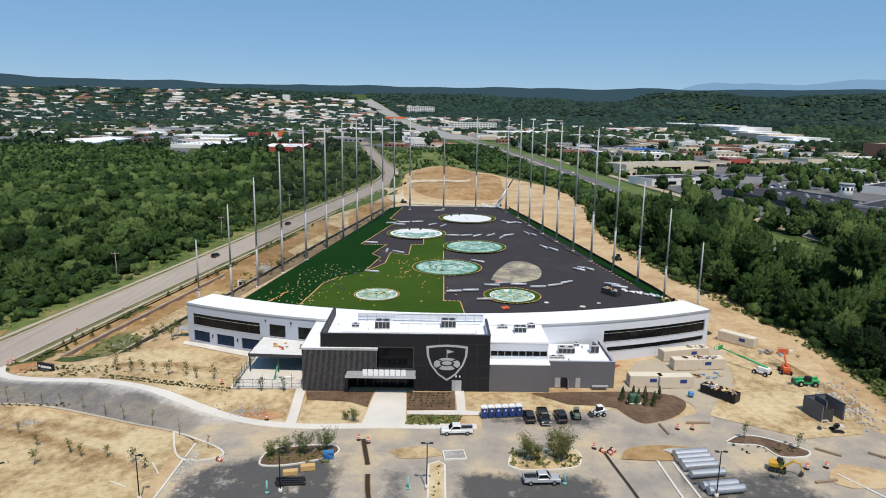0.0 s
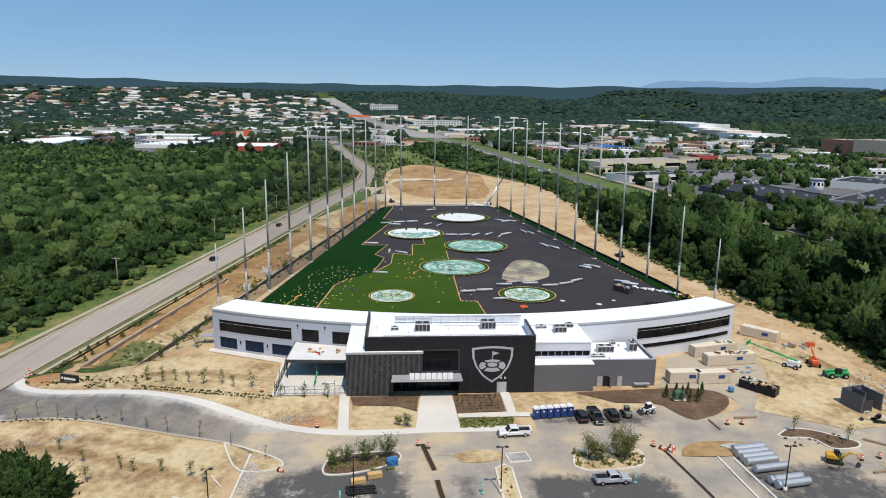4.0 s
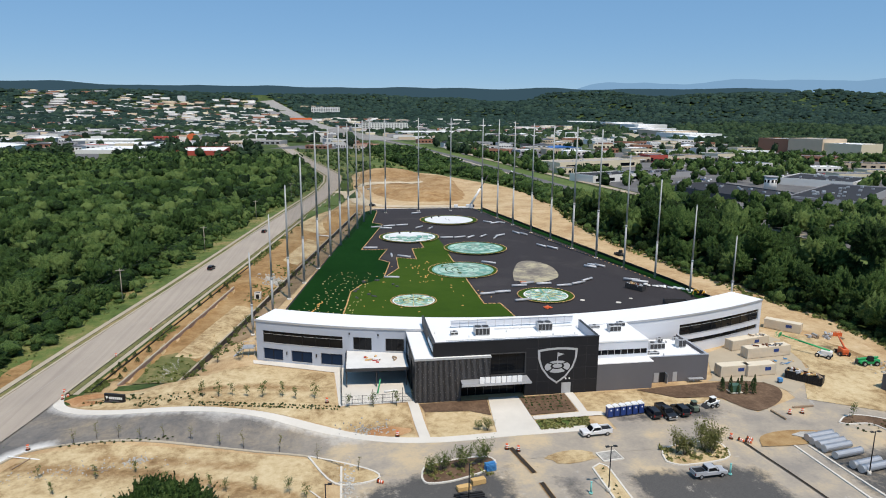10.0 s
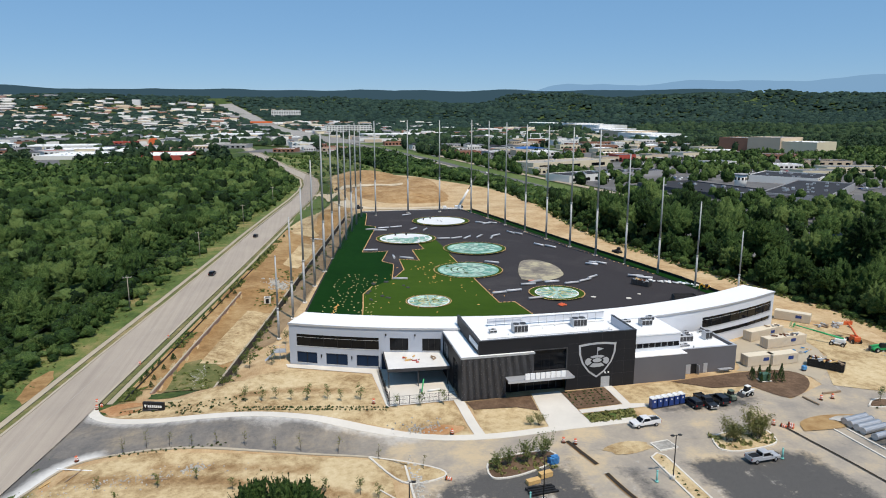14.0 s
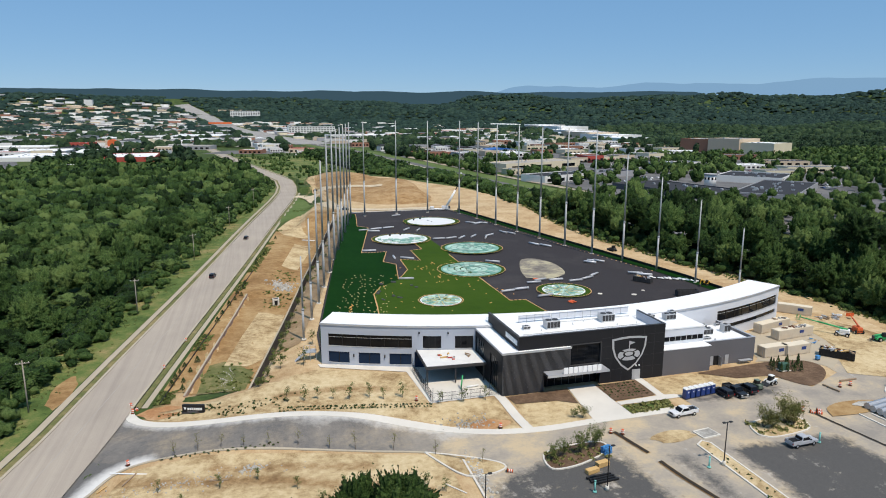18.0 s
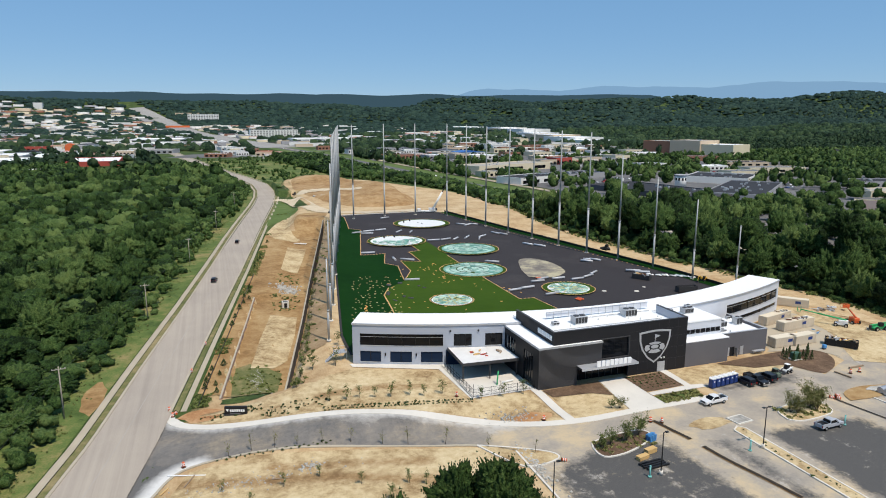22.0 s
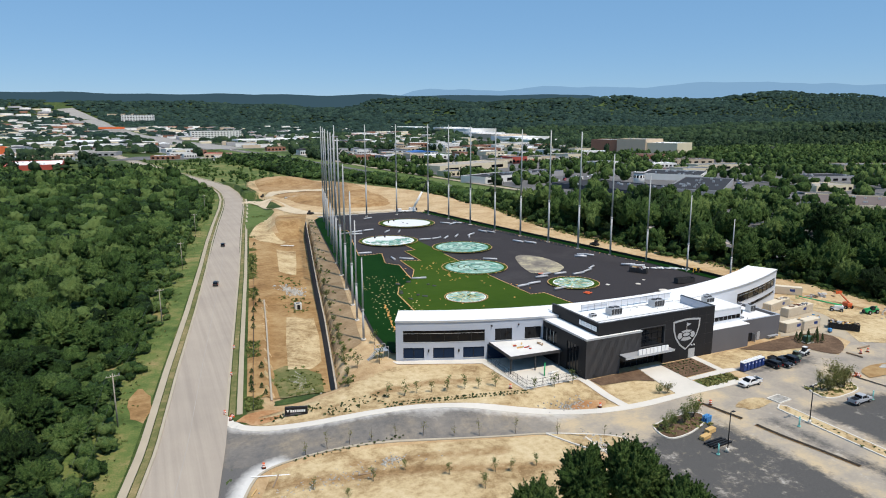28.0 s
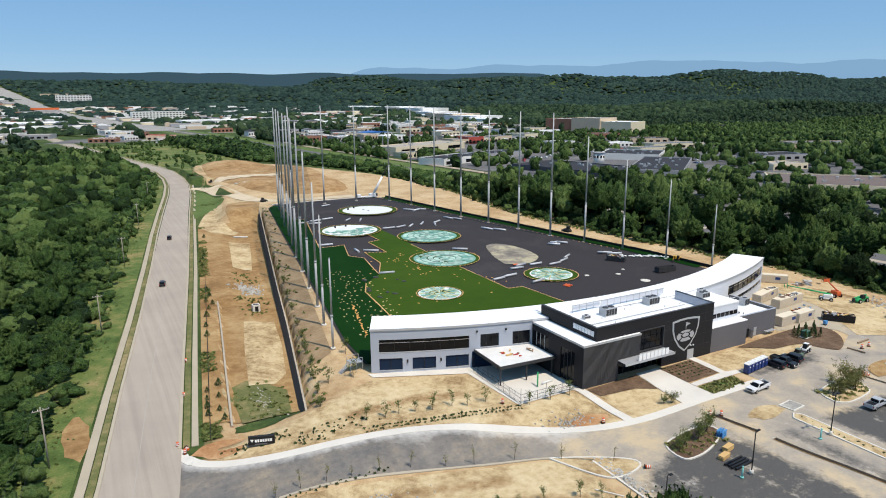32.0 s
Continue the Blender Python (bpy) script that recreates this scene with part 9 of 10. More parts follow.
# outside stair at the west end
stair = thing("end_stair", "steel stair landing at the end of the building", "stair", pose(-64.0, 160.5, -1.6))
part("landing", box(-1.4, 1.4, -1.2, 1.2, 2.2, 2.35), M["steel"], stair)
for s in (-1, 1):
    part("rail", tube((-1.4, s * 1.2, 3.3), (1.4, s * 1.2, 3.3), 0.04, 0.04, 6), M["steel"], stair)
    for x in (-1.4, 0, 1.4):
        part("post", tube((x, s * 1.2, 0), (x, s * 1.2, 3.3), 0.05, 0.05, 6), M["steel"], stair)
for k in range(8):
    part("step", box(-3.6 + 0.28 * k, -3.32 + 0.28 * k, -0.8, 0.8, 0.25 * k + 0.1, 0.25 * k + 0.16), M["steel"], stair)

# ---------- monument sign ----------
v = thing("monument_sign", "long black roadside sign with pale plain lettering bars", "sign", pose(-89.0, 142.2, ground_z(-89, 142.2) + 0.02, 0, 0, -18))
part("plinth", box(-2.4, 2.4, -0.35, 0.35, 0, 0.25), M["charcoal"], v)
part("board", box(-2.3, 2.3, -0.28, 0.28, 0.25, 1.9, None, 0.06), M["black"], v)
part("mark", profile([(-1.95, 1.35), (-1.35, 1.35), (-1.65, 0.75)], -0.34, -0.284), M["white"], v)
for i in range(7):
    part("sign_bar", box(-1.15 + 0.44 * i, -0.82 + 0.44 * i, -0.34, -0.284, 0.8, 1.3), M["white"], v)
part("banner", box(-1.2, 1.0, -0.33, -0.284, 0.3, 0.5), M["wall_grey"], v)

# ---------- retaining walls ----------
def block_wall(name, line, top, foot, label, mat="rockwall", length=1.8, course=0.75, cap=True, thick=0.5):
    """A dry wall of large blocks along a line; the pieces share one mesh."""
    w = thing(name, label, "retaining wall", None, kind="structure")
    me = mesh_from(box(-length / 2 + 0.02, length / 2 - 0.02, -thick / 2, thick / 2, 0.02, course - 0.02, None, 0.04), "block", M[mat])
    for (ax, ay), (bx, by) in zip(line, line[1:]):
        l = math.hypot(bx - ax, by - ay)
        a = math.degrees(math.atan2(by - ay, bx - ax))
        n = max(1, round(l / length))
        for i in range(n):
            x, y = ax + (bx - ax) * (i + 0.5) / n, ay + (by - ay) * (i + 0.5) / n
            t, b = top(x, y), foot(x, y)
            rows = max(1, math.ceil((t - b) / course))
            for k in range(rows):
                share("block", me, w, pose(x, y, t - course * (k + 1), 0, 0, a) @ Matrix.Diagonal((l / n / length, 1, 1, 1)))
        if cap:
            bm = bmesh.new()
            for i in range(n):
                x0, y0 = ax + (bx - ax) * i / n, ay + (by - ay) * i / n
                z = top(x0 + (bx - ax) / n / 2, y0 + (by - ay) / n / 2)
                add_box(bm, 0, l / n, -0.2, 0.2, 0, 0.14, pose(x0, y0, z, 0, 0, a))
            part("coping", bm, M["kerb"], w)
    return w


WALL_Y = [147.5, 170, 200, 240, 280, 320, 350, 378]
face_wall = block_wall("retaining_wall", [(wall_x(y) - 0.1, y) for y in WALL_Y], lambda x, y: wall_top(y), lambda x, y: road_z(y) - 2.2, "tall grey block retaining wall below the range", "shadedwall", length=2.6, course=0.9)
# Sloping sheets, coloured dark for the shade on the wall's face.
for a, b in zip(WALL_Y, WALL_Y[1:]):
    bm = bmesh.new()
    low = [(wall_x(y) - 1.25, y, road_z(y) - 2.1) for y in (a, b)]
    high = [(wall_x(y) - 0.36, y, wall_top(y) - 0.02) for y in (a, b)]
    back = [(x, y, z - 0.6) for x, y, z in high]
    vs = [[bm.verts.new(p) for p in q] for q in (low, high, back)]
    bm.faces.new((vs[0][0], vs[0][1], vs[1][1], vs[1][0]))
    bm.faces.new((vs[0][0], vs[2][0], vs[2][1], vs[0][1]))
    bmesh.ops.recalc_face_normals(bm, faces=bm.faces)
    part("facing", bm, M["shadedwall"], face_wall, "sloping wall facing, coloured dark as shade")
block_wall("garden_wall", [(-92.0, 153.5), (-87.8, 181.6), (-83.4, 210), (-79.2, 239)], lambda x, y: road_z(y) + 0.1, lambda x, y: road_z(y) - 1.6, "low pink-brown block wall beside the footpath", "pinkwall", length=2.0, course=0.6)

# ---------- the basin ----------
def flat_patch(name, x, y, rx, ry, mat, label, dz=0.08, seed=1):
    r = random.Random(seed)
    pts = [(x + rx * (1 + r.uniform(-0.18, 0.18)) * math.cos(a), y + ry * (1 + r.uniform(-0.18, 0.18)) * math.sin(a)) for a in [2 * math.pi * i / 14 for i in range(14)]]
    drape(name, pts, dz, M[mat], 2.0, label=label, category=name.replace("_", " "))


drape("sand_patch", [(-75.6, 219), (-67.6, 216), (-70.4, 198), (-75.0, 177), (-79, 172), (-84.4, 173.5), (-80.4, 196)], 0.26, M["straw"], 2.0, label="long pale straw patch down the basin", category="sand patch")
drape("sand_patch", [(-57.2, 334), (-48.8, 330), (-53.8, 305), (-59.4, 279.5), (-65.6, 283.5), (-61.5, 308)], 0.26, M["straw"], 2.0, label="pale rectangular straw patch in the basin", category="sand patch")
drape("sand_fan", smooth_line([(-64, 374), (-61, 355), (-55, 350.5), (-48, 357), (-50.5, 369), (-50, 388), (-43.5, 420), (-42, 431), (-47.5, 427), (-57, 402), (-64, 374)], 3)[:-1], 0.22, M["straw"], 2.0, label="smooth pale fan of sand at the basin's head", category="sand patch")
drape("clay_bank", smooth_line([(-48.5, 366), (-45.5, 356), (-36.8, 358), (-31, 385), (-25, 411), (-33, 420), (-41, 415), (-47.5, 390), (-48.5, 366)], 3)[:-1], 0.2, M["brown_clay"], 2.0, label="rough brown clay below the haul track", category="clay")
drape("weed_patch", [(-88.6, 174), (-84.5, 176.5), (-80.2, 172), (-77.2, 168.5), (-79.8, 155), (-89.8, 154)], 0.25, M["kerb_grass"], 1.5, label="green and straw weeds in the basin's low end", category="weeds")
strip("flume", [(-52.5, 347), (-46.5, 344.5)], 1.2, 0.3, M["concrete"], "short pale concrete flume in the basin", "flume", thick=0.15)
flat_patch("weed_patch", -86, 151.5, 6.5, 2.2, "grass", "strip of green grass behind the sign", 0.1, seed=7)


def rocks(name, x, y, rx, ry, n, size, label, seed):
    r = np.random.default_rng(seed)
    V, T = [], []
    for i in range(n):
        px, py = x + r.normal() * rx * 0.5, y + r.normal() * ry * 0.5
        v = ICO_V * (size * r.uniform(0.5, 1.4)) * r.uniform(0.6, 1.2, 3) * r.uniform(0.85, 1.15, (len(ICO_V), 1))
        V.append(v + (px, py, ground_z(px, py) + size * 0.3))
        T.append(ICO_F + len(ICO_V) * i)
    me = mesh_np(name, np.concatenate(V), tris=np.concatenate(T), material=M["gravel"])
    return tagged(new(name, me), label, "rocks", kind="stuff")


rocks("riprap", -67.0, 252, 4.2, 6, 190, 0.5, "heap of pale grey riprap stones", 1)
rocks("riprap", -83.4, 163, 1.8, 7, 170, 0.24, "apron of blue-grey riprap stones", 2)
rocks("rubble_edge", -41.2, 101.5, 1.4, 7, 120, 0.28, "broken concrete rubble along the lot edge", 3)
rocks("clods", -37, 119.8, 5, 3, 110, 0.22, "grey gravel and clods by the patio", 4)
rocks("rubble_heap", -12.5, 497, 6, 4, 60, 0.8, "pile of pale rubble beside the spoil heap", 5)
rocks("rubble_edge", 84, 124, 5, 12, 160, 0.35, "stony debris on the clay bank", 6)
v = thing("outlet_structure", "small pale concrete outlet box in the basin", "outlet box", pose(-69.8, 228.6, ground_z(-69.8, 228.6) - 0.1))
for x0, x1, y0, y1 in ((-1.1, -0.8, -1.1, 1.1), (0.8, 1.1, -1.1, 1.1), (-0.8, 0.8, 0.8, 1.1), (-0.8, 0.8, -1.1, -0.8)):
    part("wall", box(x0, x1, y0, y1, 0, 2.4), M["concrete"], v)
part("grate", box(-0.8, 0.8, -0.8, 0.8, 2.2, 2.28), M["charcoal"], v)
# No hole is cut; a black panel stands for the dark inside.
part("opening", box(-0.5, 0.5, -1.13, -1.102, 0.5, 2.0), M["black"], v)

# kerbed islands and beds in the car park
def island(name, pts, mat, label, n=4):
    line = smooth_line(pts + [pts[0]], n)
    drape(name, line[:-1], 0.2, M[mat], 2, label=label, category="planting island")
    strip(name + "_kerb", line, 0.16, 0.04, M["concrete"], "pale concrete kerb round a planting island", "kerb", thick=0.22)


island("shrub_island", [(12.5, 99.5), (13.3, 102.6), (15.9, 104.4), (24.2, 105.0), (25.0, 101.5), (22.8, 98.9), (15.2, 98.1)], "straw", "kerbed island of straw soil with shrubs")
island("tree_island", [(-29.3, 101.5), (-27.5, 105.2), (-17.8, 106.0), (-17.0, 102.6), (-23.5, 99.8), (-28.4, 99.6)], "mulch", "kerbed mulch island with young trees")
island("corner_island", [(52.7, 108.4), (56.3, 110.8), (60.2, 110.2), (63.9, 107.4), (66.0, 105.3), (64.5, 103.5), (60.0, 103.4), (58.4, 107.0), (54.0, 107.6)], "mulch", "kerbed corner island with low planting")
island("point_island", [(-48, 112.0), (-42, 108.6), (-36.8, 104.8), (-36.6, 102.4), (-41.5, 101.6), (-44.5, 104)], "straw", "kerbed point of straw soil", 3)
flat_patch("clay_patch", -3.0, 103.6, 4.4, 2.2, "straw", "bare patch of straw soil in the lot", 0.12, 21)
flat_patch("gravel_pad", 43.2, 104.8, 3.0, 1.1, "gravel", "small pad of grey gravel", 0.3, 9)
island("gravel_pad", [(1.6, 104.0), (5.2, 104.4), (5.6, 101.6), (1.9, 101.2)], "gravel", "square kerbed pad of grey gravel", 1)
island("median_bed", [(-0.8, 99.5), (0.9, 100.6), (1.9, 99.4), (1.8, 60), (-0.9, 60)], "straw", "long kerbed median bed of straw soil with young plants", 1)
flat_patch("dusty_patch", 70, 97, 5, 4, "dirt", "tan clay patch on asphalt", 0.14, 11)
flat_patch("bare_soil", -33.6, 118.2, 4.5, 1.9, "orange_clay", "disturbed orange soil by the patio", 0.1, 12)
flat_patch("bare_soil", -95.5, 146, 4.6, 3.4, "orange_clay", "orange clay patch beside the sign", 0.1, 13)
# Trench and seam are flat dark strips laid over the lot.
for pts in (smooth_line([(-12.6, 108.1), (-11.9, 104.4), (-10.9, 99.4)]), smooth_line([(-10.6, 96.4), (-10.0, 91), (-8.6, 84), (-7.6, 78)])):
    strip("trench_spoil", pts, 0.5, 0.13, M["brown_clay"], "loose brown spoil along a trench", "spoil")
    strip("trench", pts, 0.36, 0.2, M["trench"], "narrow dark trench line across the lot", "trench")
strip("asphalt_seam", smooth_line([(29.6, 104.4), (30.3, 99), (31.5, 90), (32.8, 76), (33.4, 62)]), 0.22, 0.2, M["trench"], "dark patched seam across the asphalt", "seam")
for pts in ([(38.0, 101.5), (38.6, 84)], [(40.5, 101), (41.5, 84)], [(-42.3, 107.5), (-42.6, 84)], [(66.6, 98), (74, 84)]):
    strip("lot_kerb", pts, 0.18, 0.05, M["concrete"], "straight pale concrete kerb in the lot", "kerb", thick=0.2)
strip("silt_fence", smooth_line([(-96.5, 150), (-92.5, 176), (-86.5, 214), (-77, 275)]), 0.05, 0.0, M["black"], "low black silt fence beside the footpath", "fence", thick=0.6)

# ---------- utility poles ----------
def utility_pole(x, y, h=11.5):
    z = ground_z(x, y)
    v = thing("utility_pole", "weathered timber utility pole with a cross-arm", "utility pole", pose(x, y, z, 0, 0, 10), "utility poles")
    part("post", tube((0, 0, -0.3), (0, 0, h), 0.17, 0.11, 8), M["pole_wood"], v)
    part("cross_arm", box(-1.3, 1.3, -0.06, 0.06, h - 0.7, h - 0.55), M["pole_wood"], v)
    for s in (-1.15, -0.4, 0.4, 1.15):
        part("insulator", tube((s, 0, h - 0.55), (s, 0, h - 0.32), 0.05, 0.04, 6), M["white"], v)
    return Vector((x, y, z + h - 0.35))


M["pole_wood"] = worn("grey_pole_timber", (0.34, 0.30, 0.25), 0.85, var=0.2, fine=10)
tops = [utility_pole(x, y) for x, y in ((-128.5, 96), (-122.5, 154.5), (-112.0, 224.5), (-101.5, 306), (-89.5, 396), (-76, 495))]
for a, b in zip(tops, tops[1:]):
    bm = bmesh.new()
    for off in (-1.1, 1.1):
        prev = None
        for i in range(13):
            t = i / 12
            p = a.lerp(b, t) + Vector((off, 0, -4 * 1.3 * t * (1 - t)))
            if prev is not None:
                add_tube(bm, prev, p, 0.018, n=4, caps=False)
            prev = p
    tagged(part("overhead_wire", bm, M["charcoal"]), "pair of thin sagging overhead wires", "wires")

# ---------- young trees, shrubs and the big trees below the camera ----------
def sapling_template(seed, h, spread, leaves_n, leaf, name, mat, trunks=1):
    r = np.random.default_rng(seed)
    bm = bmesh.new()
    tips = []
    for k in range(trunks):
        bx, by = (r.uniform(-0.25, 0.25), r.uniform(-0.25, 0.25)) if trunks > 1 else (0, 0)
        lean = Vector((r.uniform(-0.12, 0.12) * trunks, r.uniform(-0.12, 0.12) * trunks, 1))
        top = Vector((bx, by, 0)) + lean * h * 0.85
        add_tube(bm, (bx, by, -0.1), top, 0.012 * h + 0.01, 0.008, 6)
        for i in range(7):
            u = r.uniform(0.3, 0.95)
            p = Vector((bx, by, 0)).lerp(top, u)
            a = r.uniform(0, 6.28)
            q = p + Vector((math.cos(a), math.sin(a), r.uniform(0.7, 1.3))) * spread * r.uniform(0.4, 0.8)
            add_tube(bm, p, q, 0.012, 0.005, 4, False)
            tips += [p, q, p.lerp(q, 0.6)]
    trunk = mesh_from(bm, "trunk", M["bark"])
    tips = np.array([t[:] for t in tips])
    p = tips[r.integers(0, len(tips), leaves_n)] + r.normal(scale=spread * 0.22, size=(leaves_n, 3))
    n = r.normal(size=(leaves_n, 3)) + (0, 0, 0.6)
    n /= np.linalg.norm(n, axis=1, keepdims=True)
    u = np.cross(n, r.normal(size=n.shape))
    u /= np.linalg.norm(u, axis=1, keepdims=True)
    w = np.cross(n, u)
    s = leaf * r.uniform(0.6, 1.3, (leaves_n, 1))
    V = np.stack([p - u * s, p - w * s * 0.6, p + u * s, p + w * s * 0.6], axis=1).reshape(-1, 3)
    crown = mesh_np("crown", V, np.arange(leaves_n * 4).reshape(-1, 4), tone=np.full(leaves_n * 4, 0.5), material=M[mat])
    return trunk, crown


def planted(name, temp, x, y, s, label, category, group, dz=0.1, turn=0.0):
    v = thing(name, label, category, pose(x, y, ground_z(x, y) + dz, 0, 0, turn) @ Matrix.Scale(s, 4), group)
    share("trunk", temp[0], v)
    share("crown", temp[1], v)


YOUNG = [sapling_template(60 + i, 3.4, 0.95, 190, 0.13, "sapling", "leaf_light") for i in range(3)]
THIN = [sapling_template(70 + i, 3.6, 0.7, 60, 0.10, "sapling", "leaf_dry") for i in range(3)]
BUSH = [sapling_template(80 + i, 4.6, 1.5, 1000, 0.15, "shrub", "leaf_light", 4) for i in range(2)]
DRYBUSH = [sapling_template(85 + i, 5.0, 1.7, 1300, 0.15, "shrub", "leaf_dry", 5) for i in range(2)]
rng = random.Random(9)
for i, (x, y) in enumerate(((-67.2, 136.7), (-64.4, 136.8), (-61.3, 136.0), (-58.1, 135.1), (-54.1, 134.6), (-51.3, 133.3), (-47.5, 132.8), (-70.5, 137.6), (-40.6, 127.6), (-35.8, 127.4), (-31.2, 127.2))):
    planted("sapling", YOUNG[i % 3], x, y, rng.uniform(0.8, 1.1), "young staked tree with sparse light green leaves", "young tree", "row of young trees", turn=rng.uniform(0, 360))
for i, (x, y) in enumerate(((-82.7, 111.6), (-76.6, 112.4), (-63, 104.8), (-60.5, 103.5), (-55.8, 103.2), (-88, 108), (-70.5, 107.5), (-50.5, 101.0), (-47.8, 99.2), (-92.4, 113.6), (-67, 101))):
    planted("sapling", YOUNG[(i + 1) % 3], x, y, rng.uniform(0.65, 0.9), "small bushy young tree on bare straw soil", "young tree", "scattered young trees", turn=rng.uniform(0, 360))
for i, (x, y) in enumerate(((-91, 125.2), (-87, 125.3), (-83, 124.6), (-79, 123.7), (-74.5, 122.6), (-69.5, 121.3), (-64, 119.2), (-59.6, 117.3), (-53.2, 114.8), (-46.4, 110.6), (-39.5, 105.6))):
    planted("sapling", THIN[i % 3], x, y, rng.uniform(0.85, 1.2), "thin young street tree with few leaves", "young tree", "trees along the drive", turn=rng.uniform(0, 360))
for x, y, s in ((-27.4, 102.4, 0.62), (-25.6, 103.2, 0.66), (-22.2, 103.2, 0.86), (-18.9, 104.2, 0.86)):
    planted("shrub", BUSH[rng.randrange(2)], x, y, s, "multi-stemmed light green shrub in a mulch island", "shrub", "island shrubs", 0.3, rng.uniform(0, 360))
for x, y, s in ((15.6, 102.0, 0.85), (16.6, 101.2, 0.7), (20.6, 102.2, 0.95), (22.0, 102.8, 0.9), (21.4, 101.0, 0.8)):
    planted("shrub", DRYBUSH[rng.randrange(2)], x, y, s, "large olive-brown multi-stemmed shrub on a kerbed island", "shrub", "dry island shrubs", 0.3, rng.uniform(0, 360))
planted("shrub", DRYBUSH[1], -15.2, 115.4, 0.5, "low spreading olive green shrub by the walk", "shrub", "entrance shrubs")
planted("shrub", BUSH[0], -16.8, 116.0, 0.42, "low spreading olive shrub by the walk", "shrub", "entrance shrubs")
for x, y in ((56.6, 109.6), (64.3, 105.6), (56.0, 96.0)):
    planted("sapling", YOUNG[1], x, y, 1.0, "thin young tree on the corner island", "young tree", "corner trees", 0.3)


def cone_tree(seed, h, r0, n, leaf):
    r = np.random.default_rng(seed)
    u = r.uniform(0, 1, n) ** 0.75
    a = r.uniform(0, 2 * math.pi, n)
    rad = r0 * (1 - u) * r.uniform(0.65, 1.05, n) + 0.03
    p = np.stack([rad * np.cos(a), rad * np.sin(a), 0.15 + u * h * 0.92], axis=1)
    nrm = np.stack([np.cos(a), np.sin(a), np.full(n, 0.5)], axis=1) + r.normal(scale=0.4, size=(n, 3))
    nrm /= np.linalg.norm(nrm, axis=1, keepdims=True)
    q = np.cross(nrm, r.normal(size=nrm.shape))
    q /= np.linalg.norm(q, axis=1, keepdims=True)
    w = np.cross(nrm, q)
    s = leaf * r.uniform(0.6, 1.3, (n, 1))
    V = np.stack([p - q * s, p - w * s * 0.5, p + q * s, p + w * s * 0.5], axis=1).reshape(-1, 3)
    return mesh_from(tube((0, 0, -0.1), (0, 0, h * 0.8), 0.06, 0.02, 6), "trunk", M["bark"]), mesh_np("crown", V, np.arange(n * 4).reshape(-1, 4), tone=np.full(n * 4, 0.5), material=M["leaf_dark"])


CONES = [cone_tree(90, 2.4, 0.55, 260, 0.14), cone_tree(91, 2.5, 1.35, 420, 0.18)]
for i, (x, y) in enumerate(((38.2, 124.6), (39.2, 123.2), (40.0, 124.8), (40.8, 123.0), (41.6, 124.6), (42.4, 122.6), (43.2, 124.2), (44.0, 122.4), (44.8, 124.4), (38.8, 126.0), (41.0, 126.2), (43.4, 126.0), (46.2, 125.6))):
    planted("evergreen", CONES[0], x, y, rng.uniform(0.85, 1.2), "slim dark evergreen standing on brown mulch", "evergreen", "mulch bed evergreens", 0.2, rng.uniform(0, 360))
box_ob = thing("transformer_box", "green utility transformer box among evergreens", "utility box", pose(40.6, 124.0, ground_z(40.6, 124) + 0.2))
part("case", box(-1.0, 1.0, -0.7, 0.7, 0.1, 1.7, None, 0.06), worn("green_enamel", (0.05, 0.12, 0.08), 0.5, var=0.1, bumps=0), box_ob)
part("pad", box(-1.3, 1.3, -1.0, 1.0, 0, 0.1), M["concrete"], box_ob)
for i, (x, y) in enumerate(((-93.5, 172), (-94.8, 164), (-94.2, 167.8), (-90.7, 174.4), (-91.8, 168), (-92.8, 161.6), (-95.2, 160.4), (-92.6, 157.2), (-87.5, 208), (-86.4, 216), (-84.7, 225.5), (-83, 232), (-81, 237), (-82.5, 240), (-80.4, 246), (-80, 253), (-75.8, 288), (-75.5, 295), (-73.8, 300), (-72.4, 305), (-71.5, 313), (-66, 345))):
    planted("evergreen", CONES[1], x, y, rng.uniform(0.5, 0.8), "young dark evergreen on the clay verge", "evergreen", "verge evergreens", 0.05, rng.uniform(0, 360))
for i, (x, y) in enumerate(((-76.0, 148.2), (-74.2, 156), (-72.6, 163), (-70.6, 171.5), (-69.4, 179), (-67.6, 188), (-66, 197), (-63.4, 211), (-61.2, 223), (-58.6, 238), (-55.4, 256), (-51.6, 276), (-47.8, 298), (-43.4, 322), (-75.2, 151.5))):
    planted("shrub", BUSH[i % 2], x, y, rng.uniform(0.34, 0.62), "leafy olive-green shrub at the top of the retaining wall", "shrub", "wall top shrubs", 0.05, rng.uniform(0, 360))
for i, (x, y, s) in enumerate(((-71.0, 158.0, 1.2), (-65.8, 156.8, 1.3), (-62.8, 169.5, 1.2), (-72, 166, 0.9), (-68.6, 183, 0.8))):
    planted("sapling", YOUNG[i % 3], x, y, s, "leafy young tree near the building corner", "young tree", "corner young trees", turn=rng.uniform(0, 360))

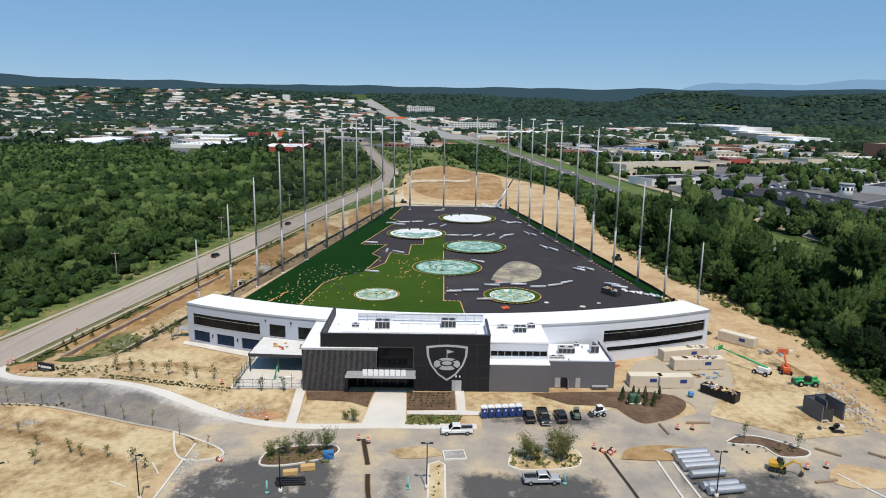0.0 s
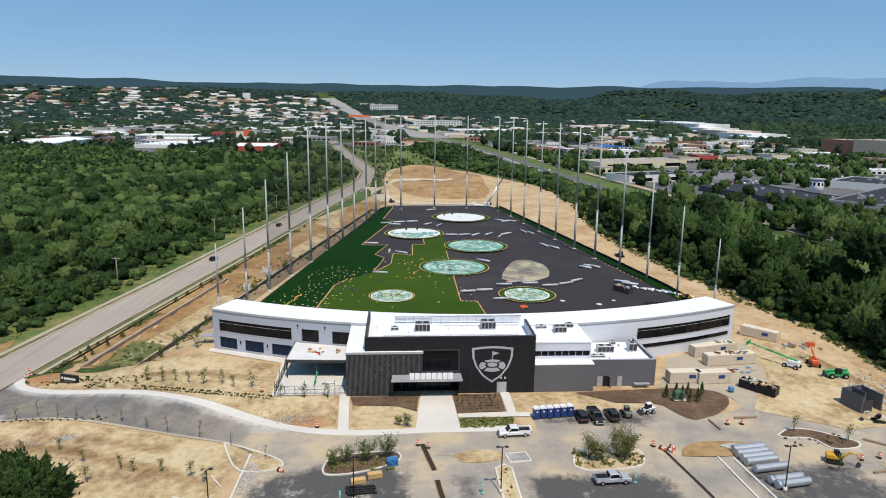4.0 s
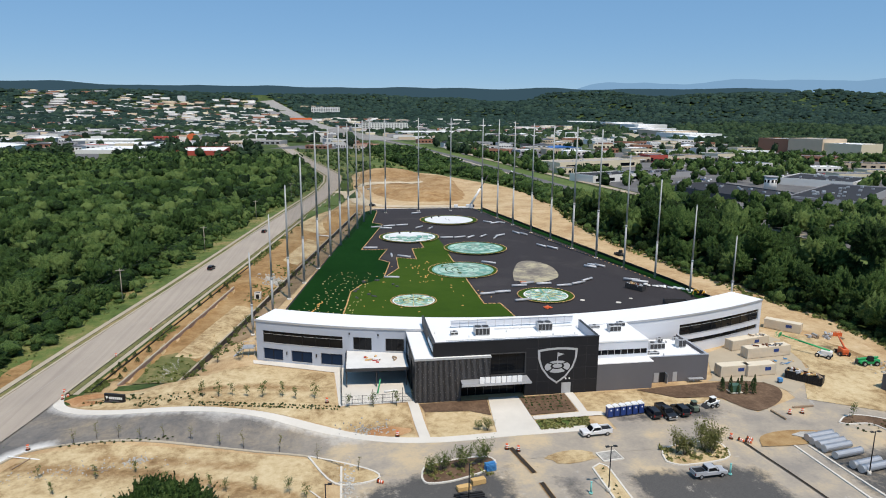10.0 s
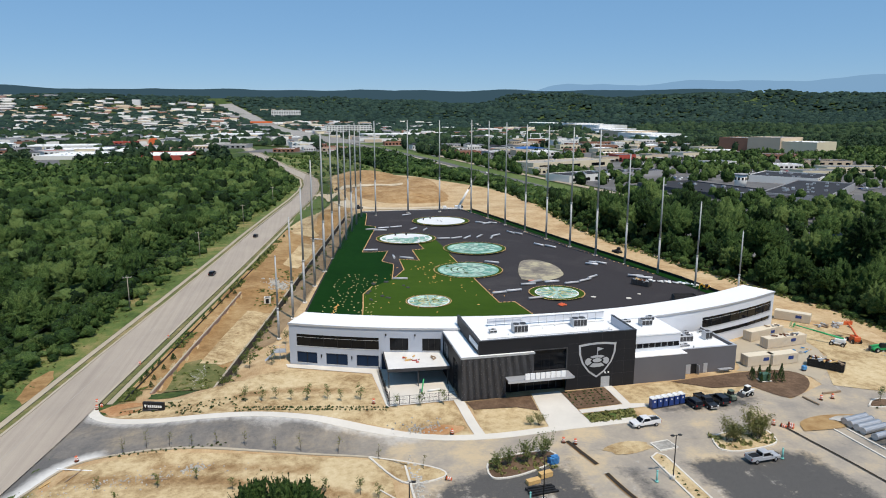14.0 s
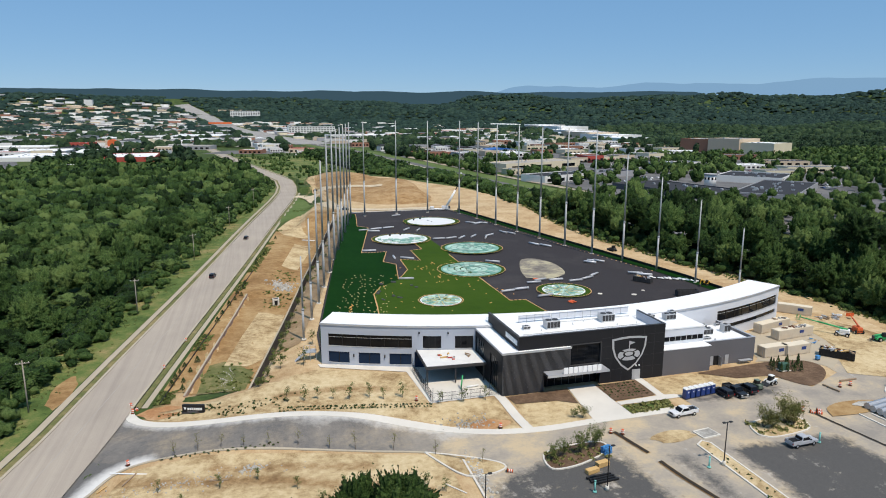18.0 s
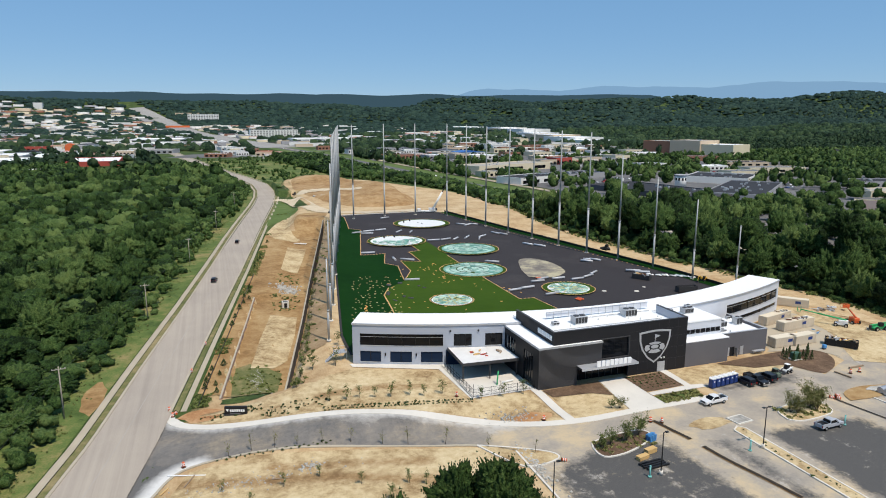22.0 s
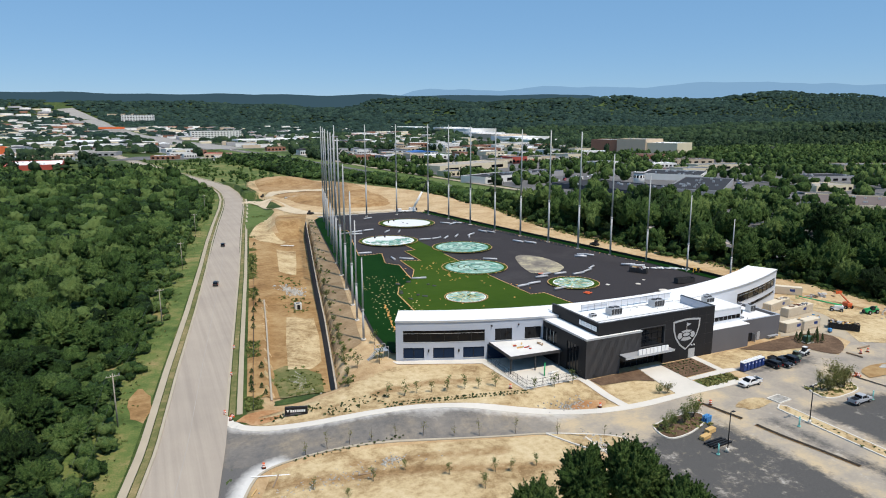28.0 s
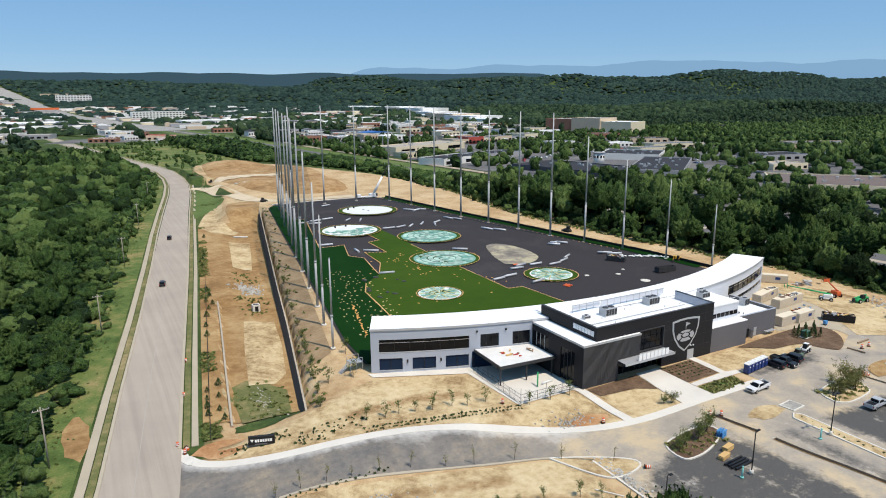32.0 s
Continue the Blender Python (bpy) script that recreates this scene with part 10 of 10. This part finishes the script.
# low tufts: rows of small shrubs and weeds
def tufts(name, spots, mat, label, size=0.32):
    r = np.random.default_rng(len(spots) + 7)
    V = []
    for x, y in spots:
        z = ground_z(x, y) + 0.08
        k = 9
        s = size * r.uniform(0.6, 1.3)
        p = np.array((x, y, z)) + r.normal(scale=s * 0.45, size=(k, 3)) * (1, 1, 0.3) + (0, 0, s * 0.5)
        n = r.normal(size=(k, 3)) + (0, 0, 0.7)
        n /= np.linalg.norm(n, axis=1, keepdims=True)
        u = np.cross(n, r.normal(size=n.shape))
        u /= np.linalg.norm(u, axis=1, keepdims=True)
        w = np.cross(n, u)
        q = s * r.uniform(0.4, 0.9, (k, 1))
        V.append(np.stack([p - u * q, p - w * q * 0.7, p + u * q, p + w * q * 0.7], axis=1).reshape(-1, 3))
    V = np.concatenate(V)
    me = mesh_np(name, V, np.arange(len(V)).reshape(-1, 4), tone=np.full(len(V), 0.8), material=M[mat])
    return tagged(new(name, me), label, "plants", kind="stuff")


rows = []
for k in range(2):
    rows += [(-72 + 0.75 * i + rng.uniform(-0.2, 0.2), 134.9 - 0.17 * i - 1.2 * k + rng.uniform(-0.2, 0.2)) for i in range(40)]
rows += [(-93 + 0.8 * i, 124.4 - 0.09 * i + (0.5 if i % 2 else 0)) for i in range(26)]
rows += [(-96 + rng.uniform(0, 12), 141.6 + rng.uniform(0, 3.2)) for k in range(40)]
rows += [(-84 + rng.uniform(0, 16), 136.2 + rng.uniform(0, 5)) for k in range(50)]
rows += [(-5 + 1.15 * i + rng.uniform(-0.3, 0.3), 121.4 + 1.1 * j) for i in range(8) for j in range(6)]
rows += [(53.5 + rng.uniform(0, 11), 104.4 + rng.uniform(0, 5)) for _ in range(26)]
rows += [(rng.uniform(-0.6, 1.6), 99 - 1.05 * i) for i in range(37)]
tufts("low_shrubs", [p for p in rows], "leaf_dark", "rows of small dark planted shrubs", 0.27)
tufts("bed_plants", [(rng.uniform(-5, 4.8), rng.uniform(113.8, 117.4)) for _ in range(130)] + [(rng.uniform(-28.4, -17.6), rng.uniform(100.2, 105)) for _ in range(60)] + [(rng.uniform(13, 24.5), rng.uniform(98.8, 104.4)) for _ in range(70)], "leaf_dry", "straw and green tufts in planting beds", 0.4)
weed = []
for _ in range(3000):
    y = 150 + 380 * rng.random() ** 1.2
    xe = along(ROAD_EAST, y)
    x = xe + 4.4 + 3.2 * rng.random() ** 1.5 + (rng.uniform(0, 12) if y > 400 else 0)
    if noise.noise(Vector((y * 0.05, 3.0, 2))) + 0.5 * ease((y - 265) / 30) * ease((350 - y) / 40) > 0.2:
        weed.append((x, y))
tufts("basin_weeds", [(rng.uniform(-89, -78), rng.uniform(154, 174)) for _ in range(70)] + [(rng.gauss(-69.5, 2.2), rng.uniform(224, 243)) for _ in range(70)] + [(rng.gauss(-64.5, 2.4), rng.uniform(259, 276)) for _ in range(50)], "leaf_light", "green weeds growing in the basin", 0.42)
tufts("verge_weeds", weed, "leaf_light", "rough weeds along the footpath and basin", 0.38)
scrub = []
for _ in range(1500):
    y = 100 + 480 * rng.random() ** 1.3
    e, w = along(WEST_EDGE, y), along(ROAD_WEST, y) - 5
    scrub.append((w - (w - e) * rng.random() ** 0.6 - 1, y))
tufts("west_verge_weeds", scrub, "leaf_light", "rough weeds between road and woodland", 0.26)
tufts("bank_weeds", [(along(EAST_EDGE, y) - rng.uniform(0, 6), y) for y in [rng.uniform(110, 400) for _ in range(700)]], "leaf_light", "weeds along the wood's edge", 0.6)
tufts("wall_weeds", [(wall_x(y) + rng.uniform(0.8, 5.5), y) for y in [150 + 230 * rng.random() ** 1.3 for _ in range(110)]], "leaf_light", "green weeds along the wall top", 0.45)


def big_tree(x, y, top, r, seed, tone, label="broad dense broadleaf tree with dark glossy leaves"):
    z = ground_z(x, y)
    h = top - z
    v = thing("tree", label, "tree", pose(x, y, z), "trees below the lot")
    bm = bmesh.new()
    add_tube(bm, (0, 0, -0.3), (0.1, 0, h * 0.45), 0.34, 0.2, 8)
    rr = random.Random(seed)
    for i in range(7):
        a = 2 * math.pi * i / 7 + rr.uniform(-0.3, 0.3)
        q = Vector((r * 0.62 * math.cos(a), r * 0.62 * math.sin(a), h * rr.uniform(0.55, 0.8)))
        add_tube(bm, (0.08, 0, h * rr.uniform(0.3, 0.44)), q, 0.13, 0.04, 6, False)
    part("trunk", bm, M["bark"], v)
    V, Q, T = clump_template(seed, 5, 16, 5200, 0.028)
    V = V * (r * 1.12, r * 1.12, r * 2.3)
    V = V + (0, 0, h - V[:, 2].max())
    me = mesh_np("crown", V, Q, T, np.full(len(V), tone), M["leaf"])
    share("crown", me, v)


big_tree(-60.0, 74.2, 17.8, 5.2, 101, 0.45)
big_tree(-65.2, 77.4, 15.8, 4.3, 102, 0.28)
big_tree(-57.6, 67.5, 15.0, 4.4, 103, 0.5)
big_tree(-73.5, 76.0, 14.2, 4.2, 104, 0.55)
big_tree(-82.0, 75.0, 13.6, 4.4, 106, 0.5)
flat_patch("bare_soil", -118.4, 164, 2.6, 9, "brown_clay", "orange clay patch beside the road bank", 0.1, 31)
rocks("gravel_pile", -77.6, 116.6, 2.2, 1.4, 60, 0.22, "small pile of pale blue-grey gravel", 41)
rocks("soil_clods", -88, 115.2, 16, 2.4, 150, 0.16, "clods of brown soil on the graded earth", 42)
for x, y, a, l, mat, lab in ((-98.0, 121.4, -18, 6.5, "white", "long pale board lying on bare earth"), (-97.5, 119.3, 66, 4.0, "timber", "weathered board lying on bare earth"), (-101.4, 117.4, 60, 2.2, "pine", "short pine offcut on bare earth"),
                             (-46.1, 99.4, -54, 4.4, "concrete", "loose concrete kerb length on bare earth"), (-50.0, 94.6, -26, 3.6, "concrete", "loose concrete kerb length on bare earth"), (-83, 114.2, -10, 3.0, "timber", "weathered board lying on bare earth")):
    ob = part("board" if mat != "concrete" else "kerb_length", box(-l / 2, l / 2, -0.12, 0.12, 0, 0.14, None, 0.02), M[mat])
    ob.matrix_basis = pose(x, y, ground_z(x, y) + 0.08, 0, 0, a)
    tagged(ob, lab, "board" if mat != "concrete" else "kerb")
